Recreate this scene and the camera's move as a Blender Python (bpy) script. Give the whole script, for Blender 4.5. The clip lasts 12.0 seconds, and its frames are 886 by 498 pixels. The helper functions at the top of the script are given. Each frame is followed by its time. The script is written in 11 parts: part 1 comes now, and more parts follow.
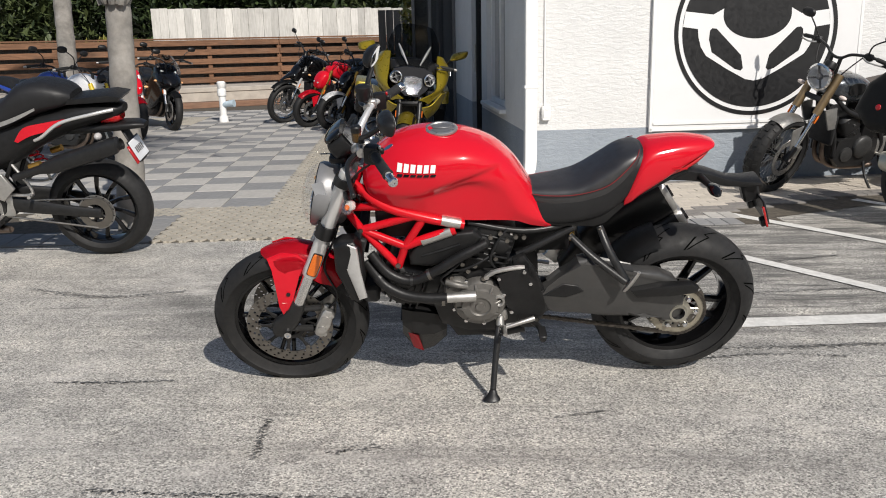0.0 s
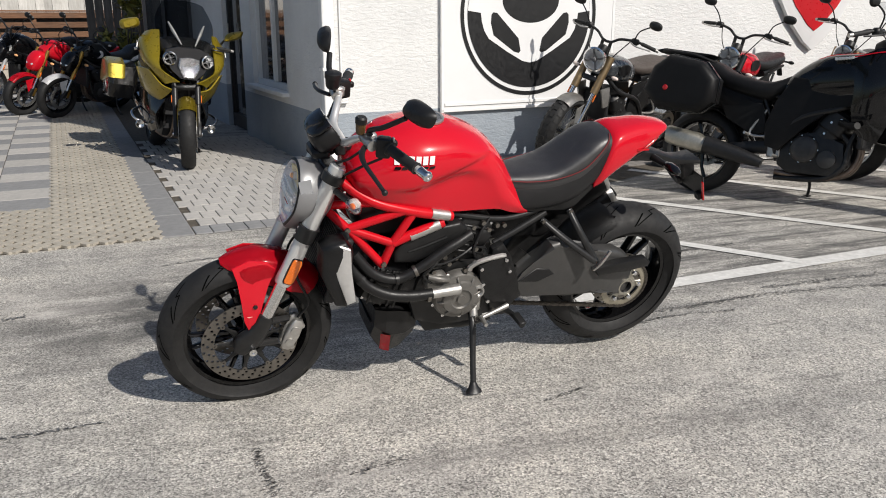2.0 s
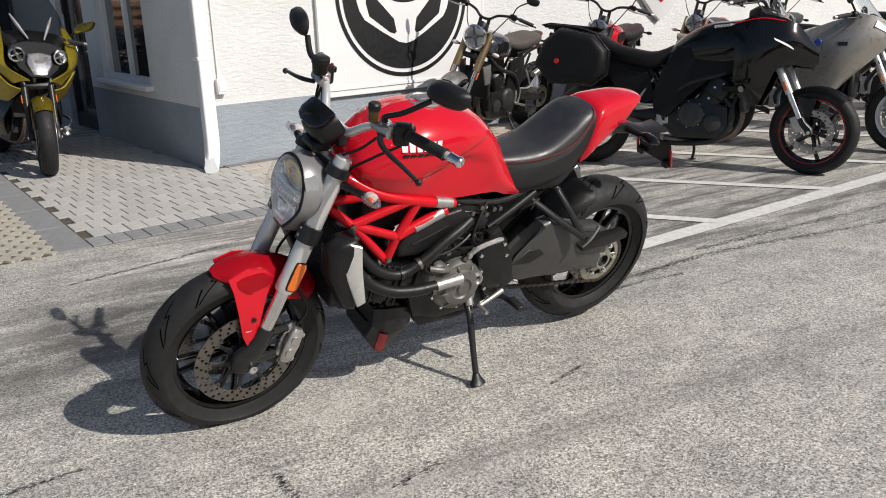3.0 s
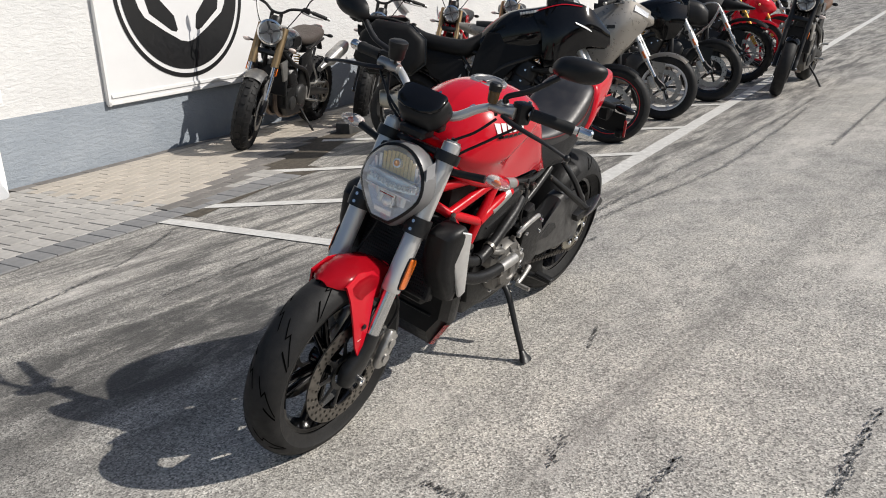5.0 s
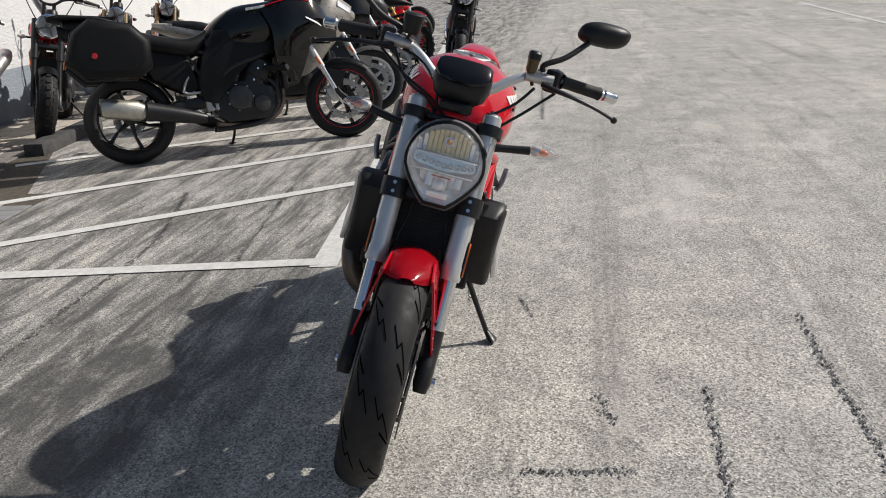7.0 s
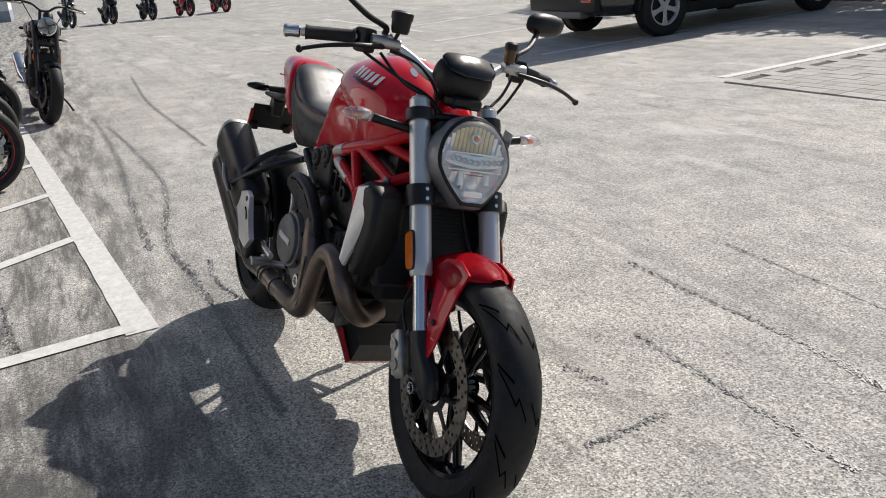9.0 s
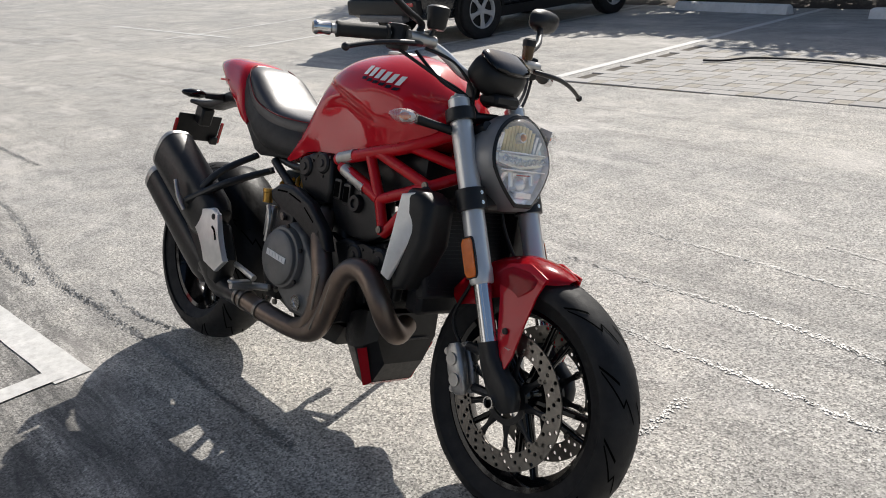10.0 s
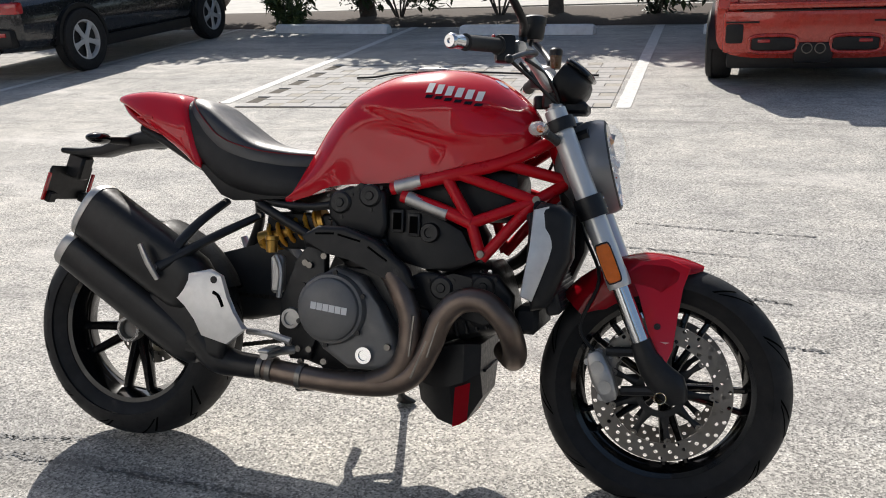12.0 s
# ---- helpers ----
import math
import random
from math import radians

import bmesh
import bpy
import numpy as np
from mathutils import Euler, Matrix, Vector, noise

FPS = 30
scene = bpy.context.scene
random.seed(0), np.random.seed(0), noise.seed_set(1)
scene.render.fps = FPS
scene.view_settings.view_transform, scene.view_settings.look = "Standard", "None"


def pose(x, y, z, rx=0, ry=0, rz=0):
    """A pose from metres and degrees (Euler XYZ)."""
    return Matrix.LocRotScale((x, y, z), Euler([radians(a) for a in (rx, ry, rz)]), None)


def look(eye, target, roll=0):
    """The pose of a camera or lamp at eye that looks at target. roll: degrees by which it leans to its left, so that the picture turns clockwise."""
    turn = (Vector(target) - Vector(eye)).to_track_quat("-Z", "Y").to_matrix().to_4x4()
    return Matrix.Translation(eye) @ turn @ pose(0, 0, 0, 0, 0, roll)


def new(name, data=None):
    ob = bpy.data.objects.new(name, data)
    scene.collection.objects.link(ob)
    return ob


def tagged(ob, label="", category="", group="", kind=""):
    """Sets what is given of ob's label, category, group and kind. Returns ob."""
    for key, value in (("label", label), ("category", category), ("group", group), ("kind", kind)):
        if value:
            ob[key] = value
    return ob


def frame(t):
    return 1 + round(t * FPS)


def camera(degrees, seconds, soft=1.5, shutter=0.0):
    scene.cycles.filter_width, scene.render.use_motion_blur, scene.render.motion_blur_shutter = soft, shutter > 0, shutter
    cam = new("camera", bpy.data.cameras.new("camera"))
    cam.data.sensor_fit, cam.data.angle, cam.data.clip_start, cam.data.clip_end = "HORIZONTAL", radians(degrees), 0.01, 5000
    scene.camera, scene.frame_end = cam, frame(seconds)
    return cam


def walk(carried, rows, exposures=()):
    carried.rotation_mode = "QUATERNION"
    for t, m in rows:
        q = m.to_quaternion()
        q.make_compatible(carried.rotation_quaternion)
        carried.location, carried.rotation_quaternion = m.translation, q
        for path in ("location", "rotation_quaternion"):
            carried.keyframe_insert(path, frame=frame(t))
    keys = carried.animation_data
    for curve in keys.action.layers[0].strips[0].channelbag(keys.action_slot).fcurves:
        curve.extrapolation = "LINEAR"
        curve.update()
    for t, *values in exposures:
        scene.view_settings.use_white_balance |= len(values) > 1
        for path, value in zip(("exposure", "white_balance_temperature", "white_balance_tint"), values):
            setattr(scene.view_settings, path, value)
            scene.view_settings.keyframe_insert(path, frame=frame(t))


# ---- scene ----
cam = camera(55.7, 12.0, soft=1.0)
PATH = [
    (0, (0.166, 0.110, 1.318), (0.058, 2.047, 0.833), -1.2),
    (0.5, (-0.009, 0.132, 1.318), (0.026, 2.069, 0.820), 0.1),
    (1, (-0.233, 0.214, 1.332), (-0.054, 2.135, 0.807), 0.5),
    (1.5, (-0.514, 0.278, 1.327), (-0.097, 2.158, 0.789), 0.7),
    (2, (-0.819, 0.370, 1.343), (-0.213, 2.199, 0.805), -0.1),
    (2.5, (-1.035, 0.552, 1.340), (-0.260, 2.307, 0.775), -0.9),
    (2.7, (-1.130, 0.625, 1.331), (-0.275, 2.339, 0.757), -1.3),
    (4.3, (-1.893, 1.237, 1.329), (-0.580, 2.625, 0.737), -2.5),
    (4.5, (-1.998, 1.326, 1.332), (-0.623, 2.649, 0.731), -2.3),
    (5, (-2.174, 1.567, 1.323), (-0.662, 2.724, 0.712), -2.6),
    (5.5, (-2.294, 1.804, 1.338), (-0.650, 2.765, 0.726), -3.2),
    (6, (-2.476, 2.116, 1.339), (-0.750, 2.910, 0.716), -3.2),
    (6.5, (-2.504, 2.409, 1.317), (-0.711, 3.028, 0.683), -2.7),
    (7, (-2.544, 2.720, 1.278), (-0.674, 3.032, 0.639), -2.9),
    (7.2, (-2.559, 2.838, 1.296), (-0.685, 3.037, 0.626), -2.9),
    (8.8, (-2.369, 3.847, 1.291), (-0.591, 3.199, 0.643), -5.0),
    (9, (-2.306, 3.955, 1.281), (-0.569, 3.209, 0.629), -4.6),
    (9.5, (-2.102, 4.192, 1.280), (-0.476, 3.228, 0.627), -4.1),
    (10, (-1.881, 4.439, 1.293), (-0.401, 3.275, 0.619), -3.9),
    (10.5, (-1.584, 4.638, 1.314), (-0.294, 3.286, 0.603), -4.0),
    (11, (-1.311, 4.824, 1.308), (-0.262, 3.279, 0.593), -4.2),
    (11.5, (-1.028, 5.024, 1.326), (-0.179, 3.355, 0.622), -4.0),
    (12, (-0.753, 5.109, 1.330), (-0.097, 3.346, 0.650), -3.1),
]
walk(cam, [(t, look(eye, target, roll)) for t, eye, target, roll in PATH], [(0, 0.10), (4.5, 0.06), (7.0, 0.04), (9.0, 0.26), (10.5, 0.36), (12.0, 0.5)])

# ---- daylight ----
SUN_TO = Vector((0.58, -1.08, 1.0)).normalized()
world = bpy.data.worlds.new("world")
scene.world = world
world.use_nodes = True
wn = world.node_tree
wn.nodes.clear()
sky = wn.nodes.new("ShaderNodeTexSky")
sky.sky_type = "NISHITA"
sky.sun_disc = False
sky.sun_elevation = math.asin(SUN_TO.z)
sky.sun_rotation = math.atan2(SUN_TO.x, SUN_TO.y)
sky.air_density, sky.dust_density, sky.ozone_density = 1.0, 1.5, 1.0
bg = wn.nodes.new("ShaderNodeBackground")
bg.inputs["Strength"].default_value = 0.08
wo = wn.nodes.new("ShaderNodeOutputWorld")
wn.links.new(sky.outputs[0], bg.inputs[0])
wn.links.new(bg.outputs[0], wo.inputs[0])
sun_data = bpy.data.lights.new("sun", "SUN")
sun_data.energy, sun_data.angle, sun_data.color = 4.1, radians(0.55), (1.0, 0.95, 0.88)
sun = new("sun", sun_data)
sun.matrix_world = look((8, -16, 15), Vector((8, -16, 15)) - SUN_TO)
scene.view_settings.exposure = 0.0

# ---- building blocks ----


def make(name, bm, material, parent=None, label="", smooth=True, sharp=38):
    """Turn a bmesh into one mesh object."""
    bmesh.ops.recalc_face_normals(bm, faces=bm.faces)
    me = bpy.data.meshes.new(name)
    bm.to_mesh(me)
    bm.free()
    mats = material if isinstance(material, (list, tuple)) else [material]
    for m in mats:
        me.materials.append(m)
    if smooth:
        me.polygons.foreach_set("use_smooth", [True] * len(me.polygons))
        me.set_sharp_from_angle(angle=radians(sharp))
    ob = new(name, me)
    if parent is not None:
        ob.parent = parent
    if label:
        ob["label"] = label
    return ob


SMALL = ("_bolts", "_buttons", "_fins", "_carrier", "_slots", "_grooves", "_louvre", "_blocks")


SEVERAL = ("frame_rail", "bar_riser", "triple_clamp", "subframe_rail", "tank_badge", "bar_clamp", "head_rib", "cam_cap")


def pieces_of(bm):
    """The separate pieces of a bmesh, each as one of its own."""
    left = set(bm.verts)
    while left:
        todo, piece = [left.pop()], []
        while todo:
            v = todo.pop()
            piece.append(v)
            for e in v.link_edges:
                w = e.other_vert(v)
                if w in left:
                    left.discard(w)
                    todo.append(w)
        new_bm, at = B(), {}
        for v in piece:
            at[v] = new_bm.verts.new(v.co)
        for f in {f for v in piece for f in v.link_faces}:
            new_bm.faces.new([at[v] for v in f.verts])
        yield new_bm


def part(name, bm, material, parent, label="", **kw):
    if name in SEVERAL:
        return [make(name, b, material, parent, label, **kw) for b in sorted(pieces_of(bm), key=lambda b: sum(v.co.x + 3 * v.co.y + 7 * v.co.z for v in b.verts))][0]
    ob = make(name, bm, material, parent, label, **kw)
    return tagged(ob, label, kind="stuff") if name.endswith(SMALL) else ob


def thing(name, m, label, category, group="", kind=""):
    """An empty at the base of a thing, which carries its parts."""
    ob = new(name)
    ob.empty_display_size = 0.1
    ob.matrix_basis = m
    return tagged(ob, label, category, group, kind)


def B():
    return bmesh.new()


def box(bm, c, s, m=None, bev=0.0, seg=1):
    """A box with its middle at c and size s, with rounded edges."""
    t = Matrix.Translation(c) @ Matrix.Diagonal((s[0], s[1], s[2], 1))
    if m is not None:
        t = m @ t
    r = bmesh.ops.create_cube(bm, size=1.0, matrix=t)
    if bev > 0:
        es = list({e for v in r["verts"] for e in v.link_edges})
        bmesh.ops.bevel(bm, geom=es, offset=bev, segments=seg, profile=0.6, affect="EDGES", clamp_overlap=True)
    return bm


def ring_frame(d):
    d = Vector(d).normalized()
    a = Vector((0, 0, 1)) if abs(d.z) < 0.9 else Vector((0, 1, 0))
    n = d.cross(a).normalized()
    return n, d.cross(n).normalized()


def loft(bm, rings, caps=True, closed=True):
    """Skin a row of rings that have the same number of points."""
    vs = [[bm.verts.new(p) for p in ring] for ring in rings]
    n = len(vs[0])
    for a, b in zip(vs, vs[1:]):
        for i in range(n if closed else n - 1):
            j = (i + 1) % n
            bm.faces.new((a[i], a[j], b[j], b[i]))
    if caps and closed:
        bm.faces.new(vs[0])
        bm.faces.new(list(reversed(vs[-1])))
    return bm


def catmull(pts, n=6):
    """A smooth line through the points."""
    p = [Vector(q) for q in pts]
    if len(p) < 3:
        return p
    out = []
    for i in range(len(p) - 1):
        a, b, c, d = p[max(i - 1, 0)], p[i], p[i + 1], p[min(i + 2, len(p) - 1)]
        for k in range(n):
            t = k / n
            out.append(0.5 * ((2 * b) + (c - a) * t + (2 * a - 5 * b + 4 * c - d) * t * t + (3 * b - a - 3 * c + d) * t ** 3))
    out.append(p[-1])
    return out


def tube(bm, pts, r, seg=10, n=5, smooth=True, flat=1.0):
    """A pipe along a smooth line; r is one radius or one for each end point."""
    line = catmull(pts, n) if smooth else [Vector(q) for q in pts]
    m = len(line)
    rings = []
    prev = None
    for i, p in enumerate(line):
        d = (line[min(i + 1, m - 1)] - line[max(i - 1, 0)]).normalized()
        if prev is None:
            a, b = ring_frame(d)
        else:
            a = (prev - d * prev.dot(d)).normalized()
            b = d.cross(a)
        prev = a
        if isinstance(r, (list, tuple)):
            f = i / (m - 1) * (len(r) - 1)
            k = min(int(f), len(r) - 2)
            rr = r[k] + (r[k + 1] - r[k]) * (f - k)
        else:
            rr = r
        rings.append([p + a * rr * math.cos(w) + b * rr * flat * math.sin(w) for w in (math.tau * j / seg for j in range(seg))])
    return loft(bm, rings)


def cyl(bm, p0, p1, r0, r1=None, seg=20):
    return tube(bm, [p0, p1], [r0, r0 if r1 is None else r1], seg, smooth=False)


def lathe(bm, prof, m=None, seg=48, closed=False):
    """Turn a profile of (radius, height) round the local z axis."""
    rings = []
    for k in range(seg):
        w = math.tau * k / seg
        ring = [Vector((r * math.cos(w), r * math.sin(w), h)) for r, h in prof]
        rings.append([m @ q for q in ring] if m is not None else ring)
    vs = [[bm.verts.new(p) for p in ring] for ring in rings]
    n = len(prof)
    for k in range(seg):
        a, b = vs[k], vs[(k + 1) % seg]
        for i in range(n if closed else n - 1):
            j = (i + 1) % n
            bm.faces.new((a[i], a[j], b[j], b[i]))
    return bm


def plate(bm, pts, depth, m=None, bev=0.0, seg=1):
    """A flat plate from an outline in the xy plane, extruded along z by depth round its middle."""
    t = m if m is not None else Matrix()
    lo = [bm.verts.new(t @ Vector((x, y, -depth / 2))) for x, y in pts]
    hi = [bm.verts.new(t @ Vector((x, y, depth / 2))) for x, y in pts]
    f = [bm.faces.new(list(reversed(lo))), bm.faces.new(hi)]
    n = len(pts)
    for i in range(n):
        f.append(bm.faces.new((lo[i], lo[(i + 1) % n], hi[(i + 1) % n], hi[i])))
    if bev > 0:
        es = [e for g in f[:2] for e in g.edges]
        bmesh.ops.bevel(bm, geom=es, offset=bev, segments=seg, profile=0.6, affect="EDGES", clamp_overlap=True)
    return bm


def ball(bm, c, r, seg=16, rings=10, scale=(1, 1, 1), m=None):
    t = Matrix.Translation(c) @ Matrix.Diagonal((*scale, 1))
    bmesh.ops.create_uvsphere(bm, u_segments=seg, v_segments=rings, radius=r, matrix=(m @ t) if m is not None else t)
    return bm


def axis_y(c):
    """Local z axis laid along +y, at c."""
    return Matrix.Translation(c) @ Matrix.Rotation(radians(-90), 4, "X")


def along(p, d):
    """Local z axis along d, at p."""
    return Matrix.Translation(p) @ Vector(d).to_track_quat("Z", "Y").to_matrix().to_4x4()


def skin(rows, thick=0.012, n=4):
    """A smooth curved panel through rows of points."""
    bm = B()
    cur = [catmull(r, n) for r in rows]
    cols = [catmull([r[i] for r in cur], n) for i in range(len(cur[0]))]
    vs = [[bm.verts.new(q) for q in c] for c in cols]
    for a, b in zip(vs, vs[1:]):
        for i in range(len(a) - 1):
            bm.faces.new((a[i], a[i + 1], b[i + 1], b[i]))
    bmesh.ops.recalc_face_normals(bm, faces=bm.faces)
    bmesh.ops.solidify(bm, geom=bm.faces[:], thickness=thick)
    return bm


def oval(n, a, b, e=2.0):
    """An outline between ellipse and rectangle."""
    out = []
    for k in range(n):
        w = math.tau * k / n
        c, s = math.cos(w), math.sin(w)
        out.append((a * math.copysign(abs(c) ** (2 / e), c), b * math.copysign(abs(s) ** (2 / e), s)))
    return out


# ---- materials ----
def nodes_of(name):
    m = bpy.data.materials.new(name)
    m.use_nodes = True
    nt = m.node_tree
    nt.nodes.clear()
    out = nt.nodes.new("ShaderNodeOutputMaterial")
    p = nt.nodes.new("ShaderNodeBsdfPrincipled")
    nt.links.new(p.outputs[0], out.inputs[0])
    return m, nt, p


def nd(nt, kind, **kw):
    n = nt.nodes.new(kind)
    for k, v in kw.items():
        n.inputs[k.replace("_", " ")].default_value = v
    return n


def ramp(nt, fac, stops):
    r = nt.nodes.new("ShaderNodeValToRGB")
    el = r.color_ramp.elements
    while len(el) < len(stops):
        el.new(0.5)
    for e, (at, c) in zip(el, stops):
        e.position = at
        e.color = (*c, 1) if isinstance(c, (tuple, list)) else (c, c, c, 1)
    nt.links.new(fac, r.inputs[0])
    return r.outputs[0]


def mixc(nt, fac, a, b, blend="MIX"):
    m = nt.nodes.new("ShaderNodeMix")
    m.data_type, m.blend_type = "RGBA", blend
    for socket, v in ((m.inputs[0], fac), (m.inputs[6], a), (m.inputs[7], b)):
        if hasattr(v, "is_linked"):
            nt.links.new(v, socket)
        else:
            socket.default_value = (*v, 1) if isinstance(v, tuple) else v
    return m.outputs[2]


def noise_of(nt, co, scale, detail=4.0, rough=0.55, dist=0.0):
    n = nd(nt, "ShaderNodeTexNoise", Scale=scale, Detail=detail, Roughness=rough, Distortion=dist)
    if co is not None:
        nt.links.new(co, n.inputs["Vector"])
    return n.outputs[0]


def coords(nt, which="Object"):
    return nt.nodes.new("ShaderNodeTexCoord").outputs[which]


def bump(nt, p, height, strength=0.3, dist=0.01):
    b = nd(nt, "ShaderNodeBump", Strength=strength, Distance=dist)
    nt.links.new(height, b.inputs["Height"])
    nt.links.new(b.outputs[0], p.inputs["Normal"])


def paint(name, col, rough=0.4, metal=0.0, coat=0.0, var=0.12, scale=9.0, grain=0.0, gscale=300.0, dirt=0.0, rvar=0.12, spec=0.5, piece=0.0):
    """A painted, cast or moulded surface: tone, gloss and fine relief vary at two scales; dirt is a film of dust."""
    m, nt, p = nodes_of(name)
    co = coords(nt)
    big = noise_of(nt, co, scale, 5.0, 0.6)
    fine = noise_of(nt, co, gscale, 3.0, 0.6)
    a = tuple(max(0.0, c * (1 - var)) for c in col)
    b = tuple(min(1.0, c * (1 + var)) for c in col)
    c = ramp(nt, big, [(0.3, a), (0.7, b)])
    if dirt > 0:
        film = ramp(nt, noise_of(nt, co, scale * 2.3, 6.0, 0.7), [(0.45, 0.0), (0.8, dirt)])
        c = mixc(nt, film, c, (0.23, 0.2, 0.16))
    if piece > 0:
        rnd = nt.nodes.new("ShaderNodeObjectInfo").outputs["Random"]
        c = mixc(nt, 1.0, c, ramp(nt, rnd, [(0.0, 1 - piece), (1.0, 1.0)]), "MULTIPLY")
    nt.links.new(c, p.inputs["Base Color"])
    r = ramp(nt, noise_of(nt, co, scale * 3, 4.0), [(0.3, max(0.02, rough - rvar * 0.5)), (0.7, min(1.0, rough + rvar))])
    nt.links.new(r, p.inputs["Roughness"])
    p.inputs["Metallic"].default_value = metal
    p.inputs["Specular IOR Level"].default_value = spec
    if coat:
        p.inputs["Coat Weight"].default_value = coat
        p.inputs["Coat Roughness"].default_value = 0.04
    if grain:
        bump(nt, p, fine, grain, 0.002)
    return m


def glass(name, col=(1, 1, 1), rough=0.0, ior=1.45):
    m, nt, p = nodes_of(name)
    p.inputs["Base Color"].default_value = (*col, 1)
    p.inputs["Transmission Weight"].default_value = 1.0
    p.inputs["Roughness"].default_value = rough
    p.inputs["IOR"].default_value = ior
    return m


RED = paint("red_paint", (0.56, 0.007, 0.019), 0.2, coat=0.7, var=0.03, scale=3, rvar=0.04, dirt=0.004, spec=0.1)
RED_FRAME = paint("red_frame_paint", (0.55, 0.005, 0.013), 0.3, coat=0.25, var=0.08, scale=20, dirt=0.02, spec=0.2)
BLACK = paint("satin_black_plastic", (0.0095, 0.0095, 0.01), 0.40, var=0.3, scale=25, grain=0.15, gscale=500, dirt=0.008, spec=0.35)
BLACK_GLOSS = paint("gloss_black_paint", (0.0045, 0.0045, 0.005), 0.09, coat=0.3, var=0.2, dirt=0.006, rvar=0.05, spec=0.3)
BLACK_METAL = paint("black_coated_metal", (0.013, 0.013, 0.0135), 0.36, var=0.3, scale=30, grain=0.1, dirt=0.02, spec=0.4)
RUBBER = paint("tyre_rubber", (0.0145, 0.0145, 0.015), 0.6, var=0.25, scale=14, grain=0.2, gscale=260, dirt=0.035, spec=0.32)
# black colour that stands for the shade inside grooves, slots and ports
RECESS_SHADE = paint("recess_shade_black", (0.0015, 0.0015, 0.0015), 0.95, spec=0.05)
GRIP = paint("soft_grip_rubber", (0.012, 0.012, 0.012), 0.7, grain=0.3, gscale=400)
VINYL = paint("seat_vinyl", (0.012, 0.012, 0.013), 0.46, var=0.15, scale=12, grain=0.28, gscale=700, dirt=0.01, spec=0.4)
VINYL_TOP = paint("seat_cover_smooth", (0.02, 0.0195, 0.021), 0.42, var=0.15, scale=10, grain=0.15, gscale=900, dirt=0.015, spec=0.9)
SILVER = paint("silver_fork_paint", (0.68, 0.675, 0.66), 0.3, metal=0.55, var=0.03, scale=6, dirt=0.0, rvar=0.04)
ALU = paint("cast_aluminium", (0.5, 0.49, 0.47), 0.42, metal=0.9, var=0.15, scale=25, grain=0.2, gscale=350, dirt=0.1)
ALU_DARK = paint("grey_cast_cover", (0.17, 0.163, 0.152), 0.45, metal=0.6, var=0.15, scale=20, grain=0.25, gscale=400, dirt=0.08)
CHROME = paint("polished_steel", (0.72, 0.72, 0.72), 0.13, metal=1.0, var=0.05, rvar=0.06)
DISC_BRIGHT = paint("bright_disc_steel", (0.36, 0.35, 0.335), 0.35, metal=0.8, var=0.15, scale=15)
STEEL = paint("brushed_disc_steel", (0.23, 0.215, 0.195), 0.36, metal=1.0, var=0.16, scale=15, grain=0.1, dirt=0.06)
TITAN = paint("heat_stained_steel", (0.19, 0.148, 0.122), 0.40, metal=0.9, var=0.35, scale=7, grain=0.08, dirt=0.14)
GREY_SAT = paint("satin_graphite_paint", (0.14, 0.14, 0.145), 0.4, metal=0.35, var=0.08, scale=10, dirt=0.03)
CASE_GREY = paint("satin_grey_case_paint", (0.16, 0.158, 0.155), 0.42, metal=0.3, var=0.12, scale=20, grain=0.2, gscale=400, dirt=0.06)
BRIGHT_ALU = paint("bright_bare_aluminium", (0.74, 0.73, 0.71), 0.38, metal=0.6, var=0.08, scale=25, dirt=0.05)
SWING = paint("swingarm_grey_paint", (0.075, 0.074, 0.073), 0.38, metal=0.5, var=0.12, scale=12, grain=0.1, dirt=0.06)
GOLD = paint("gold_anodised", (0.50, 0.29, 0.07), 0.36, metal=0.9, var=0.12, scale=30)
SPRING = paint("yellow_spring_paint", (0.62, 0.29, 0.02), 0.4, var=0.15, scale=30, dirt=0.1)
WHITE_PAINT = paint("white_paint", (0.78, 0.78, 0.77), 0.35, var=0.03, dirt=0.05)
RADIATOR = paint("radiator_fins", (0.012, 0.012, 0.013), 0.6, grain=0.6, gscale=220)
AMBER = paint("amber_reflector", (0.75, 0.16, 0.01), 0.18, var=0.1, scale=60, coat=0.6)
AMBER_BULB = paint("amber_bulb", (0.85, 0.45, 0.2), 0.3)
RED_LENS = paint("red_lens", (0.42, 0.006, 0.008), 0.15, coat=0.8, var=0.15, scale=60)
CLEAR = glass("clear_lens", (0.98, 0.98, 0.98), 0.0, 1.15)


def thin_glass(name, share=0.22):
    """A thin clear pane: light passes straight through, with gloss on its face."""
    m, nt, p = nodes_of(name)
    clear = nt.nodes.new("ShaderNodeBsdfTransparent")
    gloss = nt.nodes.new("ShaderNodeBsdfGlossy")
    gloss.inputs["Roughness"].default_value = 0.03
    mix = nt.nodes.new("ShaderNodeMixShader")
    mix.inputs[0].default_value = share
    nt.links.new(clear.outputs[0], mix.inputs[1])
    nt.links.new(gloss.outputs[0], mix.inputs[2])
    out = nt.nodes["Material Output"]
    nt.links.new(mix.outputs[0], out.inputs["Surface"])
    nt.nodes.remove(p)
    return m


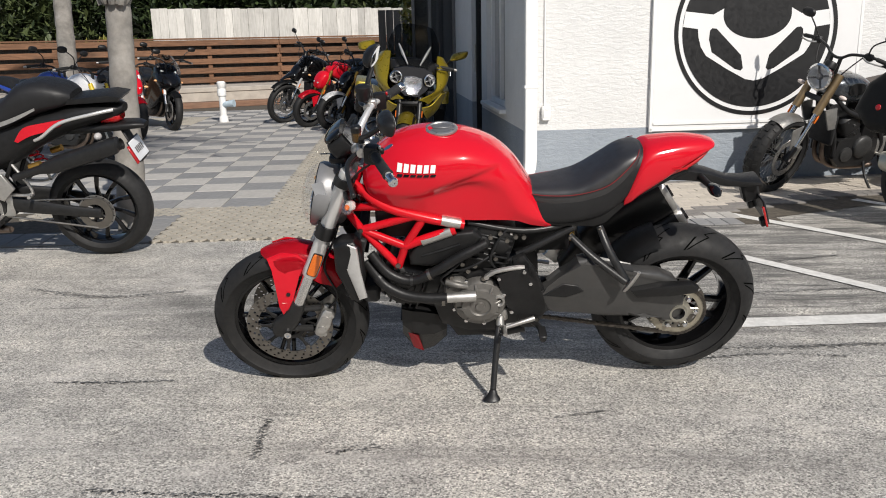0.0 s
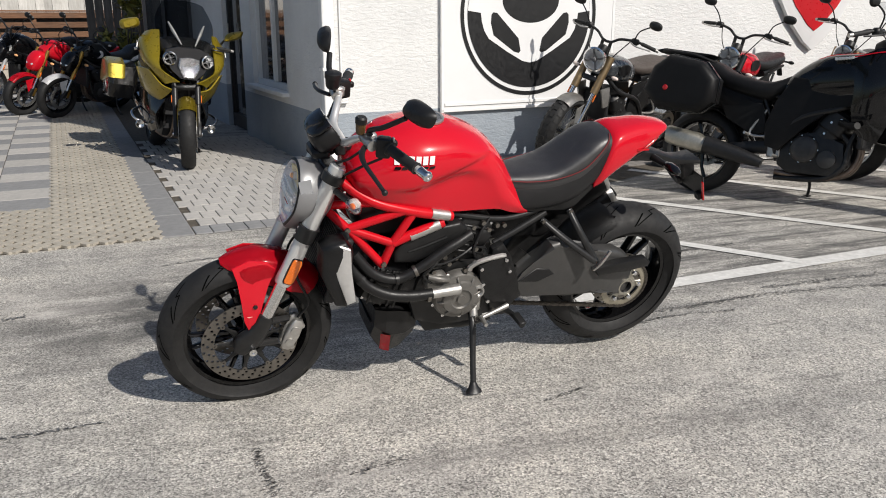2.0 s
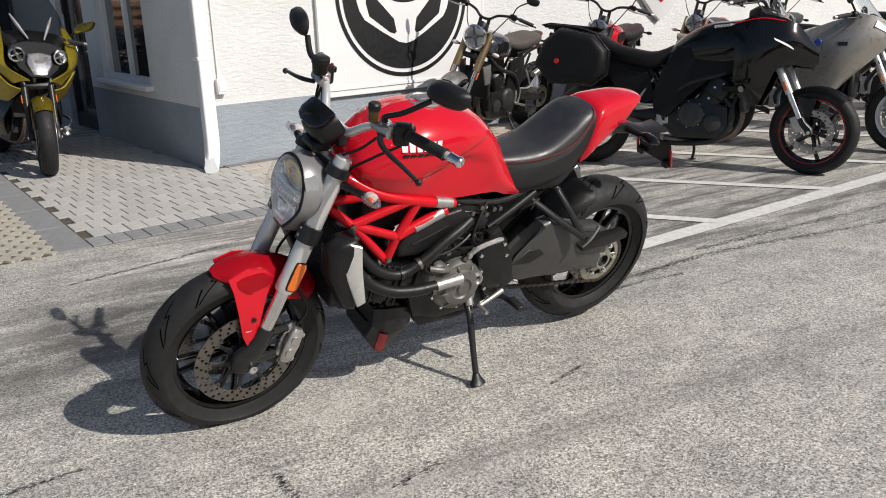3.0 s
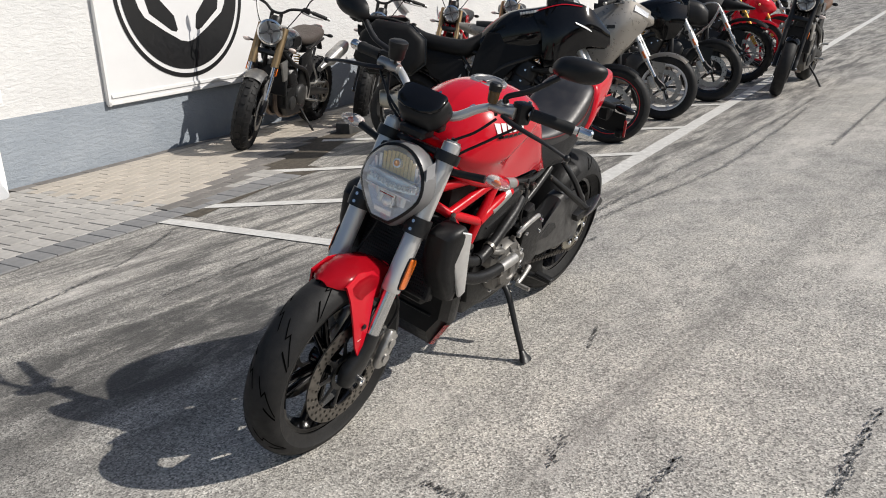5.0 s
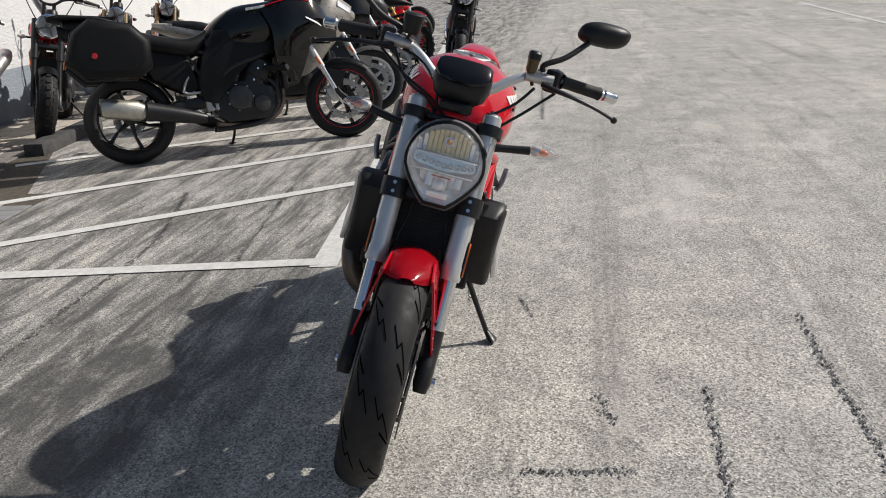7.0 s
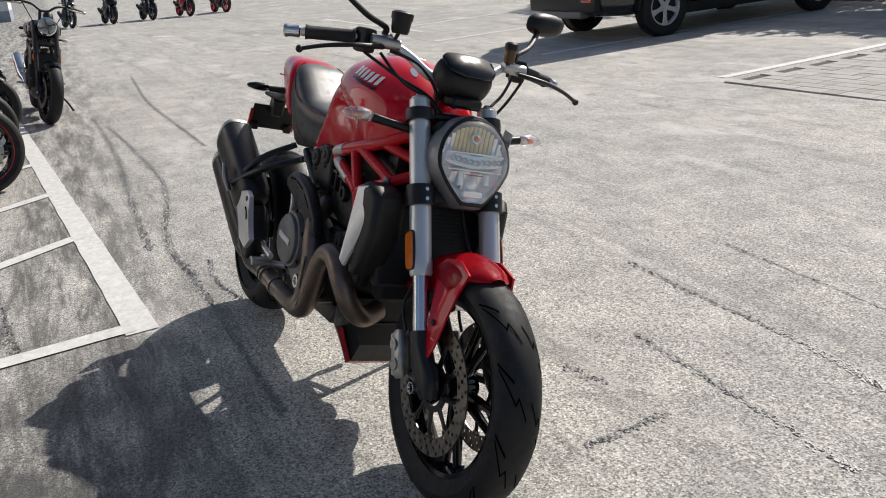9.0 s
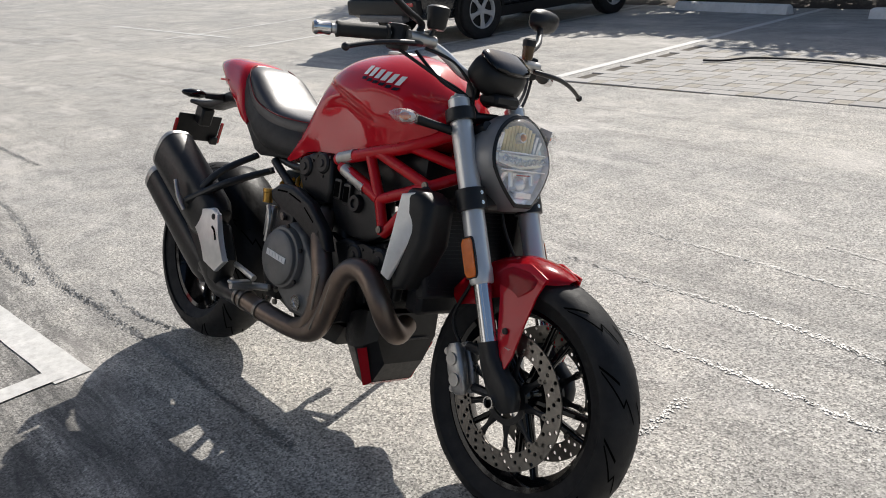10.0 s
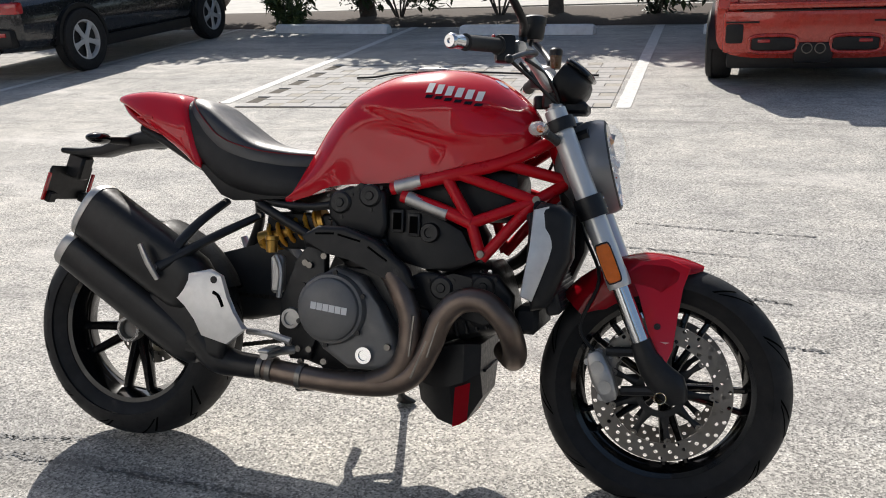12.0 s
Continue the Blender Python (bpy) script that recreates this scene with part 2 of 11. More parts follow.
HAZED = thin_glass("clear_lamp_lens", 0.14)
LAMP_SHELL = paint("satin_silver_lamp_paint", (0.25, 0.25, 0.255), 0.36, metal=0.4, var=0.08, scale=10, dirt=0.02)
LAMP_CHROME = paint("lamp_chrome", (0.97, 0.97, 0.97), 0.1, metal=0.5, var=0.04, rvar=0.05)
# lamp chrome with a warm reflection put into its colour
LAMP_WARM_GLINT = paint("lamp_chrome_warm_glint", (0.97, 0.78, 0.47), 0.18, metal=0.1, var=0.12, scale=60)
ALU_MID = paint("grey_machined_aluminium", (0.46, 0.44, 0.38), 0.4, metal=0.9, var=0.15, scale=25, dirt=0.08)
INDICATOR = paint("frosted_pale_lens", (0.72, 0.66, 0.62), 0.14, coat=0.6, var=0.12, scale=60)
REFLECTOR = paint("lamp_reflector", (0.95, 0.95, 0.96), 0.15, metal=0.5, var=0.05, scale=60)
SCREEN = paint("dark_screen", (0.01, 0.01, 0.012), 0.12, coat=0.6)
MIRROR = paint("mirror_glass", (0.75, 0.77, 0.78), 0.02, metal=1.0, var=0.0, rvar=0.0)
DARKGLASS = paint("tinted_glass", (0.02, 0.022, 0.025), 0.06, coat=1.0, var=0.1)

CASE_BLACK = paint("moulded_black_plastic", (0.006, 0.006, 0.0065), 0.5, var=0.2, grain=0.1, gscale=500, dirt=0.004, spec=0.22)
ENGINE_GREY = paint("dull_engine_cover", (0.045, 0.045, 0.045), 0.45, metal=0.4, var=0.15, scale=20, grain=0.2, gscale=400, dirt=0.06)
CLEAR_LENS = thin_glass("indicator_glass", 0.28)

# ---- surfaces of the place ----
def asphalt_material():
    """Sun-bleached asphalt: pale stones in grey binder, dark wear and rubber streaks along the lanes, dusty patches and oil spots."""
    m, nt, p = nodes_of("worn_asphalt")
    co = coords(nt)

    def stretched(sx, turn=-3.0):
        mp = nd(nt, "ShaderNodeMapping")
        nt.links.new(co, mp.inputs["Vector"])
        mp.inputs["Rotation"].default_value = (0, 0, radians(turn))
        mp.inputs["Scale"].default_value = (sx, 1.0, 1.0)
        return mp.outputs[0]

    def times(a, b):
        k = nt.nodes.new("ShaderNodeMath")
        k.operation = "MULTIPLY"
        nt.links.new(a, k.inputs[0])
        nt.links.new(b, k.inputs[1])
        return k.outputs[0]

    def slope(value, a, b):
        k = nd(nt, "ShaderNodeMapRange")
        k.inputs["From Min"].default_value, k.inputs["From Max"].default_value = a, b
        nt.links.new(value, k.inputs["Value"])
        return k.outputs[0]

    # stones of two sizes in the binder
    vor = nd(nt, "ShaderNodeTexVoronoi", Scale=185.0)
    nt.links.new(co, vor.inputs["Vector"])
    stones = nd(nt, "ShaderNodeSeparateColor")
    nt.links.new(vor.outputs["Color"], stones.inputs[0])
    stone = ramp(nt, stones.outputs[0], [(0.0, (0.035, 0.034, 0.032)), (0.2, (0.11, 0.107, 0.10)), (0.40, (0.36, 0.347, 0.325)), (0.75, (0.53, 0.51, 0.475)), (0.92, (0.70, 0.68, 0.64)), (1.0, (0.92, 0.90, 0.86))])
    fine = noise_of(nt, co, 70.0, 8.0, 0.8)
    base = mixc(nt, 0.34, stone, ramp(nt, fine, [(0.37, (0.12, 0.116, 0.11)), (0.62, (0.78, 0.755, 0.71))]))
    mid = noise_of(nt, co, 3.4, 10.0, 0.76, 0.2)
    base = mixc(nt, 0.62, base, ramp(nt, mid, [(0.34, (0.58, 0.58, 0.58)), (0.5, (0.98, 0.98, 0.97)), (0.66, (1.34, 1.32, 1.27))]), "MULTIPLY")
    # thin ragged streaks along the lanes
    streak = noise_of(nt, stretched(0.16), 7.5, 10.0, 0.76, 0.15)
    base = mixc(nt, ramp(nt, streak, [(0.58, 0.0), (0.70, 0.75)]), base, (0.095, 0.093, 0.09))
    # long faint wheel tracks and broad drift of tone
    track = noise_of(nt, stretched(0.035, -4.0), 4.5, 8.0, 0.7, 0.3)
    base = mixc(nt, ramp(nt, track, [(0.52, 0.0), (0.70, 0.55)]), base, (0.15, 0.145, 0.138))
    drift = noise_of(nt, stretched(0.5), 0.55, 7.0, 0.66, 0.2)
    base = mixc(nt, 0.75, base, ramp(nt, drift, [(0.35, (0.82, 0.82, 0.82)), (0.65, (1.16, 1.13, 1.08))]), "MULTIPLY")
    # pale dusty patches, drawn out along the lanes
    pale = noise_of(nt, stretched(0.42), 1.5, 11.0, 0.70, 0.25)
    base = mixc(nt, ramp(nt, pale, [(0.54, 0.0), (0.68, 0.62)]), base, (0.70, 0.66, 0.61))
    # dark rubbed wear in the bays, streaked along the lane
    sep = nt.nodes.new("ShaderNodeSeparateXYZ")
    nt.links.new(co, sep.inputs[0])
    bay = times(slope(sep.outputs[1], 3.3, 4.0), slope(sep.outputs[0], -1.7, 0.2))
    worn = noise_of(nt, stretched(0.13, -5.0), 7.0, 11.0, 0.78, 0.25)
    base = mixc(nt, times(ramp(nt, worn, [(0.44, 0.0), (0.58, 0.82)]), bay), base, (0.062, 0.061, 0.059))
    # a ragged darker patch at the mouth of the first bay
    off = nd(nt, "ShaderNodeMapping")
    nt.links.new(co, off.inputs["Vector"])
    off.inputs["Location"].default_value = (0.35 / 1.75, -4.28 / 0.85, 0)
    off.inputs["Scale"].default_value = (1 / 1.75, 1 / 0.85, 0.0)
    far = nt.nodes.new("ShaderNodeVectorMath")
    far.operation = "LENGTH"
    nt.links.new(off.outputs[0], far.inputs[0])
    dark_patch = times(slope(far.outputs["Value"], 1.0, 0.35), ramp(nt, noise_of(nt, stretched(0.4), 5.0, 11.0, 0.74, 0.4), [(0.36, 0.0), (0.56, 0.85)]))
    base = mixc(nt, dark_patch, base, (0.06, 0.059, 0.057))
    # small round oil spots
    oil = noise_of(nt, co, 7.0, 3.0, 0.5, 0.2)
    base = mixc(nt, ramp(nt, oil, [(0.74, 0.0), (0.80, 0.5)]), base, (0.06, 0.058, 0.055))
    nt.links.new(base, p.inputs["Base Color"])
    p.inputs["Roughness"].default_value = 0.84
    p.inputs["Specular IOR Level"].default_value = 0.4
    b = nd(nt, "ShaderNodeBump", Strength=0.38, Distance=0.004)
    nt.links.new(vor.outputs["Distance"], b.inputs["Height"])
    nt.links.new(b.outputs[0], p.inputs["Normal"])
    return m


def stucco_material():
    """Rough-trowelled render: white above, blue-grey dado below."""
    m, nt, p = nodes_of("painted_stucco")
    co = coords(nt)
    sep = nt.nodes.new("ShaderNodeSeparateXYZ")
    nt.links.new(co, sep.inputs[0])
    edge = nt.nodes.new("ShaderNodeMath")
    edge.operation = "GREATER_THAN"
    edge.inputs[1].default_value = 0.512
    nt.links.new(sep.outputs[2], edge.inputs[0])
    tone = noise_of(nt, co, 2.5, 6.0, 0.65)
    white = ramp(nt, tone, [(0.3, (0.63, 0.63, 0.625)), (0.7, (0.71, 0.71, 0.70))])
    grey = ramp(nt, tone, [(0.3, (0.25, 0.285, 0.325)), (0.7, (0.31, 0.345, 0.385))])
    stain = ramp(nt, noise_of(nt, co, 6.0, 8.0, 0.75), [(0.55, 0.0), (0.8, 0.25)])
    c = mixc(nt, edge.outputs[0], grey, white)
    c = mixc(nt, stain, c, (0.5, 0.5, 0.49))
    nt.links.new(c, p.inputs["Base Color"])
    p.inputs["Roughness"].default_value = 0.8
    mp = nd(nt, "ShaderNodeMapping")
    mp.inputs["Scale"].default_value = (1, 1, 2.6)
    nt.links.new(co, mp.inputs["Vector"])
    bump(nt, p, noise_of(nt, mp.outputs[0], 14.0, 7.0, 0.6, 0.5), 0.6, 0.02)
    return m


def wood_material(name, a, b, along_x=True, scale=6.0, rough=0.75):
    m, nt, p = nodes_of(name)
    co = coords(nt)
    mp = nd(nt, "ShaderNodeMapping")
    mp.inputs["Scale"].default_value = (0.12, 1, 1) if along_x else (1, 1, 0.1)
    nt.links.new(co, mp.inputs["Vector"])
    rnd = nt.nodes.new("ShaderNodeObjectInfo").outputs["Random"]
    g = noise_of(nt, mp.outputs[0], scale * 5, 6.0, 0.65, 0.6)
    c = ramp(nt, g, [(0.3, a), (0.7, b)])
    c = mixc(nt, 0.8, c, ramp(nt, rnd, [(0.0, 0.62), (1.0, 1.1)]), "MULTIPLY")
    c = mixc(nt, ramp(nt, noise_of(nt, co, 2.0, 6.0, 0.7), [(0.5, 0.0), (0.8, 0.4)]), c, (0.12, 0.1, 0.08))
    nt.links.new(c, p.inputs["Base Color"])
    p.inputs["Roughness"].default_value = rough
    bump(nt, p, g, 0.35, 0.004)
    return m


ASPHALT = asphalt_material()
STUCCO = stucco_material()
LINE_WHITE = paint("worn_line_paint", (0.66, 0.65, 0.62), 0.7, var=0.14, scale=18, grain=0.4, gscale=90, dirt=0.35)
PAVER_LIGHT = paint("light_paver", (0.47, 0.45, 0.42), 0.85, var=0.12, scale=20, grain=0.4, gscale=150, dirt=0.18, piece=0.16)
PAVER_GREY = paint("grey_paver", (0.26, 0.26, 0.26), 0.85, var=0.12, scale=20, grain=0.4, gscale=150, dirt=0.15, piece=0.16)
PAVER_TAN = paint("tan_turf_block", (0.42, 0.385, 0.325), 0.88, var=0.16, scale=20, grain=0.5, gscale=140, dirt=0.25, piece=0.12)
PAVER_ROSE = paint("greyish_rose_paver", (0.22, 0.205, 0.19), 0.85, var=0.14, scale=20, grain=0.4, gscale=150, dirt=0.2, piece=0.2)
SOIL = paint("sandy_soil", (0.085, 0.072, 0.055), 0.95, var=0.4, scale=25, grain=0.6, gscale=90)
WHITE_BOARD = paint("white_sign_board", (0.74, 0.74, 0.74), 0.45, var=0.02, scale=4, dirt=0.03)
BLACK_PRINT = paint("black_vinyl_print", (0.012, 0.012, 0.013), 0.35, var=0.1)
WHITE_METAL = paint("white_coated_metal", (0.8, 0.8, 0.79), 0.35, var=0.04, dirt=0.1)
CEDAR = wood_material("stained_cedar", (0.11, 0.05, 0.024), (0.25, 0.125, 0.065))
WHITE_WOOD = wood_material("whitewashed_boards", (0.52, 0.5, 0.46), (0.72, 0.7, 0.66), False)
GREY_WOOD = wood_material("grey_boards", (0.07, 0.065, 0.06), (0.15, 0.14, 0.13), False)

# ---- ground ----
def ground_z(y):
    """The lot is level, and climbs a little towards the far bays."""
    return 0.0 if y > -1.0 else 0.022 * (-1.0 - y) if y > -9 else 0.176


def ground():
    bm = B()
    xs = [-600, -60, -20, 0, 20, 60, 600]
    ys = [-600, -60, -9, -5, -1, 3, 20, 60, 600]
    grid = [[bm.verts.new((x, y, ground_z(y))) for x in xs] for y in ys]
    for a, b in zip(grid, grid[1:]):
        for i in range(len(xs) - 1):
            bm.faces.new((a[i], a[i + 1], b[i + 1], b[i]))
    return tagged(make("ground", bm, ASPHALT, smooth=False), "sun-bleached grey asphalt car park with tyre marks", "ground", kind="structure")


ground()


def strip(bm, p0, p1, w, rng=None, h=0.004):
    """A worn painted line on the ground with ragged edges."""
    p0, p1 = Vector((*p0, 0)), Vector((*p1, 0))
    d = p1 - p0
    n = max(2, int(d.length / 0.12))
    e = Vector((-d.y, d.x, 0)).normalized()
    rows = []
    for k in range(n + 1):
        c = p0 + d * k / n
        j1 = w / 2 * (1 + 0.10 * noise.noise(c * 7 + Vector((0, 0, 3))))
        j2 = w / 2 * (1 + 0.10 * noise.noise(c * 7 + Vector((0, 0, 9))))
        z = ground_z(c.y)
        rows.append([bm.verts.new((c.x + e.x * j1, c.y + e.y * j1, z + h)), bm.verts.new((c.x - e.x * j2, c.y - e.y * j2, z + h))])
    for a, b in zip(rows, rows[1:]):
        bm.faces.new((a[0], a[1], b[1], b[0]))
    return bm


def line(p0, p1, w=0.1, h=0.004):
    return tagged(make("parking_line", strip(B(), p0, p1, w, h=h), LINE_WHITE, smooth=False), "worn white painted parking line on the asphalt", "parking line", "parking lines", kind="structure")


def main_y(x):
    return 3.86 + 0.094 * (x - 0.95)


line((0.93, main_y(0.93)), (40.0, main_y(40.0)), 0.125)
for x0, x1, y1 in ((1.0, 0.63, 6.46), (2.52, 0.66, 6.47), (3.74, 1.81, 6.58), (4.93, 3.1, 6.9), (6.33, 4.6, 7.1), (7.6, 6.0, 7.3), (8.9, 7.3, 7.4), (10.2, 8.7, 7.6), (11.6, 10.1, 7.8), (13.0, 11.5, 7.9), (14.4, 13.0, 8.1)):
    line((x0, main_y(x0) + 0.02), (x1, y1), 0.095, 0.0055)
# the bays across the lot
for x in (0.18, 3.95, 7.25, 10.6, 14.0):
    line((x, -1.75), (x + 0.28, -7.8), 0.12)
line((12.5, -2.35), (19.5, -2.6), 0.09)

# dark tyre marks and cracks near the motorcycle
MARK = paint("rubber_mark", (0.15, 0.147, 0.141), 0.42, var=0.4, scale=30, spec=0.8)


def mark(pts, w, seed, mat=None, label="broken dark rubber mark on the asphalt", category="tyre mark"):
    """Broken flecks of rubber along a line."""
    rng = random.Random(seed)
    bm = B()
    lp = catmull([(*p, 0) for p in pts], 12)
    for k in range(len(lp) - 1):
        d = (lp[k + 1] - lp[k])
        e = Vector((-d.y, d.x, 0)).normalized()
        thick = 0.35 + 0.65 * (0.5 + 0.9 * noise.noise(lp[k] * 3.1 + Vector((0, 0, seed))))
        for q in range(max(2, int(d.length / 0.0016 * thick * min(1.0, w / 0.025)))):
            c = lp[k] + d * rng.random() + e * rng.gauss(0, w * 0.3)
            r = rng.uniform(0.0015, 0.0055)
            a = rng.random() * 6.28
            bm.faces.new([bm.verts.new((c.x + r * rng.uniform(0.6, 1.3) * math.cos(a + t) * 1.6, c.y + r * rng.uniform(0.5, 1.1) * math.sin(a + t), ground_z(c.y) + 0.003)) for t in (0, 1.3, 2.6, 3.9, 5.2)])
    return tagged(make(category.replace(" ", "_"), bm, mat or MARK, smooth=False), label, category, category + "s", kind="stuff")


for k, (w, *pts) in enumerate((
    (0.022, (-1.60, 3.19), (-1.35, 3.19), (-1.10, 3.21)),
    (0.030, (-0.63, 2.86), (-0.62, 2.70), (-0.60, 2.56)),
    (0.032, (-0.37, 2.60), (-0.30, 2.63), (-0.20, 2.655)),
    (0.030, (0.47, 1.91), (0.0, 1.92), (-0.50, 1.92), (-0.97, 1.98)),
    (0.028, (-0.12, 2.32), (-0.45, 2.33), (-0.72, 2.34), (-1.07, 2.36)),
    (0.022, (0.39, 1.44), (-0.23, 1.47), (-0.82, 1.50)),
    (0.020, (-0.28, 1.12), (-0.72, 1.16), (-1.1, 1.18)),
    (0.016, (0.40, 2.88), (0.50, 2.91), (0.58, 2.94)),
    (0.024, (0.95, 3.42), (1.3, 3.50), (1.66, 3.48)),
    (0.045, (6.4, 3.63), (4.8, 3.52), (3.4, 3.47), (2.1, 3.62), (1.45, 3.57)),
    (0.030, (1.9, 3.62), (1.1, 3.57), (0.6, 3.56), (0.0, 3.54)),
    (0.050, (2.0, 3.72), (3.3, 3.70), (4.8, 3.67), (7.0, 3.72)),
    (0.035, (-0.10, 4.78), (0.5, 4.82), (1.3, 4.87), (2.3, 5.15)),
    (0.035, (1.0, 4.31), (1.7, 4.40), (2.4, 4.49)),
    (0.030, (-0.9, 5.10), (0.0, 5.35), (0.75, 5.75)),
    (0.045, (4.6, 3.0), (6.0, 3.05), (8.0, 3.1), (11.0, 3.0)),
    (0.060, (-2.4, 4.5), (-1.9, 4.35), (-1.5, 4.45)),
)):
    mark(pts, w, k + 2)
FADED = paint("faded_line_paint", (0.58, 0.56, 0.52), 0.8, var=0.2, scale=30)
for k, (w, *pts) in enumerate((
    (0.16, (4.35, 2.70), (4.60, 2.45), (4.75, 2.25)),
    (0.20, (4.45, 2.20), (4.9, 2.25), (5.4, 2.05), (5.75, 1.75), (5.5, 1.65)),
    (0.16, (8.1, 1.95), (8.5, 2.1), (8.9, 2.15)),
)):
    mark(pts, w, k + 40, FADED, "worn remains of a white painted arrow on the asphalt", "lane arrow")

# ---- building ----
WALL = Matrix.Translation((0.6, 7.65, 0)) @ Matrix.Rotation(radians(8), 4, "Z")   # x along the front, -y outwards


def wall_front():
    bm = B()
    box(bm, (9.9, 0.15, 2.2), (20.02, 0.3, 4.6))
    ob = make("wall_front", bm, STUCCO, smooth=False)
    ob.matrix_basis = WALL
    return tagged(ob, "white stucco shop wall with a blue-grey dado", "wall", kind="structure")


def wall_side():
    """The side of the shop, set back into the entrance, with a window and a glazed door opening."""
    bm = B()
    y0 = 0.30
    x = -0.11
    th = 0.3
    for a, b, z0, z1 in ((0.302, 1.05, -0.1, 4.5), (1.05, 2.35, -0.1, 0.62), (1.05, 2.35, 2.6, 4.5), (2.35, 2.80, -0.1, 4.5), (2.80, 3.75, 2.2, 4.5), (3.75, 9.1, -0.1, 4.5)):
        box(bm, (x + th / 2, (a + b) / 2, (z0 + z1) / 2), (th, b - a, z1 - z0))
    ob = make("wall_side", bm, STUCCO, smooth=False)
    ob.matrix_basis = WALL
    tagged(ob, "shaded side wall of the shop with a window", "wall", kind="structure")
    w = thing("window_1", WALL, "dark shop window in a white frame", "window", kind="structure")
    bm = B()
    for a, b, z0, z1 in ((1.05, 1.11, 0.62, 2.6), (2.29, 2.35, 0.62, 2.6), (1.11, 2.29, 0.62, 0.68), (1.11, 2.29, 2.54, 2.6), (1.66, 1.72, 0.68, 2.54)):
        box(bm, (x + 0.08, (a + b) / 2, (z0 + z1) / 2), (0.06, b - a - 0.002, z1 - z0 - 0.002), None, 0.004)
    part("window_frame", bm, WHITE_METAL, w)
    bm = B()
    box(bm, (x - 0.02, 1.70, 0.60), (0.10, 1.42, 0.045), None, 0.008)
    part("window_sill", bm, WHITE_METAL, w)
    for c in (1.385, 2.005):
        bm = B()
        box(bm, (x + 0.09, c, 1.61), (0.008, 0.56, 1.86))
        part("pane", bm, DARKGLASS, w)
    d = thing("door_1", WALL, "dark glazed door in the side of the shop", "door", kind="structure")
    bm = B()
    box(bm, (x + 0.10, 3.275, 1.08), (0.02, 0.83, 2.12))
    part("pane", bm, DARKGLASS, d)
    for cy, cz, sy, sz in ((2.83, 1.08, 0.055, 2.2), (3.72, 1.08, 0.055, 2.2), (3.275, 0.09, 0.83, 0.16), (3.275, 2.15, 0.83, 0.08)):
        bm = B()
        box(bm, (x + 0.09, cy, cz), (0.07, sy, sz), None, 0.005)
        part("door_frame", bm, BLACK_METAL, d)
    bm = B()
    cyl(bm, (x + 0.03, 3.62, 0.9), (x + 0.03, 3.62, 1.25), 0.012, seg=10)
    part("door_handle", bm, ALU, d)
    # glazed screen at the back of the recess
    g = thing("door_2", WALL, "dark glazed screen with grey posts at the back of the entrance", "door", kind="structure")
    bm = B()
    box(bm, (-0.45, 5.80, 2.2), (0.62, 0.03, 4.6))
    part("pane", bm, DARKGLASS, g)
    for px in (-0.75, -0.50, -0.135):
        bm = B()
        box(bm, (px, 5.77, 2.2), (0.045, 0.045, 4.6), None, 0.005)
        part("door_frame", bm, GREY_SAT, g)
    bm = B()
    box(bm, (7.1, 6.0, 2.2), (13.8, 6.2, 4.5))
    inner = make("wall_back", bm, STUCCO, smooth=False)
    inner.matrix_basis = WALL
    tagged(inner, "plain white body of the shop", "wall", kind="structure")


wall_front()
wall_side()


def roof_slab():
    bm = B()
    box(bm, (9.95, 4.4, 4.6), (20.3, 9.4, 0.2))
    ob = make("roof", bm, WHITE_METAL, smooth=False)
    ob.matrix_basis = WALL
    tagged(ob, "plain flat white roof edge", "roof", kind="structure")


roof_slab()


def downspout():
    ob = thing("downspout", WALL, "white square metal downspout on the wall corner", "downspout", kind="structure")
    bm = B()
    rings = []
    for p, d in (((-0.065, -0.06, 4.4), 0), ((-0.065, -0.06, 0.27), 0), ((-0.072, -0.072, 0.20), 16), ((-0.092, -0.105, 0.13), 34), ((-0.122, -0.155, 0.075), 48), ((-0.155, -0.21, 0.04), 54)):
        m = Matrix.Translation(p) @ Matrix.Rotation(radians(d), 4, "X") @ Matrix.Rotation(radians(-d * 0.8), 4, "Y")
        rings.append([m @ Vector((0.055 * x, 0.045 * y, 0)) for x, y in oval(20, 1, 1, 7)])
    loft(bm, rings)
    part("pipe", bm, WHITE_METAL, ob)
    for z in (0.9, 2.4):
        bm = B()
        box(bm, (-0.065, -0.055, z), (0.125, 0.105, 0.03), None, 0.004)
        part("strap", bm, WHITE_METAL, ob)


downspout()


def outlet():
    ob = thing("outlet_box", WALL, "white weatherproof outlet box with a conduit", "outlet box", kind="structure")
    bm = B()
    box(bm, (0.08, -0.025, 0.665), (0.075, 0.05, 0.125), None, 0.006)
    b = part("box", bm, WHITE_METAL, ob)
    bm = B()
    box(bm, (0.08, -0.052, 0.668), (0.055, 0.008, 0.085), None, 0.003)
    box(bm, (0.08, -0.057, 0.70), (0.02, 0.004, 0.012), None, 0.001)
    part("cover", bm, WHITE_METAL, ob)
    bm = B()
    cyl(bm, (0.068, -0.012, 0.72), (0.068, -0.012, 4.4), 0.0065, seg=10)
    part("conduit", bm, WHITE_METAL, ob)


outlet()


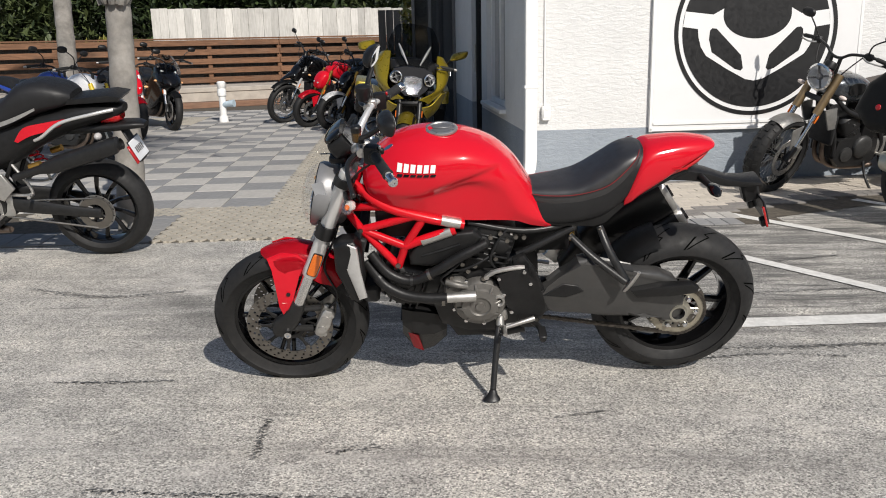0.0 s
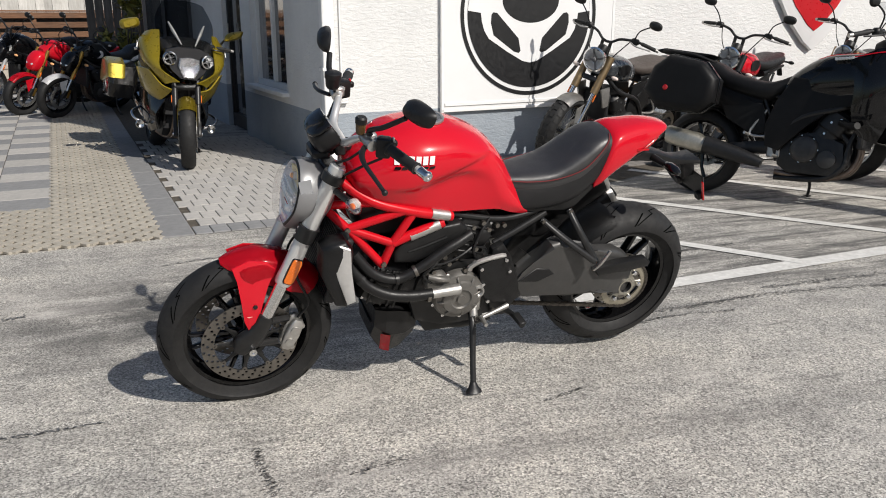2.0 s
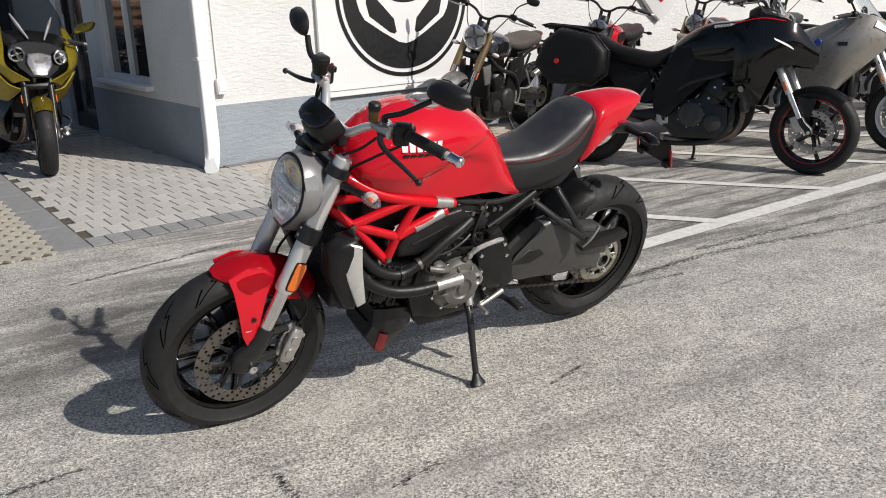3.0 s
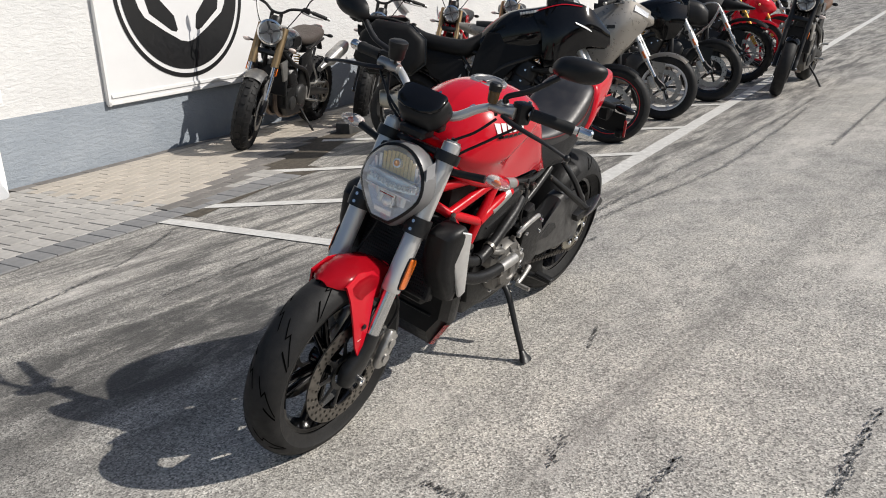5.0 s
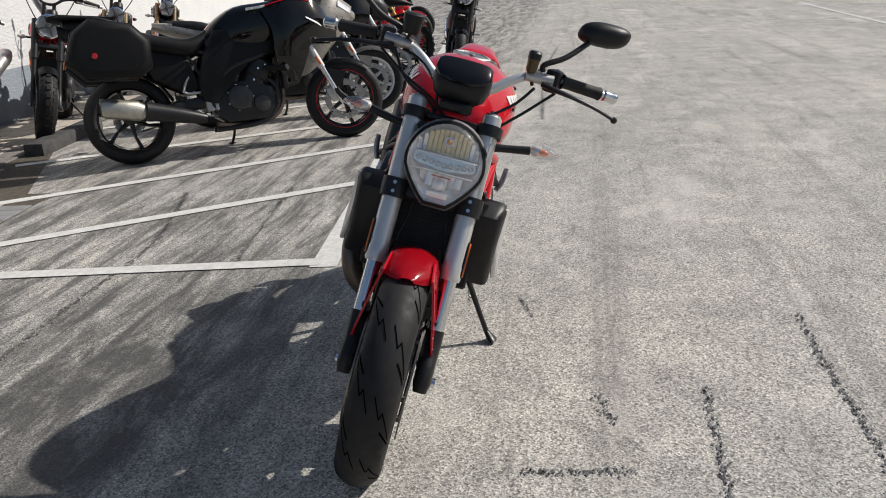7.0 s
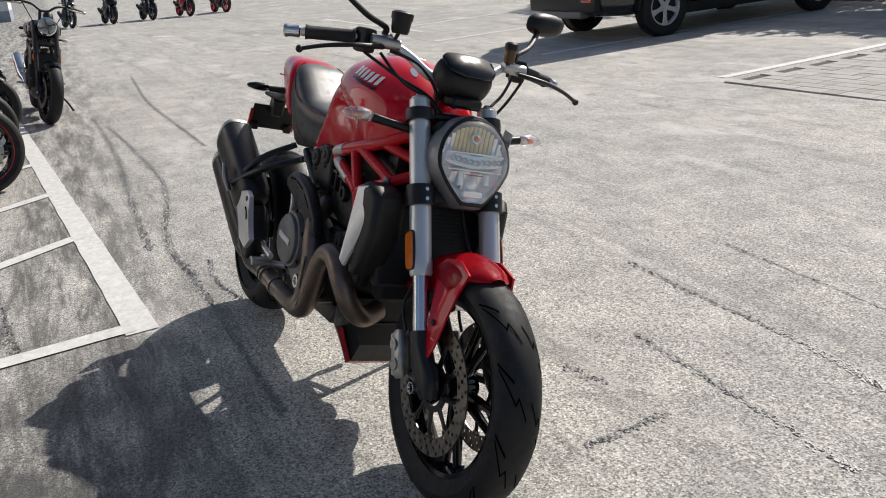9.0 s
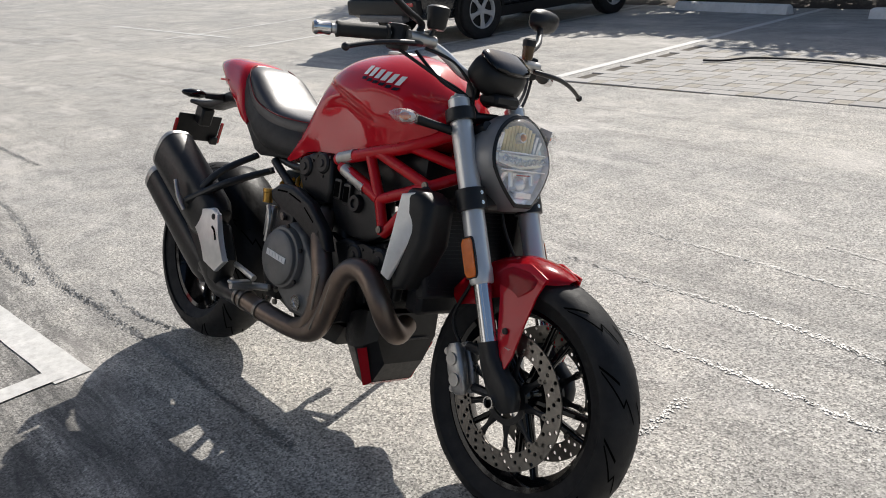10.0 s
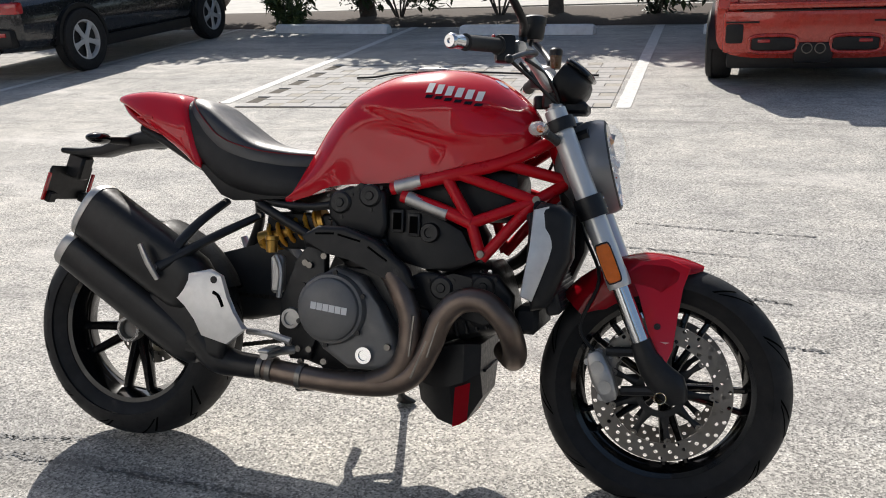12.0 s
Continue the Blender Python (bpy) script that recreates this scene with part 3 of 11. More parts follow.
def emblem_sign():
    """White board with a round black-and-white emblem, drawn as plain shapes."""
    ob = thing("sign_board", WALL, "white sign board with a round black emblem", "sign")
    bm = B()
    box(bm, (1.975, -0.02, 1.62), (1.91, 0.04, 2.28), None, 0.004)
    board = part("board", bm, WHITE_BOARD, ob)
    for x in (1.03, 2.92):
        bm = B()
        box(bm, (x, -0.032, 1.62), (0.03, 0.024, 2.3), None, 0.004)
        part("frame", bm, WHITE_METAL, ob)
    bm = B()
    box(bm, (1.975, -0.045, 0.545), (1.85, 0.012, 0.03), None, 0.003)
    box(bm, (1.975, -0.032, 0.49), (1.91, 0.024, 0.03), None, 0.004)
    part("frame", bm, WHITE_METAL, ob)
    C = (1.955, 1.345)
    face = Matrix(((1, 0, 0, C[0]), (0, 0, -1, -0.0425), (0, 1, 0, C[1]), (0, 0, 0, 1)))

    def ringshape(r0, r1, z, mat, nm):
        bm = B()
        lathe(bm, [(r0, z), (r1, z), (r1, z - 0.001), (r0, z - 0.001)], face, 96, closed=True)
        part(nm, bm, mat, ob)

    ringshape(0.708, 0.745, 0.002, BLACK_PRINT, "emblem_ring")
    bm = B()
    lathe(bm, [(0.0, 0.002), (0.672, 0.002)], face, 96)
    part("emblem_disc", bm, BLACK_PRINT, ob)

    def flat(pts, z, mat):
        bm = B()
        bm.faces.new([bm.verts.new(face @ Vector((x, y, z))) for x, y in pts])
        return part("emblem_shape", bm, mat, ob)

    # white visor arms across the disc, the face below, and its dark openings
    for s in (1, -1):
        flat([(s * x, y) for x, y in ((0.0, 0.20), (0.28, 0.20), (0.40, 0.135), (0.652, 0.165), (0.671, 0.035), (0.535, 0.015), (0.525, -0.06), (0.50, -0.14), (0.45, -0.215), (0.25, -0.335), (0.08, -0.425), (0.0, -0.44))], 0.003, WHITE_BOARD)
        flat([(s * x, y) for x, y in ((0.43, -0.075), (0.425, 0.0), (0.405, 0.02), (0.365, 0.015), (0.13, -0.215), (0.105, -0.33), (0.125, -0.35), (0.18, -0.335), (0.40, -0.185))], 0.004, BLACK_PRINT)
    top = [(0.31 * math.cos(radians(a)), 0.13 + (0.205 if a > 180 else 0.42) * math.sin(radians(a))) for a in range(0, 360, 8)]
    flat(top, 0.0045, BLACK_PRINT)
    return ob


emblem_sign()


def shield_sign():
    ob = thing("shield_sign", WALL, "red shield sign with a white border", "sign")
    def outline(k):
        pts = []
        for x, y in ((-1.0, 0.9), (-1.0, 0.35), (-0.9, 0.0), (-0.7, -0.35), (-0.42, -0.68), (-0.15, -0.92), (0.0, -1.0), (0.15, -0.92), (0.42, -0.68), (0.7, -0.35), (0.9, 0.0), (1.0, 0.35), (1.0, 0.9)):
            pts.append((5.72 + x * k[0], 2.0 + y * k[1]))
        return pts
    bm = B()
    plate(bm, outline((0.95, 1.05)), 0.05, Matrix(((1, 0, 0, 0), (0, 0, -1, -0.04), (0, 1, 0, 0), (0, 0, 0, 1))), 0.012, 2)
    part("border", bm, WHITE_BOARD, ob)
    bm = B()
    plate(bm, outline((0.78, 0.84)), 0.03, Matrix(((1, 0, 0, 0), (0, 0, -1, -0.06), (0, 1, 0, 0), (0, 0, 0, 1))), 0.008, 2)
    part("shield", bm, paint("sign_red", (0.55, 0.012, 0.02), 0.3, var=0.05), ob)


shield_sign()

# ---- the red naked motorcycle ----
LEAN_DEG, HEAD_DEG = 16.96, -176.56
HERO_M = Matrix.Translation((0.873, 3.389, 0.006)) @ Matrix.Rotation(radians(HEAD_DEG), 4, "Z") @ Matrix.Rotation(radians(-LEAN_DEG), 4, "X")
# the steering axis, with the bars all but straight
HEAD_TOP = Vector((1.205, 0, 0.93))
STEER_AX = Vector((-0.383, 0, 0.924))
STEER = Matrix.Translation(HEAD_TOP) @ Matrix.Rotation(radians(-0.2), 4, STEER_AX) @ Matrix.Translation(-HEAD_TOP) @ Matrix.Translation((0, 0.002, 0))


def turn(bm, m):
    bmesh.ops.transform(bm, matrix=m, verts=bm.verts)
    return bm


def sides(fn):
    """Run a builder for the left (+1) and the right (-1) side."""
    for s in (1, -1):
        fn(s)


def tyre_profile(R, w, rim, n=14):
    """Half-round motorcycle tyre: (radius, offset) from bead to bead."""
    out = [(rim, -w * 0.34), (rim + 0.012, -w * 0.40), (rim + 0.03, -w * 0.455), (R - w * 0.40, -w * 0.5)]
    for k in range(1, n):
        a = -math.pi / 2 + math.pi * k / n
        out.append((R - w * 0.40 + w * 0.40 * math.cos(a), w * 0.5 * math.sin(a)))
    out += [(r, -h) for r, h in reversed(out[:4])]
    return out


def tyre(c, R, w, rim, parent, m=None, label="", seg=72, grooves=True, mat=None):
    t = (m if m is not None else Matrix()) @ axis_y(c)
    ob = part("tyre", lathe(B(), tyre_profile(R, w, rim), t, seg), mat or RUBBER, parent, label)
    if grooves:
        # flat black strips laid on the rubber for the shade in its grooves
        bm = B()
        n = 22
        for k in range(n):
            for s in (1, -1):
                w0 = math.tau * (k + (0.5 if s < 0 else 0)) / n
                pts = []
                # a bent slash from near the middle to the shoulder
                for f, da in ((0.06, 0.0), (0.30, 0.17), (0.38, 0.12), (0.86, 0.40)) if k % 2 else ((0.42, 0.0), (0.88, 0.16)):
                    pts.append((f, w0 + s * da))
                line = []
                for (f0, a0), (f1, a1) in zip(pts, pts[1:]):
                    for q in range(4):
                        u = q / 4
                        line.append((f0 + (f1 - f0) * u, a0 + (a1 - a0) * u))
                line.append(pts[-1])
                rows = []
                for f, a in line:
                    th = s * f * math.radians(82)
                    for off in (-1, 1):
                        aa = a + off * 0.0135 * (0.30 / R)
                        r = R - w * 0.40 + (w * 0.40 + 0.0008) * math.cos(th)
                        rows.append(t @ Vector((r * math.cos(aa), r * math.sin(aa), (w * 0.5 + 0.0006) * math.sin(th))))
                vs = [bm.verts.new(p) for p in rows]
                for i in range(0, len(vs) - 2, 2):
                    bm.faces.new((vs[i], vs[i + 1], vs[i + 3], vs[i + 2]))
        part("painted_grooves", bm, RECESS_SHADE, ob)
    return ob


def disc(bm, c, r0, r1, th, rows, cells, m=None, hole=0.36):
    """A drilled brake disc: a ring of cells with a round hole in each."""
    t = (m if m is not None else Matrix()) @ axis_y(c)
    dr = (r1 - r0) / rows
    for side in (-1, 1):
        for j in range(rows):
            for k in range(cells):
                a0, a1 = math.tau * (k + 0.33 * j) / cells, math.tau * (k + 1 + 0.33 * j) / cells
                ra, rb = r0 + j * dr, r0 + (j + 1) * dr
                am, rm = (a0 + a1) / 2, (ra + rb) / 2
                outer = [(ra, a0), (ra, am), (ra, a1), (rm, a1), (rb, a1), (rb, am), (rb, a0), (rm, a0)]
                rad = hole * min(dr, (a1 - a0) * rm)
                drill = (k + j) % 2 == 0
                inner = []
                for q in range(8):
                    g = math.radians(-135 + 45 * q)
                    inner.append((rm + rad * math.sin(g), am + rad * math.cos(g) / rm))
                P = lambda r, a: t @ Vector((r * math.cos(a), r * math.sin(a), side * th / 2))
                ov = [bm.verts.new(P(*p)) for p in outer]
                if drill:
                    iv = [bm.verts.new(P(*p)) for p in inner]
                    for q in range(8):
                        bm.faces.new((ov[q], ov[(q + 1) % 8], iv[(q + 1) % 8], iv[q]))
                else:
                    bm.faces.new(ov)
    for r in (r0, r1):
        lathe(bm, [(r, -th / 2), (r, th / 2)], t, 64)
    return bm


def spoke_pair(bm, c, r0, r1, w0, half, width, depth, m, y=0.0, root=0.35):
    """Two slim cast spokes that run nearly parallel."""
    t = m @ axis_y(c)
    for s in (-1, 1):
        a0 = w0 + s * half * root * 1.4 * r1 / max(r0, 0.03) * 0.35
        a1 = w0 + s * half
        rings = []
        for f in (0.0, 0.3, 0.65, 1.0):
            r = r0 + (r1 - r0) * f
            a = a0 + (a1 - a0) * f
            wd, dp = width * (1.25 - 0.35 * f), depth * (1.2 - 0.4 * f)
            e = Vector((math.cos(a), math.sin(a), 0))
            n = Vector((-math.sin(a), math.cos(a), 0))
            z = Vector((0, 0, 1))
            p = e * r + z * (y * (1 - f))
            rings.append([t @ (p + n * wd * x + z * dp * v) for x, v in oval(10, 0.5, 0.5, 2.8)])
        loft(bm, rings)
    return bm


def wheel(name, c, R, w, rim_r, parent, m=None, pairs=5, label="", rim_mat=None, grooves=True, phase=0.1, seg=72, stout=1.0):
    """A cast wheel: tyre, rim and paired spokes."""
    mm = m if m is not None else Matrix()
    t = mm @ axis_y(c)
    hub = part(name, lathe(B(), [(0.0, -0.045), (0.03, -0.045), (0.034, -0.035), (0.034, 0.035), (0.03, 0.045), (0.0, 0.045)], t, 28), rim_mat or BLACK_GLOSS, parent, label)
    tyre(c, R, w, rim_r, hub, mm, grooves=grooves, seg=seg)
    rr = rim_r
    prof = [(rr + 0.004, -w * 0.36), (rr + 0.004, -w * 0.33), (rr - 0.012, -w * 0.30), (rr - 0.024, -w * 0.12), (rr - 0.03, 0.0), (rr - 0.024, w * 0.12), (rr - 0.012, w * 0.30), (rr + 0.004, w * 0.33), (rr + 0.004, w * 0.36),
            (rr + 0.012, w * 0.36), (rr + 0.012, -w * 0.36)]
    part("rim", lathe(B(), prof, t, seg, closed=True), rim_mat or BLACK_GLOSS, hub)
    for k in range(pairs):
        bm = B()
        spoke_pair(bm, c, 0.03, rr - 0.022, phase + math.tau * k / pairs, 0.14 * stout, 0.017 * stout, 0.028 * stout, mm)
        part("spoke", bm, rim_mat or BLACK_GLOSS, hub)
    return hub


def bolt(bm, c, d, r=0.007, h=0.006):
    c, d = Vector(c), Vector(d).normalized()
    cyl(bm, c, c + d * h, r, r * 0.92, 10)
    cyl(bm, c + d * h, c + d * (h + 0.0008), r * 0.45, r * 0.45, 6)
    return bm


def hero_motorcycle():
    H = thing("motorcycle", HERO_M, "red naked motorcycle with trellis frame leaning on its side stand", "motorcycle")
    FA = (1.486, 0.0, 0.284)
    RW = (0.0, -0.004, 0.328)
    S = STEER
    # -- front wheel --
    fw = wheel("front_wheel", FA, 0.303, 0.120, 0.219, H, S, label="black cast front wheel with paired slim spokes")
    for s in (1, -1):
        bm = disc(B(), (FA[0], s * 0.072, FA[2]), 0.122, 0.165, 0.0045, 3, 54, S)
        d = part("brake_disc", bm, STEEL, fw, "drilled steel brake disc")
        bm = B()
        t = S @ axis_y((FA[0], s * 0.068, FA[2]))
        lathe(bm, [(0.045, -0.004), (0.06, -0.004), (0.06, 0.004), (0.045, 0.004)], t, 32, closed=True)
        for k in range(9):
            a = math.tau * k / 9
            e = Vector((math.cos(a), math.sin(a), 0))
            n = Vector((-e.y, e.x, 0))
            loft(bm, [[t @ (e * r + n * x * wd + Vector((0, 0, v * 0.008))) for x, v in oval(6, 0.5, 0.5)] for r, wd in ((0.055, 0.026), (0.09, 0.012), (0.118, 0.018))])
        part("disc_carrier", bm, BLACK_METAL, fw)
        bm = B()
        for k in range(9):
            a = math.tau * k / 9
            lathe(bm, [(0.003, 0.006), (0.0085, 0.006), (0.0085, -0.006), (0.003, -0.006)], t @ Matrix.Translation((0.119 * math.cos(a), 0.119 * math.sin(a), 0)), 10, closed=True)
        part("disc_buttons", bm, STEEL, fw)
    # -- fork --
    up = STEER_AX.normalized()
    fore = Vector((0.924, 0, 0.383))

    def leg_point(s, h, f=0.0, y=0.0):
        """A point on a fork leg, h metres up from the axle's height along the leg."""
        return Vector((1.480, s * 0.102, 0.300)) + up * h + fore * f + Vector((0, y, 0))

    fork = part("fork", turn(cyl(B(), (1.215, 0, 0.88), (1.26, 0, 0.70), 0.032, 0.034), S), BLACK_METAL, H, "upside-down fork with silver upper tubes")
    for s in (1, -1):
        bm = B()
        lathe(bm, [(0.0, 0.255), (0.0268, 0.255), (0.029, 0.262), (0.029, 0.29), (0.0275, 0.30), (0.0275, 0.60), (0.0265, 0.705), (0.02, 0.71), (0.0, 0.712)], S @ along(leg_point(s, 0.0), up), 28)
        part("fork_tube", bm, SILVER, fork, "silver-painted upper fork tube")
        bm = B()
        cyl(bm, leg_point(s, 0.06), leg_point(s, 0.26), 0.0215)
        part("fork_slider", turn(bm, S), CHROME, fork)
        bm = B()
        rings = []
        for h, a, b, f in ((-0.045, 0.018, 0.022, 0.032), (-0.02, 0.024, 0.036, 0.028), (0.01, 0.024, 0.044, 0.022), (0.045, 0.024, 0.036, 0.008), (0.085, 0.025, 0.028, 0.0), (0.12, 0.0245, 0.025, 0.0)):
            c = leg_point(s, h, f)
            rings.append([c + Vector((0, 1, 0)) * a * x + fore * b * v for x, v in oval(16, 1, 1, 2.6)])
        loft(bm, rings)
        foot = part("fork_foot", turn(bm, S), BLACK_METAL, fork)
        bm = B()
        y = s * 0.131
        lathe(bm, [(0.0, 0.0), (0.007, 0.0), (0.007, 0.004), (0.0135, 0.005), (0.0135, -0.02)] if s > 0 else [(0.011, -0.003), (0.0125, 0.003), (0.0145, 0.003), (0.0145, -0.02)], S @ (axis_y((FA[0], y, FA[2])) if s > 0 else axis_y((FA[0], y, FA[2])) @ Matrix.Rotation(math.pi, 4, "X")), 20)
        part("axle_nut", bm, CHROME, foot)
        # clamps
        for h, th, nm in ((0.456, 0.052, "lower_clamp"), (0.665, 0.03, "upper_clamp")):
            bm = B()
            lathe(bm, [(0.026, -th / 2), (0.036, -th / 2), (0.037, 0), (0.036, th / 2), (0.026, th / 2)], S @ along(leg_point(s, h), up), 24)
            part(nm, bm, BLACK_METAL, fork)
        bm = B()
        for h in (0.444, 0.468):
            bolt(bm, leg_point(s, h, 0.031, 0.0), fore, 0.0055, 0.006)
        part("clamp_bolts", turn(bm, S), CHROME, fork)
        bm = B()
        c = leg_point(s, 0.318, -0.004, s * 0.029)
        plate(bm, oval(16, 0.017, 0.047, 6), 0.008, S @ Matrix.Translation(c) @ Matrix((( fore.x, up.x, 0, 0), (0, 0, s, 0), (fore.z, up.z, 0, 0), (0, 0, 0, 1))), 0.002)
        refl = part("side_reflector", bm, AMBER, fork, "amber side reflector")
        bm = B()
        c = leg_point(s, 0.318, -0.004, s * 0.026)
        plate(bm, oval(16, 0.0195, 0.051, 6), 0.006, S @ Matrix.Translation(c) @ Matrix(((fore.x, up.x, 0, 0), (0, 0, s, 0), (fore.z, up.z, 0, 0), (0, 0, 0, 1))), 0.001)
        part("reflector_frame", bm, BLACK, refl)
        # caliper, behind the leg
        bm = B()
        cc = Vector((1.348, s * 0.084, 0.318))
        for q in (-1, 1):
            rings = []
            for h, a, b in ((-0.062, 0.010, 0.014), (-0.05, 0.017, 0.022), (0.0, 0.02, 0.027), (0.05, 0.017, 0.022), (0.062, 0.010, 0.014)):
                c = cc + up * h + Vector((0, q * 0.019, 0))
                rings.append([c + Vector((0, 1, 0)) * a * 0.8 * x + fore * b * v for x, v in oval(14, 1, 1, 3.2)])
            loft(bm, rings)
        for h in (-0.045, 0.045):
            cyl(bm, cc + up * h + Vector((0, -0.03, 0)) - fore * 0.018, cc + up * h + Vector((0, 0.03, 0)) - fore * 0.018, 0.009, seg=12)
        for h in (-0.025, 0.025):
            cyl(bm, cc + up * h + Vector((0, s * 0.034, 0)), cc + up * h + Vector((0, s * 0.038, 0)), 0.016, seg=16)
        cal = part("brake_caliper", turn(bm, S), ALU, fork, "grey aluminium brake caliper")
        bm = B()
        tube(bm, [cc + fore * 0.03 + up * -0.05, leg_point(s, -0.01, 0.01), ], 0.012, 8, smooth=False)
        part("caliper_lug", turn(bm, S), BLACK_METAL, fork)
        bm = B()
        tube(bm, [cc + fore * 0.03 + up * 0.05, leg_point(s, 0.09, 0.0)], 0.012, 8, smooth=False)
        part("caliper_bracket", turn(bm, S), BLACK_METAL, fork)
        bm = B()
        tube(bm, [cc + up * 0.06, cc + up * 0.13 - fore * 0.01, (1.33, s * 0.075, 0.55), (1.285, s * 0.05, 0.66), (1.25, s * 0.04, 0.78)], 0.0045, 8)
        part("brake_hose", turn(bm, S), BLACK, fork)
        bm = B()
        lathe(bm, [(0.0, 0.722), (0.009, 0.722), (0.01, 0.714), (0.021, 0.713), (0.022, 0.705)], S @ along(leg_point(s, 0.0), up), 18)
        part("fork_cap", bm, ALU, fork)
    bm = B()
    for h, nm in ((0.456, 0.05), (0.668, 0.026)):
        c = (leg_point(1, h) + leg_point(-1, h)) / 2 - fore * 0.012
        rings = []
        for y, wd in ((-0.095, 0.02), (-0.05, 0.03), (0, 0.038), (0.05, 0.03), (0.095, 0.02)):
            rings.append([c + Vector((0, y, 0)) + fore * wd * a + up * nm * 0.42 * b for a, b in oval(12, 1, 1, 3)])
        loft(bm, rings)
    part("triple_clamp", turn(bm, S), BLACK_METAL, fork)
    # -- mudguard --
    bm = B()
    rows = []
    for k in range(21):
        f = k / 20
        a = radians(74 + 64 * f)           # from just ahead of the axle over the top to behind the leg
        tip = 0.25 + 0.75 * min(1.0, f / 0.18) ** 0.7
        half = 0.073 * tip
        rad = 0.316 + 0.020 * min(1.0, f / 0.4) - 0.006 * max(0.0, f - 0.6)
        drop = 0.055 * min(1.0, max(0.0, (f - 0.12) / 0.2)) * (1 - 0.5 * max(0.0, (f - 0.8) / 0.2))
        row = []
        for q in range(13):
            v = -1 + 2 * q / 12
            th = v * radians(86)
            r = rad - 0.046 * tip * (1 - math.cos(th)) - drop * max(0.0, abs(v) - 0.75) / 0.25
            row.append(Vector((FA[0] + r * math.cos(a), half * math.sin(th) * (1.0 + 0.06 * (abs(v) > 0.8)), FA[2] + r * math.sin(a))))
        rows.append(row)
    vs = [[bm.verts.new(p) for p in row] for row in rows]
    for a, b in zip(vs, vs[1:]):
        for i in range(12):
            bm.faces.new((a[i], a[i + 1], b[i + 1], b[i]))
    fender = None
    g = bmesh.ops.solidify(bm, geom=bm.faces[:], thickness=0.004)
    fender = part("front_mudguard", turn(bm, S), RED, H, "glossy red front mudguard")
    for s in (1, -1):
        bm = B()
        out = [(1.542, 0.584), (1.524, 0.539), (1.517, 0.474), (1.509, 0.394), (1.496, 0.362), (1.480, 0.358), (1.468, 0.374), (1.448, 0.444), (1.426, 0.519), (1.396, 0.569), (1.424, 0.596), (1.484, 0.606)]
        t = Matrix(((1, 0, 0, 0), (0, 0, s, s * 0.074), (0, 1, 0, 0), (0, 0, 0, 1)))
        plate(bm, out, 0.006, t, 0.002, 2)
        for v in bm.verts:   # flare the foot of the blade out to the leg, and tuck its head under the top
            f = (v.co.z - 0.344) / 0.24
            v.co.y += s * (0.036 * (1 - f) - 0.012 * f * f)
        part("mudguard_blade", turn(bm, S), RED, fender)
        bm = B()
        for x, z in ((1.481, 0.372), (1.471, 0.446)):
            bolt(bm, (x, s * 0.105 if z < 0.4 else s * 0.096, z), (0, s, 0), 0.008, 0.004)
        part("mudguard_bolts", turn(bm, S), BLACK_METAL, fender)
        bm = B()
        box(bm, (1.482, s * 0.1, 0.407), (0.036, 0.002, 0.008))
        part("emblem_bar", turn(bm, S), paint("pale_pink_print", (0.75, 0.45, 0.42), 0.4), fender)
    # -- headlamp --
    def lamp_outline(n, k=1.0):
        pts = []
        for i in range(n):
            a = math.tau * i / n
            y, z = math.sin(a), math.cos(a)
            if z < -0.1:       # the lower half narrows to a short flat
                y *= 1 - 0.42 * ((-z - 0.1) / 0.9) ** 1.2
                z = max(z * 1.12, -1.0)
            pts.append((0.099 * k * y, 0.105 * k * z))
        return pts

    n = 40
    nrm = Vector((0.975, 0, 0.22)).normalized()
    upv = Vector((-0.22, 0, 0.975)).normalized()
    ctr = Vector((1.347, 0.012, 0.829))

    def lamp_ring(k, d, n=n, drop=0.0):
        return [ctr + Vector((0, y, 0)) + upv * (z + drop) + nrm * d for y, z in lamp_outline(n, k)]

    bm = B()
    rings = [lamp_ring(1.075, -0.004), lamp_ring(1.125, -0.018), lamp_ring(1.13, -0.05), lamp_ring(1.03, -0.09), lamp_ring(0.84, -0.12), lamp_ring(0.5, -0.14)]
    vs = loft(bm, rings, caps=False)
    lamp = part("headlamp", turn(bm, S), LAMP_SHELL, H, "headlamp with grey shell and clear five-sided lens")
    bm = B()
    loft(bm, [lamp_ring(1.075, -0.010), lamp_ring(1.06, -0.003), lamp_ring(1.0, 0.0), lamp_ring(0.985, -0.006)], caps=False)
    part("bezel", turn(bm, S), BLACK, lamp)
    bm = B()
    loft(bm, [lamp_ring(0.985, 0.0), lamp_ring(0.94, -0.018), lamp_ring(0.62, -0.04), lamp_ring(0.3, -0.05)], caps=False)
    bm.faces.new([bm.verts.new(p) for p in lamp_ring(0.3, -0.05)])
    part("reflector_bowl", turn(bm, S), LAMP_CHROME, lamp)
    bm = B()
    rings = [lamp_ring(k, d) for k, d in ((0.995, 0.006), (0.93, 0.020), (0.74, 0.033), (0.46, 0.041), (0.15, 0.044))]
    loft(bm, rings, caps=False)
    bm.faces.new([bm.verts.new(p) for p in lamp_ring(0.15, 0.0435)])
    lens = part("lens", turn(bm, S), HAZED, lamp, "clear lens")
    lens.visible_shadow = False
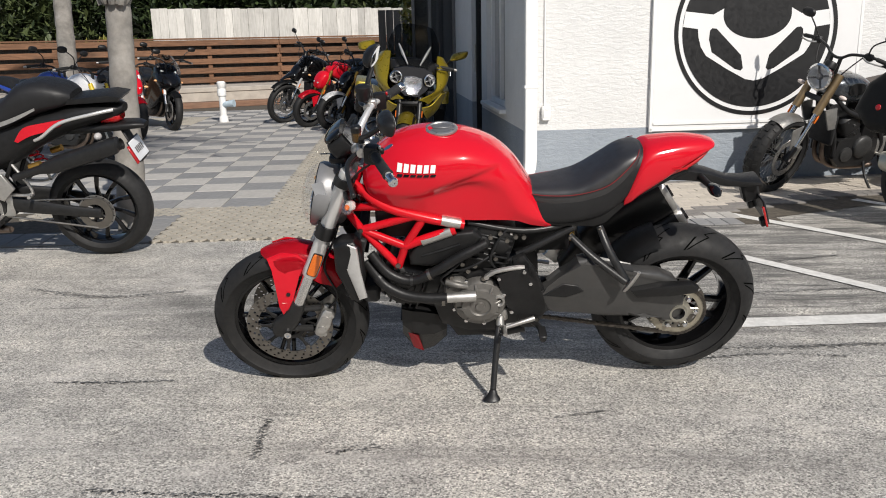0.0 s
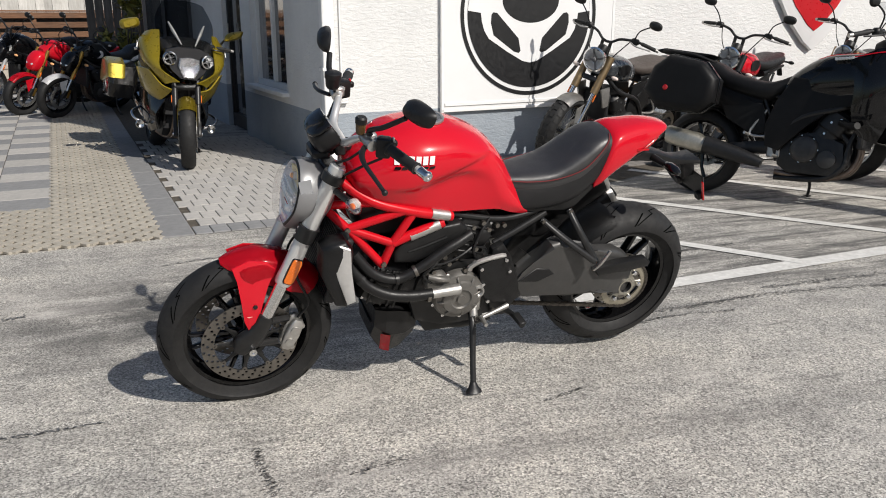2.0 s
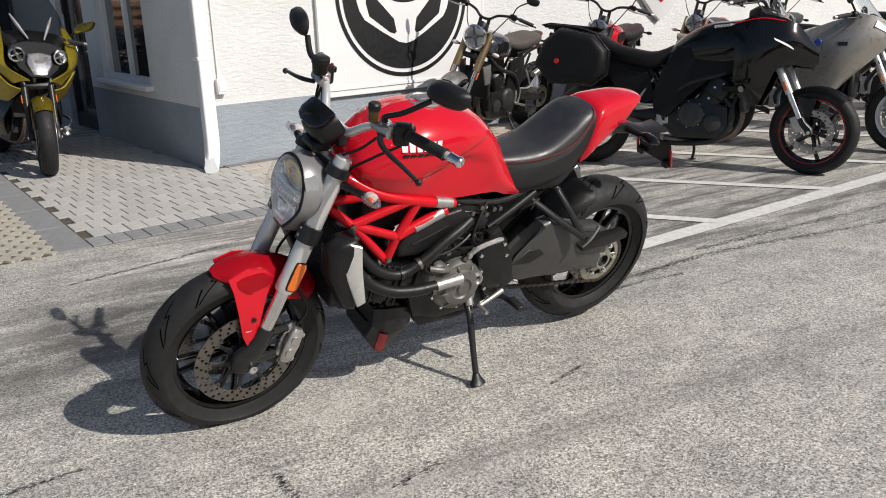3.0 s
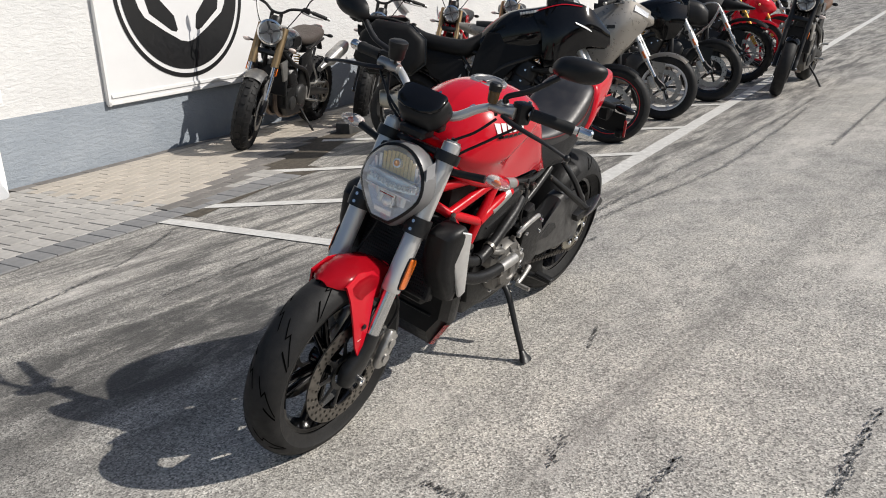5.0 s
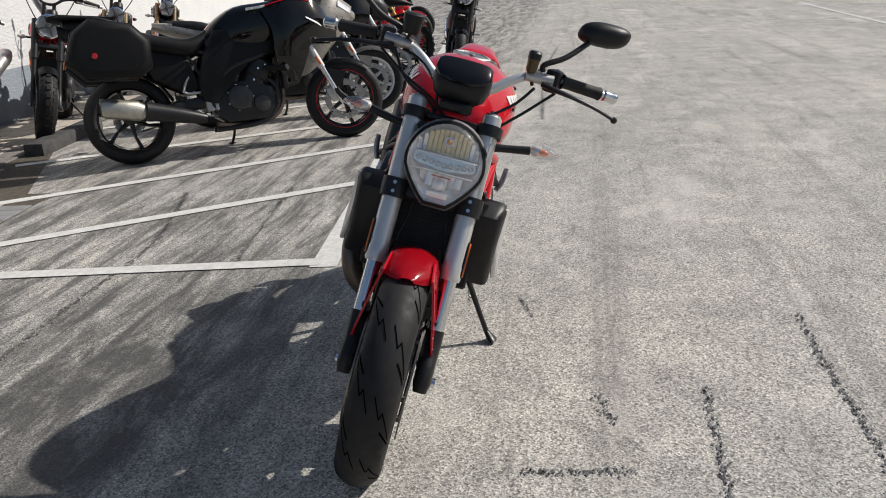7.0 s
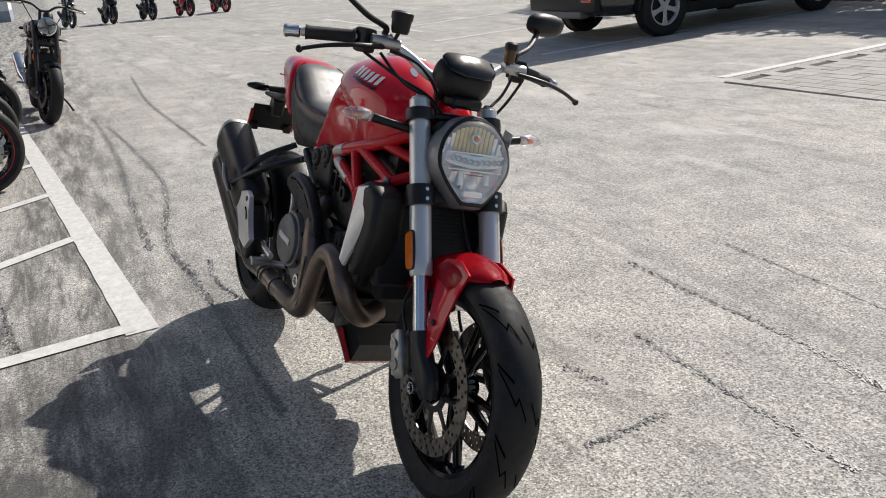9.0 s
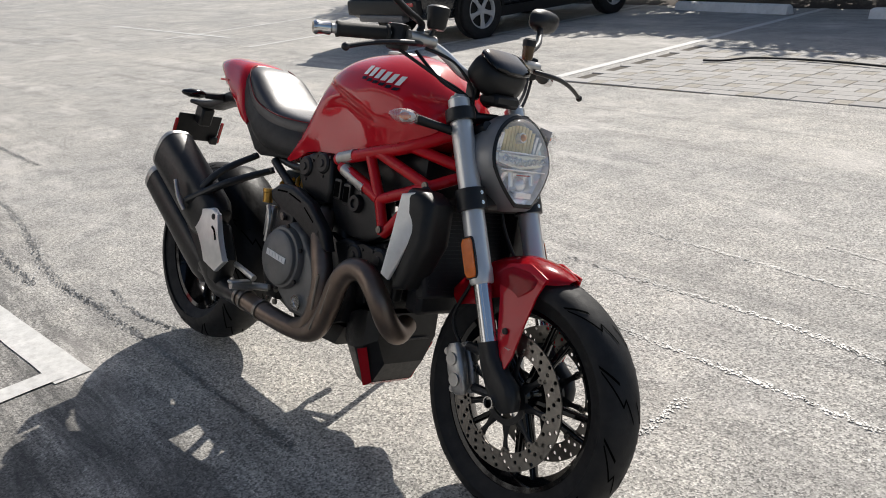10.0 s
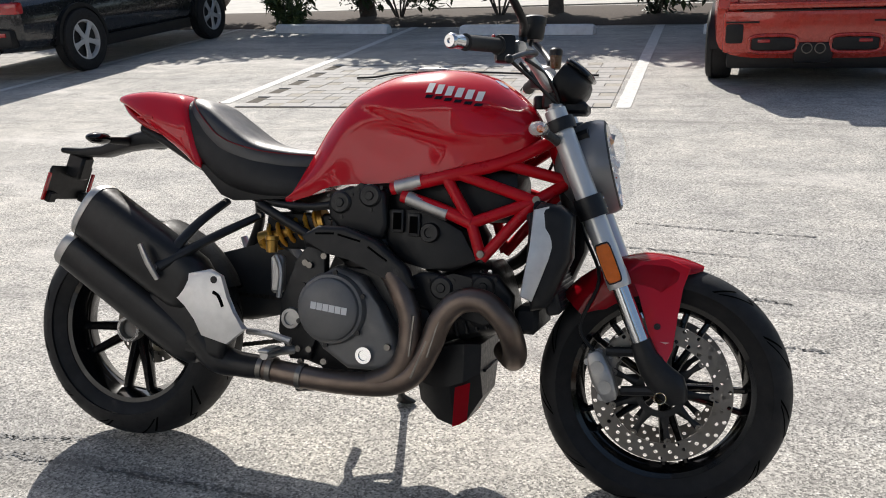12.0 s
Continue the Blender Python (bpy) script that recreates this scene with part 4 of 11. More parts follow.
    # fluted upper reflector, a row of small diodes in a dark tray, and a stepped lower reflector
    def flute(y, z0, z1, d0, d1, w):
        """One upright reflector rib, bowed forward."""
        bm = B()
        loft(bm, [[ctr + Vector((0, y + w * x, 0)) + upv * (z0 + (z1 - z0) * f) + nrm * (d0 + (d1 - d0) * f + 0.006 * v) for x, v in oval(8, 0.5, 0.5, 2.2)] for f in (0.0, 0.35, 0.7, 1.0)])
        return bm

    # the middle ribs carry the painted warm reflection, the outer ones plain chrome
    for k in range(13):
        y = -0.075 + 0.0125 * k
        h = 0.088 * math.sqrt(max(0.08, 1 - (y / 0.094) ** 2))
        part("upper_reflector", turn(flute(y, 0.024, h, -0.024, -0.008, 0.0118), S), LAMP_WARM_GLINT if abs(y) < 0.055 else LAMP_CHROME, lamp)
    for k in range(9):
        y = -0.068 + 0.017 * k
        c = ctr + Vector((0, y, 0)) + upv * (-0.004 + abs(y) * 0.12) + nrm * 0.002
        part("diode_cup", turn(lathe(B(), [(0.0085, 0.006), (0.0075, 0.0), (0.0035, -0.004), (0.0, -0.004)], along(c, nrm), 12), S), LAMP_CHROME, lamp)
        part("diode", turn(ball(B(), c + nrm * 0.002, 0.0036, 8, 6), S), WHITE_PAINT, lamp)
    bm = B()
    loft(bm, [[ctr + Vector((0, 0.083 * x, 0)) + upv * (-0.002 + 0.016 * v + 0.009 * abs(x)) + nrm * d for x, v in oval(16, 1, 1, 5)] for d in (-0.02, -0.006)])
    part("diode_tray", turn(bm, S), LAMP_CHROME, lamp)
    for z, w in ((0.019, 0.166), (-0.023, 0.158)):
        part("trim_bar", turn(box(B(), ctr + upv * z + nrm * 0.001, (0.008, w, 0.0045), None, 0.0015), S), LAMP_CHROME, lamp)
    for k in range(6):
        y = -0.0475 + 0.019 * k
        part("lower_reflector", turn(flute(y, -0.028, -0.072 + abs(y) * 0.35, -0.016, -0.036 + 0.02 * (k % 2), 0.018), S), LAMP_CHROME if k % 2 else REFLECTOR, lamp)
    part("lower_projector", turn(lathe(B(), [(0.0, 0.012), (0.01, 0.010), (0.017, 0.002), (0.018, -0.02)], along(ctr + upv * -0.055 + nrm * -0.012, nrm), 20), S), LAMP_CHROME, lamp)
    part("lower_panel", turn(box(B(), ctr + upv * -0.082 + nrm * -0.004, (0.008, 0.06, 0.018), None, 0.003), S), REFLECTOR, lamp)
    c = ctr + upv * 0.058 + nrm * 0.0
    part("bulb_shade", turn(cyl(B(), c - nrm * 0.03, c, 0.015, 0.013, 16), S), LAMP_CHROME, lamp)
    part("bulb", turn(ball(B(), c, 0.009, 12, 8), S), AMBER_BULB, lamp)
    bm = B()
    c = ctr + upv * -0.034 + nrm * 0.0
    box(bm, c, (0.004, 0.05, 0.003), None, 0.001)
    part("red_strip", turn(bm, S), RED_LENS, lamp)
    bm = B()
    box(bm, (0, 0, 0), (0.04, 0.0015, 0.085), Matrix.Translation((1.31, 0.1125, 0.873)) @ Matrix.Rotation(radians(12), 4, "Y"), 0.0)
    part("sticker", turn(bm, S), paint("silver_sticker", (0.42, 0.43, 0.45), 0.3, metal=0.3), lamp)
    for s in (1, -1):
        for p0, p1, r in (((1.255, s * 0.07, 0.80), (1.30, s * 0.085, 0.815), 0.016), ((1.24, s * 0.06, 0.88), (1.29, s * 0.07, 0.9), 0.014)):
            bm = B()
            tube(bm, [p0, p1], r, 8, smooth=False)
            part("lamp_bracket", turn(bm, S), BLACK, lamp)
    # -- dash: a shield-shaped pod whose screen faces the rider --
    pod = Matrix(((0, 0.6, -0.8, 1.228), (1, 0, 0, 0), (0, 0.8, 0.6, 1.028), (0, 0, 0, 1)))
    bm = B()
    loft(bm, [[pod @ Vector((0.078 * k * x, 0.046 * k * v + sh, z)) for x, v in oval(32, 1, 1, 3.0)] for z, k, sh in ((0.022, 0.90, 0.0), (0.026, 0.96, 0.0), (0.016, 1.0, 0.0), (-0.010, 1.0, 0.0), (-0.034, 0.90, -0.003), (-0.050, 0.70, -0.006), (-0.058, 0.40, -0.008))])
    dash = part("instrument_pod", turn(bm, S), BLACK, H, "rounded black instrument pod")
    bm = B()
    loft(bm, [[pod @ Vector((0.074 * k * x, 0.040 + 0.013 * k * v, z)) for x, v in oval(24, 1, 1, 2.6)] for z, k in ((0.028, 0.9), (0.020, 1.0), (-0.016, 1.0), (-0.038, 0.8), (-0.048, 0.4))])
    part("visor", turn(bm, S), BLACK_GLOSS, dash, "glossy black visor")
    bm = B()
    plate(bm, oval(20, 0.050, 0.034, 5), 0.004, pod @ Matrix.Translation((0, 0.002, 0.026)), 0.001)
    part("screen", turn(bm, S), SCREEN, dash)
    bm = B()
    tube(bm, [(1.20, 0.0, 0.96), (1.25, 0.0, 1.0)], 0.02, 8, smooth=False)
    box(bm, (1.25, 0, 0.965), (0.06, 0.09, 0.03), None, 0.008)
    part("pod_bracket", turn(bm, S), BLACK, dash)
    # -- handlebar --
    bar = [(1.185, 0, 1.012), (1.184, 0.072, 1.018), (1.16, 0.128, 1.056), (1.135, 0.185, 1.080), (1.10, 0.26, 1.079), (1.05, 0.385, 1.066)]
    bm = B()
    tube(bm, list(reversed([(x, -y, z) for x, y, z in bar[1:]])) + bar, [0.011, 0.011, 0.0115, 0.014, 0.0145, 0.014, 0.0115, 0.011, 0.011], 16)
    hb = part("handlebar", turn(bm, S), SILVER, H, "silver tapered handlebar")
    bm = B()
    for y in (0.035, -0.035):
        box(bm, (1.187, y, 0.99), (0.036, 0.026, 0.06), None, 0.006)
    part("bar_clamp", turn(bm, S), BLACK_METAL, hb)
    for s in (1, -1):
        e0, e1 = Vector((1.102, s * 0.258, 1.079)), Vector((1.052, s * 0.381, 1.066))
        d = (e1 - e0).normalized()
        bm = B()
        lathe(bm, [(0.0155, 0), (0.021, 0.0), (0.021, 0.005), (0.0165, 0.007), (0.0168, 0.118), (0.0185, 0.122), (0.0185, 0.126), (0.012, 0.127)], S @ along(e0, d), 20)
        part("grip", bm, GRIP, hb, "black ribbed rubber grip")
        bm = B()
        lathe(bm, [(0.0, 0.0), (0.0125, 0.0), (0.0155, 0.003), (0.0145, 0.028), (0.0165, 0.033), (0.0165, 0.037), (0.013, 0.042), (0.006, 0.042), (0.006, 0.038), (0.0, 0.038)], S @ along(e1 + d * 0.005, d), 18)
        part("bar_end_weight", bm, CHROME, hb)
        bm = B()
        c = Vector((1.112, s * 0.236, 1.075))
        box(bm, (0, 0, 0), (0.045, 0.042, 0.062), Matrix.Translation(c) @ Matrix.Rotation(radians(-20 * s), 4, "Z"), 0.01, 2)
        box(bm, (0, 0, 0), (0.02, 0.018, 0.02), Matrix.Translation(c + Vector((-0.03, s * 0.004, 0.012))), 0.004)
        sw = part("switch_pod", turn(bm, S), BLACK, hb)
        bm = B()
        box(bm, c + Vector((-0.026, s * 0.006, 0.026)), (0.008, 0.012, 0.012), None, 0.002)
        part("switch_button", turn(bm, S), RED_LENS if s < 0 else ALU, sw)
        # master cylinder, lever and reservoir
        bm = B()
        c = Vector((1.15, s * 0.188, 1.077))
        tube(bm, [c + Vector((0.005, -s * 0.03, 0.0)), c + Vector((-0.005, s * 0.045, 0.0))], [0.014, 0.017], 12, smooth=False)
        box(bm, c + Vector((-0.012, 0, 0.006)), (0.036, 0.024, 0.036), None, 0.006)
        mc = part("master_cylinder", turn(bm, S), ALU, hb)
        bm = B()
        tube(bm, [c + Vector((0.012, s * 0.02, -0.012)), c + Vector((0.032, s * 0.06, -0.016)), c + Vector((0.038, s * 0.11, -0.022)), c + Vector((0.027, s * 0.175, -0.036)), c + Vector((0.012, s * 0.232, -0.055))], [0.009, 0.0095, 0.008, 0.007, 0.0065], 10, flat=0.75)
        ball(bm, c + Vector((0.012, s * 0.232, -0.055)), 0.0095, 10, 8)
        part("lever", turn(bm, S), BLACK_METAL, hb, "black brake lever" if s < 0 else "black clutch lever")
        bm = B()
        rc = Vector((1.165, s * 0.168, 1.115 if s > 0 else 1.13))
        rr = 0.0165 if s > 0 else 0.026
        lathe(bm, [(0.0, -0.025), (rr * 0.75, -0.025), (rr * 0.9, -0.018), (rr, 0.012)], S @ along(rc, (0, 0, 1)), 18)
        part("fluid_reservoir", bm, paint("smoked_amber_plastic", (0.09, 0.05, 0.015), 0.25) if s > 0 else BLACK, hb)
        bm = B()
        lathe(bm, [(rr * 1.08, 0.010), (rr * 1.1, 0.026), (rr * 0.8, 0.031), (0.0, 0.031)], S @ along(rc, (0, 0, 1)), 18)
        part("reservoir_cap", bm, BLACK, hb)
        part("reservoir_stay", tube(B(), [S @ (rc + Vector((-0.004, 0, -0.022))), S @ (rc + Vector((-0.010, s * 0.008, -0.045))), S @ (rc + Vector((-0.014, s * 0.014, -0.06)))], 0.005, 8), BLACK_METAL, hb)
        # mirror
        bm = B()
        m0 = Vector((1.145, s * 0.20, 1.097))
        m1 = Vector((1.075, 0.302, 1.193)) if s > 0 else Vector((1.140, -0.315, 1.172))
        tube(bm, [m0, m0 + Vector((0.0, 0, 0.018)), (m0 + m1) / 2 + Vector((0.012, 0, 0.0)), m1], [0.010, 0.010, 0.010, 0.0095], 10, flat=0.8)
        mir = part("mirror", turn(bm, S), BLACK, H, "black bar mirror on a slim stem")
        bm = B()
        mc2 = Vector((1.050, 0.342, 1.223)) if s > 0 else Vector((1.140, -0.372, 1.203))
        ax = Matrix.Translation(mc2) @ Matrix.Rotation(radians(s * 12), 4, "Z") @ Matrix.Rotation(radians(-8), 4, "Y")
        rings = []
        for d2, k in ((-0.012, 0.90), (-0.006, 1.0), (0.006, 0.96), (0.022, 0.72), (0.03, 0.35)):
            rings.append([ax @ Vector((d2, 0.073 * k * x + s * 0.012 * v, 0.034 * k * v)) for x, v in oval(24, 1, 1, 2.6)])
        loft(bm, rings)
        shell = part("mirror_shell", turn(bm, S), BLACK, mir)
        bm = B()
        loft(bm, [[ax @ Vector((d2, 0.073 * k * x + s * 0.012 * v, 0.034 * k * v)) for x, v in oval(24, 1, 1, 2.6)] for d2, k in ((-0.0125, 0.86), (-0.0135, 0.84))])
        part("mirror_glass", turn(bm, S), MIRROR, mir)
        # front indicator
        bm = B()
        tube(bm, [(1.225, s * 0.085, 0.872), (1.215, s * 0.16, 0.882), (1.204, s * 0.222, 0.891)], [0.013, 0.0105, 0.012], 10)
        ind = part("indicator_stem", turn(bm, S), BLACK, H)
        bm = B()
        rings = [[Vector((1.200 + 0.024 * k * x, s * (0.222 + y), 0.894 + 0.019 * k * v)) for x, v in oval(18, 1, 1, 2.2)] for y, k in ((0.0, 0.5), (0.008, 0.85), (0.03, 1.0), (0.055, 0.85), (0.075, 0.4), (0.08, 0.1))]
        loft(bm, rings)
        ln = part("indicator_lens", turn(bm, S), CLEAR_LENS, ind, "clear indicator lens")
        ln.visible_shadow = False
        bm = B()
        ball(bm, (1.204, s * 0.256, 0.894), 0.010, 12, 8, (0.9, 1.9, 0.9))
        part("indicator_bulb", turn(bm, S), AMBER, ind)
        bm = B()
        loft(bm, [[Vector((1.194 + 0.019 * k * x, s * (0.222 + y), 0.894 + 0.015 * k * v)) for x, v in oval(16, 1, 1, 2.2)] for y, k in ((0.004, 0.6), (0.012, 0.9), (0.030, 0.95), (0.034, 0.6))])
        part("indicator_reflector", turn(bm, S), INDICATOR, ind)
    # cables from the bars into the headstock
    for k, pts in enumerate(([(1.16, 0.19, 1.05), (1.19, 0.15, 1.0), (1.22, 0.09, 0.95), (1.21, 0.05, 0.87)], [(1.12, 0.25, 1.045), (1.17, 0.18, 0.98), (1.20, 0.10, 0.90), (1.17, 0.07, 0.80)], [(1.14, -0.2, 1.05), (1.19, -0.15, 0.99), (1.22, -0.07, 0.95), (1.21, -0.03, 0.88)], [(1.13, -0.24, 1.045), (1.18, -0.16, 1.0), (1.21, -0.07, 0.96), (1.20, 0.02, 0.88)], [(1.15, -0.18, 1.06), (1.18, -0.11, 1.04), (1.21, -0.06, 0.98), (1.21, -0.05, 0.9)])):
        part("control_cable", turn(tube(B(), pts, 0.0042, 8), S), BLACK, H)
    # -- tank --
    stations = [  # x, top, half width high, shoulder height, crease half width, crease height, low half width, low height, bottom, bottom half width
        (0.500, 0.748, 0.070, 0.735, 0.090, 0.725, 0.094, 0.716, 0.706, 0.088),
        (0.540, 0.800, 0.072, 0.785, 0.094, 0.765, 0.104, 0.742, 0.717, 0.098),
        (0.580, 0.868, 0.074, 0.848, 0.100, 0.808, 0.113, 0.766, 0.729, 0.106),
        (0.630, 0.944, 0.086, 0.915, 0.112, 0.862, 0.122, 0.802, 0.750, 0.115),
        (0.700, 1.006, 0.108, 0.972, 0.132, 0.918, 0.127, 0.858, 0.760, 0.124),
        (0.790, 1.045, 0.132, 0.998, 0.153, 0.930, 0.133, 0.886, 0.765, 0.130),
        (0.880, 1.060, 0.148, 0.995, 0.165, 0.912, 0.142, 0.872, 0.775, 0.134),
        (0.960, 1.062, 0.154, 0.985, 0.168, 0.898, 0.150, 0.860, 0.788, 0.136),
        (1.040, 1.044, 0.146, 0.965, 0.160, 0.898, 0.151, 0.860, 0.806, 0.132),
        (1.100, 1.008, 0.122, 0.945, 0.140, 0.900, 0.136, 0.870, 0.826, 0.118),
        (1.145, 0.966, 0.088, 0.930, 0.108, 0.905, 0.108, 0.880, 0.846, 0.092),
        (1.165, 0.935, 0.050, 0.918, 0.066, 0.905, 0.066, 0.890, 0.866, 0.055),
    ]
    def scallop(v):
        """A pressed crease that runs up and back along the flank, hollow below its edge."""
        ax, az, bx, bz = 0.965, 0.888, 0.655, 0.978
        u = ((v.x - ax) * (bx - ax) + (v.z - az) * (bz - az)) / ((bx - ax) ** 2 + (bz - az) ** 2)
        below = az + (bz - az) * u - v.z
        if 0 < u < 1 and v.y > 0.06 and -0.008 < below < 0.11:
            edge = min(1.0, (below + 0.008) / 0.016)
            v.y -= 0.017 * math.sin(math.pi * u) ** 0.8 * edge * (1 - max(0.0, below) / 0.11) ** 1.5
        return v

    dense = []
    for k in range(len(stations) - 1):
        for q in range(7):
            t = q / 7
            a, b, c, d = stations[max(k - 1, 0)], stations[k], stations[k + 1], stations[min(k + 2, len(stations) - 1)]
            dense.append([0.5 * (2 * b[i] + (c[i] - a[i]) * t + (2 * a[i] - 5 * b[i] + 4 * c[i] - d[i]) * t * t + (3 * b[i] - a[i] - 3 * c[i] + d[i]) * t ** 3) for i in range(10)])
    dense.append(list(stations[-1]))
    rings = []
    for x, zt, w1, z1, w2, z2, w3, z3, zb, wb in dense:
        half = catmull([(x, 0, zt), (x, w1 * 0.55, zt - (zt - z1) * 0.22), (x, w1, z1), (x, w2, z2), (x, w3, z3), (x, wb, zb)], 8)
        left = [scallop(Vector(p)) for p in half]
        half = left
        right = [Vector((p.x, -p.y, p.z)) for p in reversed(half[1:])]
        rings.append(left + right)
    bm = B()
    loft(bm, rings)
    tank = part("fuel_tank", bm, RED, H, "glossy red sculpted fuel tank", sharp=50)
    bm = B()
    t = Matrix.Translation((0.888, 0, 1.058)) @ Matrix.Rotation(radians(1.5), 4, "Y")
    lathe(bm, [(0.058, -0.004), (0.058, 0.003), (0.053, 0.006), (0.046, 0.006), (0.044, 0.003)], t, 40)
    cap = part("filler_cap", bm, ALU, tank, "round grey filler cap")
    bm = B()
    lathe(bm, [(0.044, 0.003), (0.040, 0.0045), (0.0, 0.0045)], t, 32)
    box(bm, (0.888, 0, 1.064), (0.06, 0.016, 0.005), None, 0.002)
    for k in range(5):
        a = math.tau * k / 5
        bolt(bm, t @ Vector((0.050 * math.cos(a), 0.050 * math.sin(a), 0.005)), (0, 0, 1), 0.004, 0.002)
    part("cap_lid", bm, GREY_SAT, cap)
    # maker's name on both flanks, as plain slanted bars
    for s in (1, -1):
        for k in range(6):
            xx = 1.033 - 0.0225 * k if s > 0 else 0.91 + 0.0245 * k
            drop = 0.0 if s > 0 else 0.020 - 0.004 * k
            for ink, z0, hh, wd in ((WHITE_PAINT, 0.980 + drop, 0.025, 0.0165), (BLACK_GLOSS, 0.958 + drop, 0.008, 0.018)):
                tgt = B()
                sl = 0.004 * (1 if s > 0 else -1)
                pts = [(xx - wd / 2 * 1, z0 - hh / 2), (xx + wd / 2, z0 - hh / 2), (xx + wd / 2 - sl, z0 + hh / 2), (xx - wd / 2 - sl, z0 + hh / 2)]
                vv = []
                for px, pz in pts:
                    # nearest flank of the tank at that place
                    j = min(range(len(dense)), key=lambda i: abs(dense[i][0] - px))
                    ring = [v for v in rings[j] if v.y * s > 0.02]
                    lo = min(ring, key=lambda v: abs(v.z - pz))
                    below = max((v for v in ring if v.z <= pz), key=lambda v: v.z)
                    above = min((v for v in ring if v.z > pz), key=lambda v: v.z)
                    f = (pz - below.z) / max(1e-6, above.z - below.z)
                    vv.append(tgt.verts.new((px, (below.y + (above.y - below.y) * f) + s * 0.0045, pz)))
                tgt.faces.new(vv)
                part("emblem_bar", tgt, ink, tank)
    # steering stop badge and key barrel ahead of the cap
    bm = B()
    lathe(bm, [(0.0, 0.012), (0.012, 0.012), (0.016, 0.006), (0.016, -0.02)], Matrix.Translation((1.155, 0, 0.985)), 16)
    part("ignition_barrel", bm, BLACK, H)
    bm = B()
    plate(bm, oval(16, 0.02, 0.009, 2), 0.003, Matrix.Translation((1.07, 0.06, 1.018)) @ Matrix.Rotation(radians(32), 4, "Y") @ Matrix.Rotation(radians(-18), 4, "X"))
    plate(bm, oval(16, 0.02, 0.009, 2), 0.003, Matrix.Translation((1.07, -0.06, 1.018)) @ Matrix.Rotation(radians(32), 4, "Y") @ Matrix.Rotation(radians(18), 4, "X"))
    part("tank_badge", bm, CHROME, tank)
    # -- seat --
    def skin(rows, n=4, e=2.6):
        """Rounded body from rows of x, top, bottom, half width and squareness."""
        dd = []
        for k in range(len(rows) - 1):
            for q in range(n):
                t = q / n
                a, b, c, d = rows[max(k - 1, 0)], rows[k], rows[k + 1], rows[min(k + 2, len(rows) - 1)]
                dd.append([0.5 * (2 * b[i] + (c[i] - a[i]) * t + (2 * a[i] - 5 * b[i] + 4 * c[i] - d[i]) * t * t + (3 * b[i] - a[i] - 3 * c[i] + d[i]) * t ** 3) for i in range(len(b))])
        dd.append(list(rows[-1]))
        out = []
        for r in dd:
            x, zt, zb, w = r[:4]
            ex = r[4] if len(r) > 4 else e
            wt = r[5] if len(r) > 5 else 1.0
            c = (zt + zb) / 2
            ring = []
            for y, v in oval(28, 1, 1, ex):
                k = wt + (1 - wt) * (1 - (v + 1) / 2)
                ring.append(Vector((x, w * k * y, c + (zt - zb) / 2 * v)))
            out.append(ring)
        return out

    bm = B()
    loft(bm, skin([(0.64, 0.842, 0.78, 0.05, 2.4, 0.7), (0.60, 0.844, 0.73, 0.085, 2.6, 0.6), (0.55, 0.845, 0.705, 0.108, 2.8, 0.66), (0.48, 0.852, 0.705, 0.120, 3.0, 0.76), (0.40, 0.872, 0.712, 0.124, 3.0, 0.84), (0.32, 0.924, 0.732, 0.122, 3.0, 0.86), (0.25, 0.970, 0.785, 0.115, 3.0, 0.86), (0.195, 0.985, 0.84, 0.104, 3.0, 0.84), (0.165, 0.980, 0.90, 0.08, 2.8, 0.8)]))
    seat = part("seat", bm, VINYL, H, "black vinyl seat with red stitching")
    bm = B()
    rows = skin([(0.60, 0.846, 0.80, 0.068, 3.0, 0.9), (0.55, 0.850, 0.79, 0.085, 3.4, 0.9), (0.48, 0.857, 0.785, 0.102, 3.6, 0.92), (0.40, 0.877, 0.79, 0.113, 3.6, 0.93), (0.32, 0.930, 0.81, 0.115, 3.6, 0.93), (0.26, 0.972, 0.86, 0.109, 3.6, 0.93), (0.215, 0.987, 0.91, 0.094, 3.4, 0.93), (0.195, 0.990, 0.95, 0.06, 3.4, 0.94)])
    loft(bm, rows)
    part("seat_top", bm, VINYL_TOP, seat, "smooth black seat top")
    for s in (1, -1):
        bm = B()
        tube(bm, [(0.60, s * 0.066, 0.835), (0.52, s * 0.093, 0.835), (0.42, s * 0.1105, 0.845), (0.32, s * 0.1135, 0.875), (0.26, s * 0.107, 0.925), (0.22, s * 0.09, 0.97), (0.205, s * 0.06, 0.989)], 0.0019, 6)
        part("seat_stitching", bm, paint("red_thread", (0.16, 0.008, 0.01), 0.7), seat)
    for s in (1, -1):
        bm = B()
        side_plate(bm, [(0.232, 0.805), (0.308, 0.722), (0.345, 0.708), (0.50, 0.716), (0.52, 0.745), (0.36, 0.80)], s, 0.085, 0.024, 0.006)
        part("seat_pan", bm, BLACK, seat)
    # -- tail --
    bm = B()
    loft(bm, skin([(0.248, 0.83, 0.782, 0.104, 3.0, 0.98), (0.226, 0.90, 0.79, 0.116, 3.2, 0.95), (0.20, 0.965, 0.812, 0.120, 3.4, 0.88), (0.17, 0.995, 0.835, 0.118, 3.6, 0.80), (0.11, 1.006, 0.876, 0.108, 3.6, 0.72), (0.04, 1.011, 0.924, 0.092, 3.4, 0.68), (-0.02, 1.007, 0.960, 0.070, 3.0, 0.68), (-0.056, 0.999, 0.975, 0.046, 2.6, 0.8), (-0.067, 0.993, 0.980, 0.024, 2.4, 0.9)]))
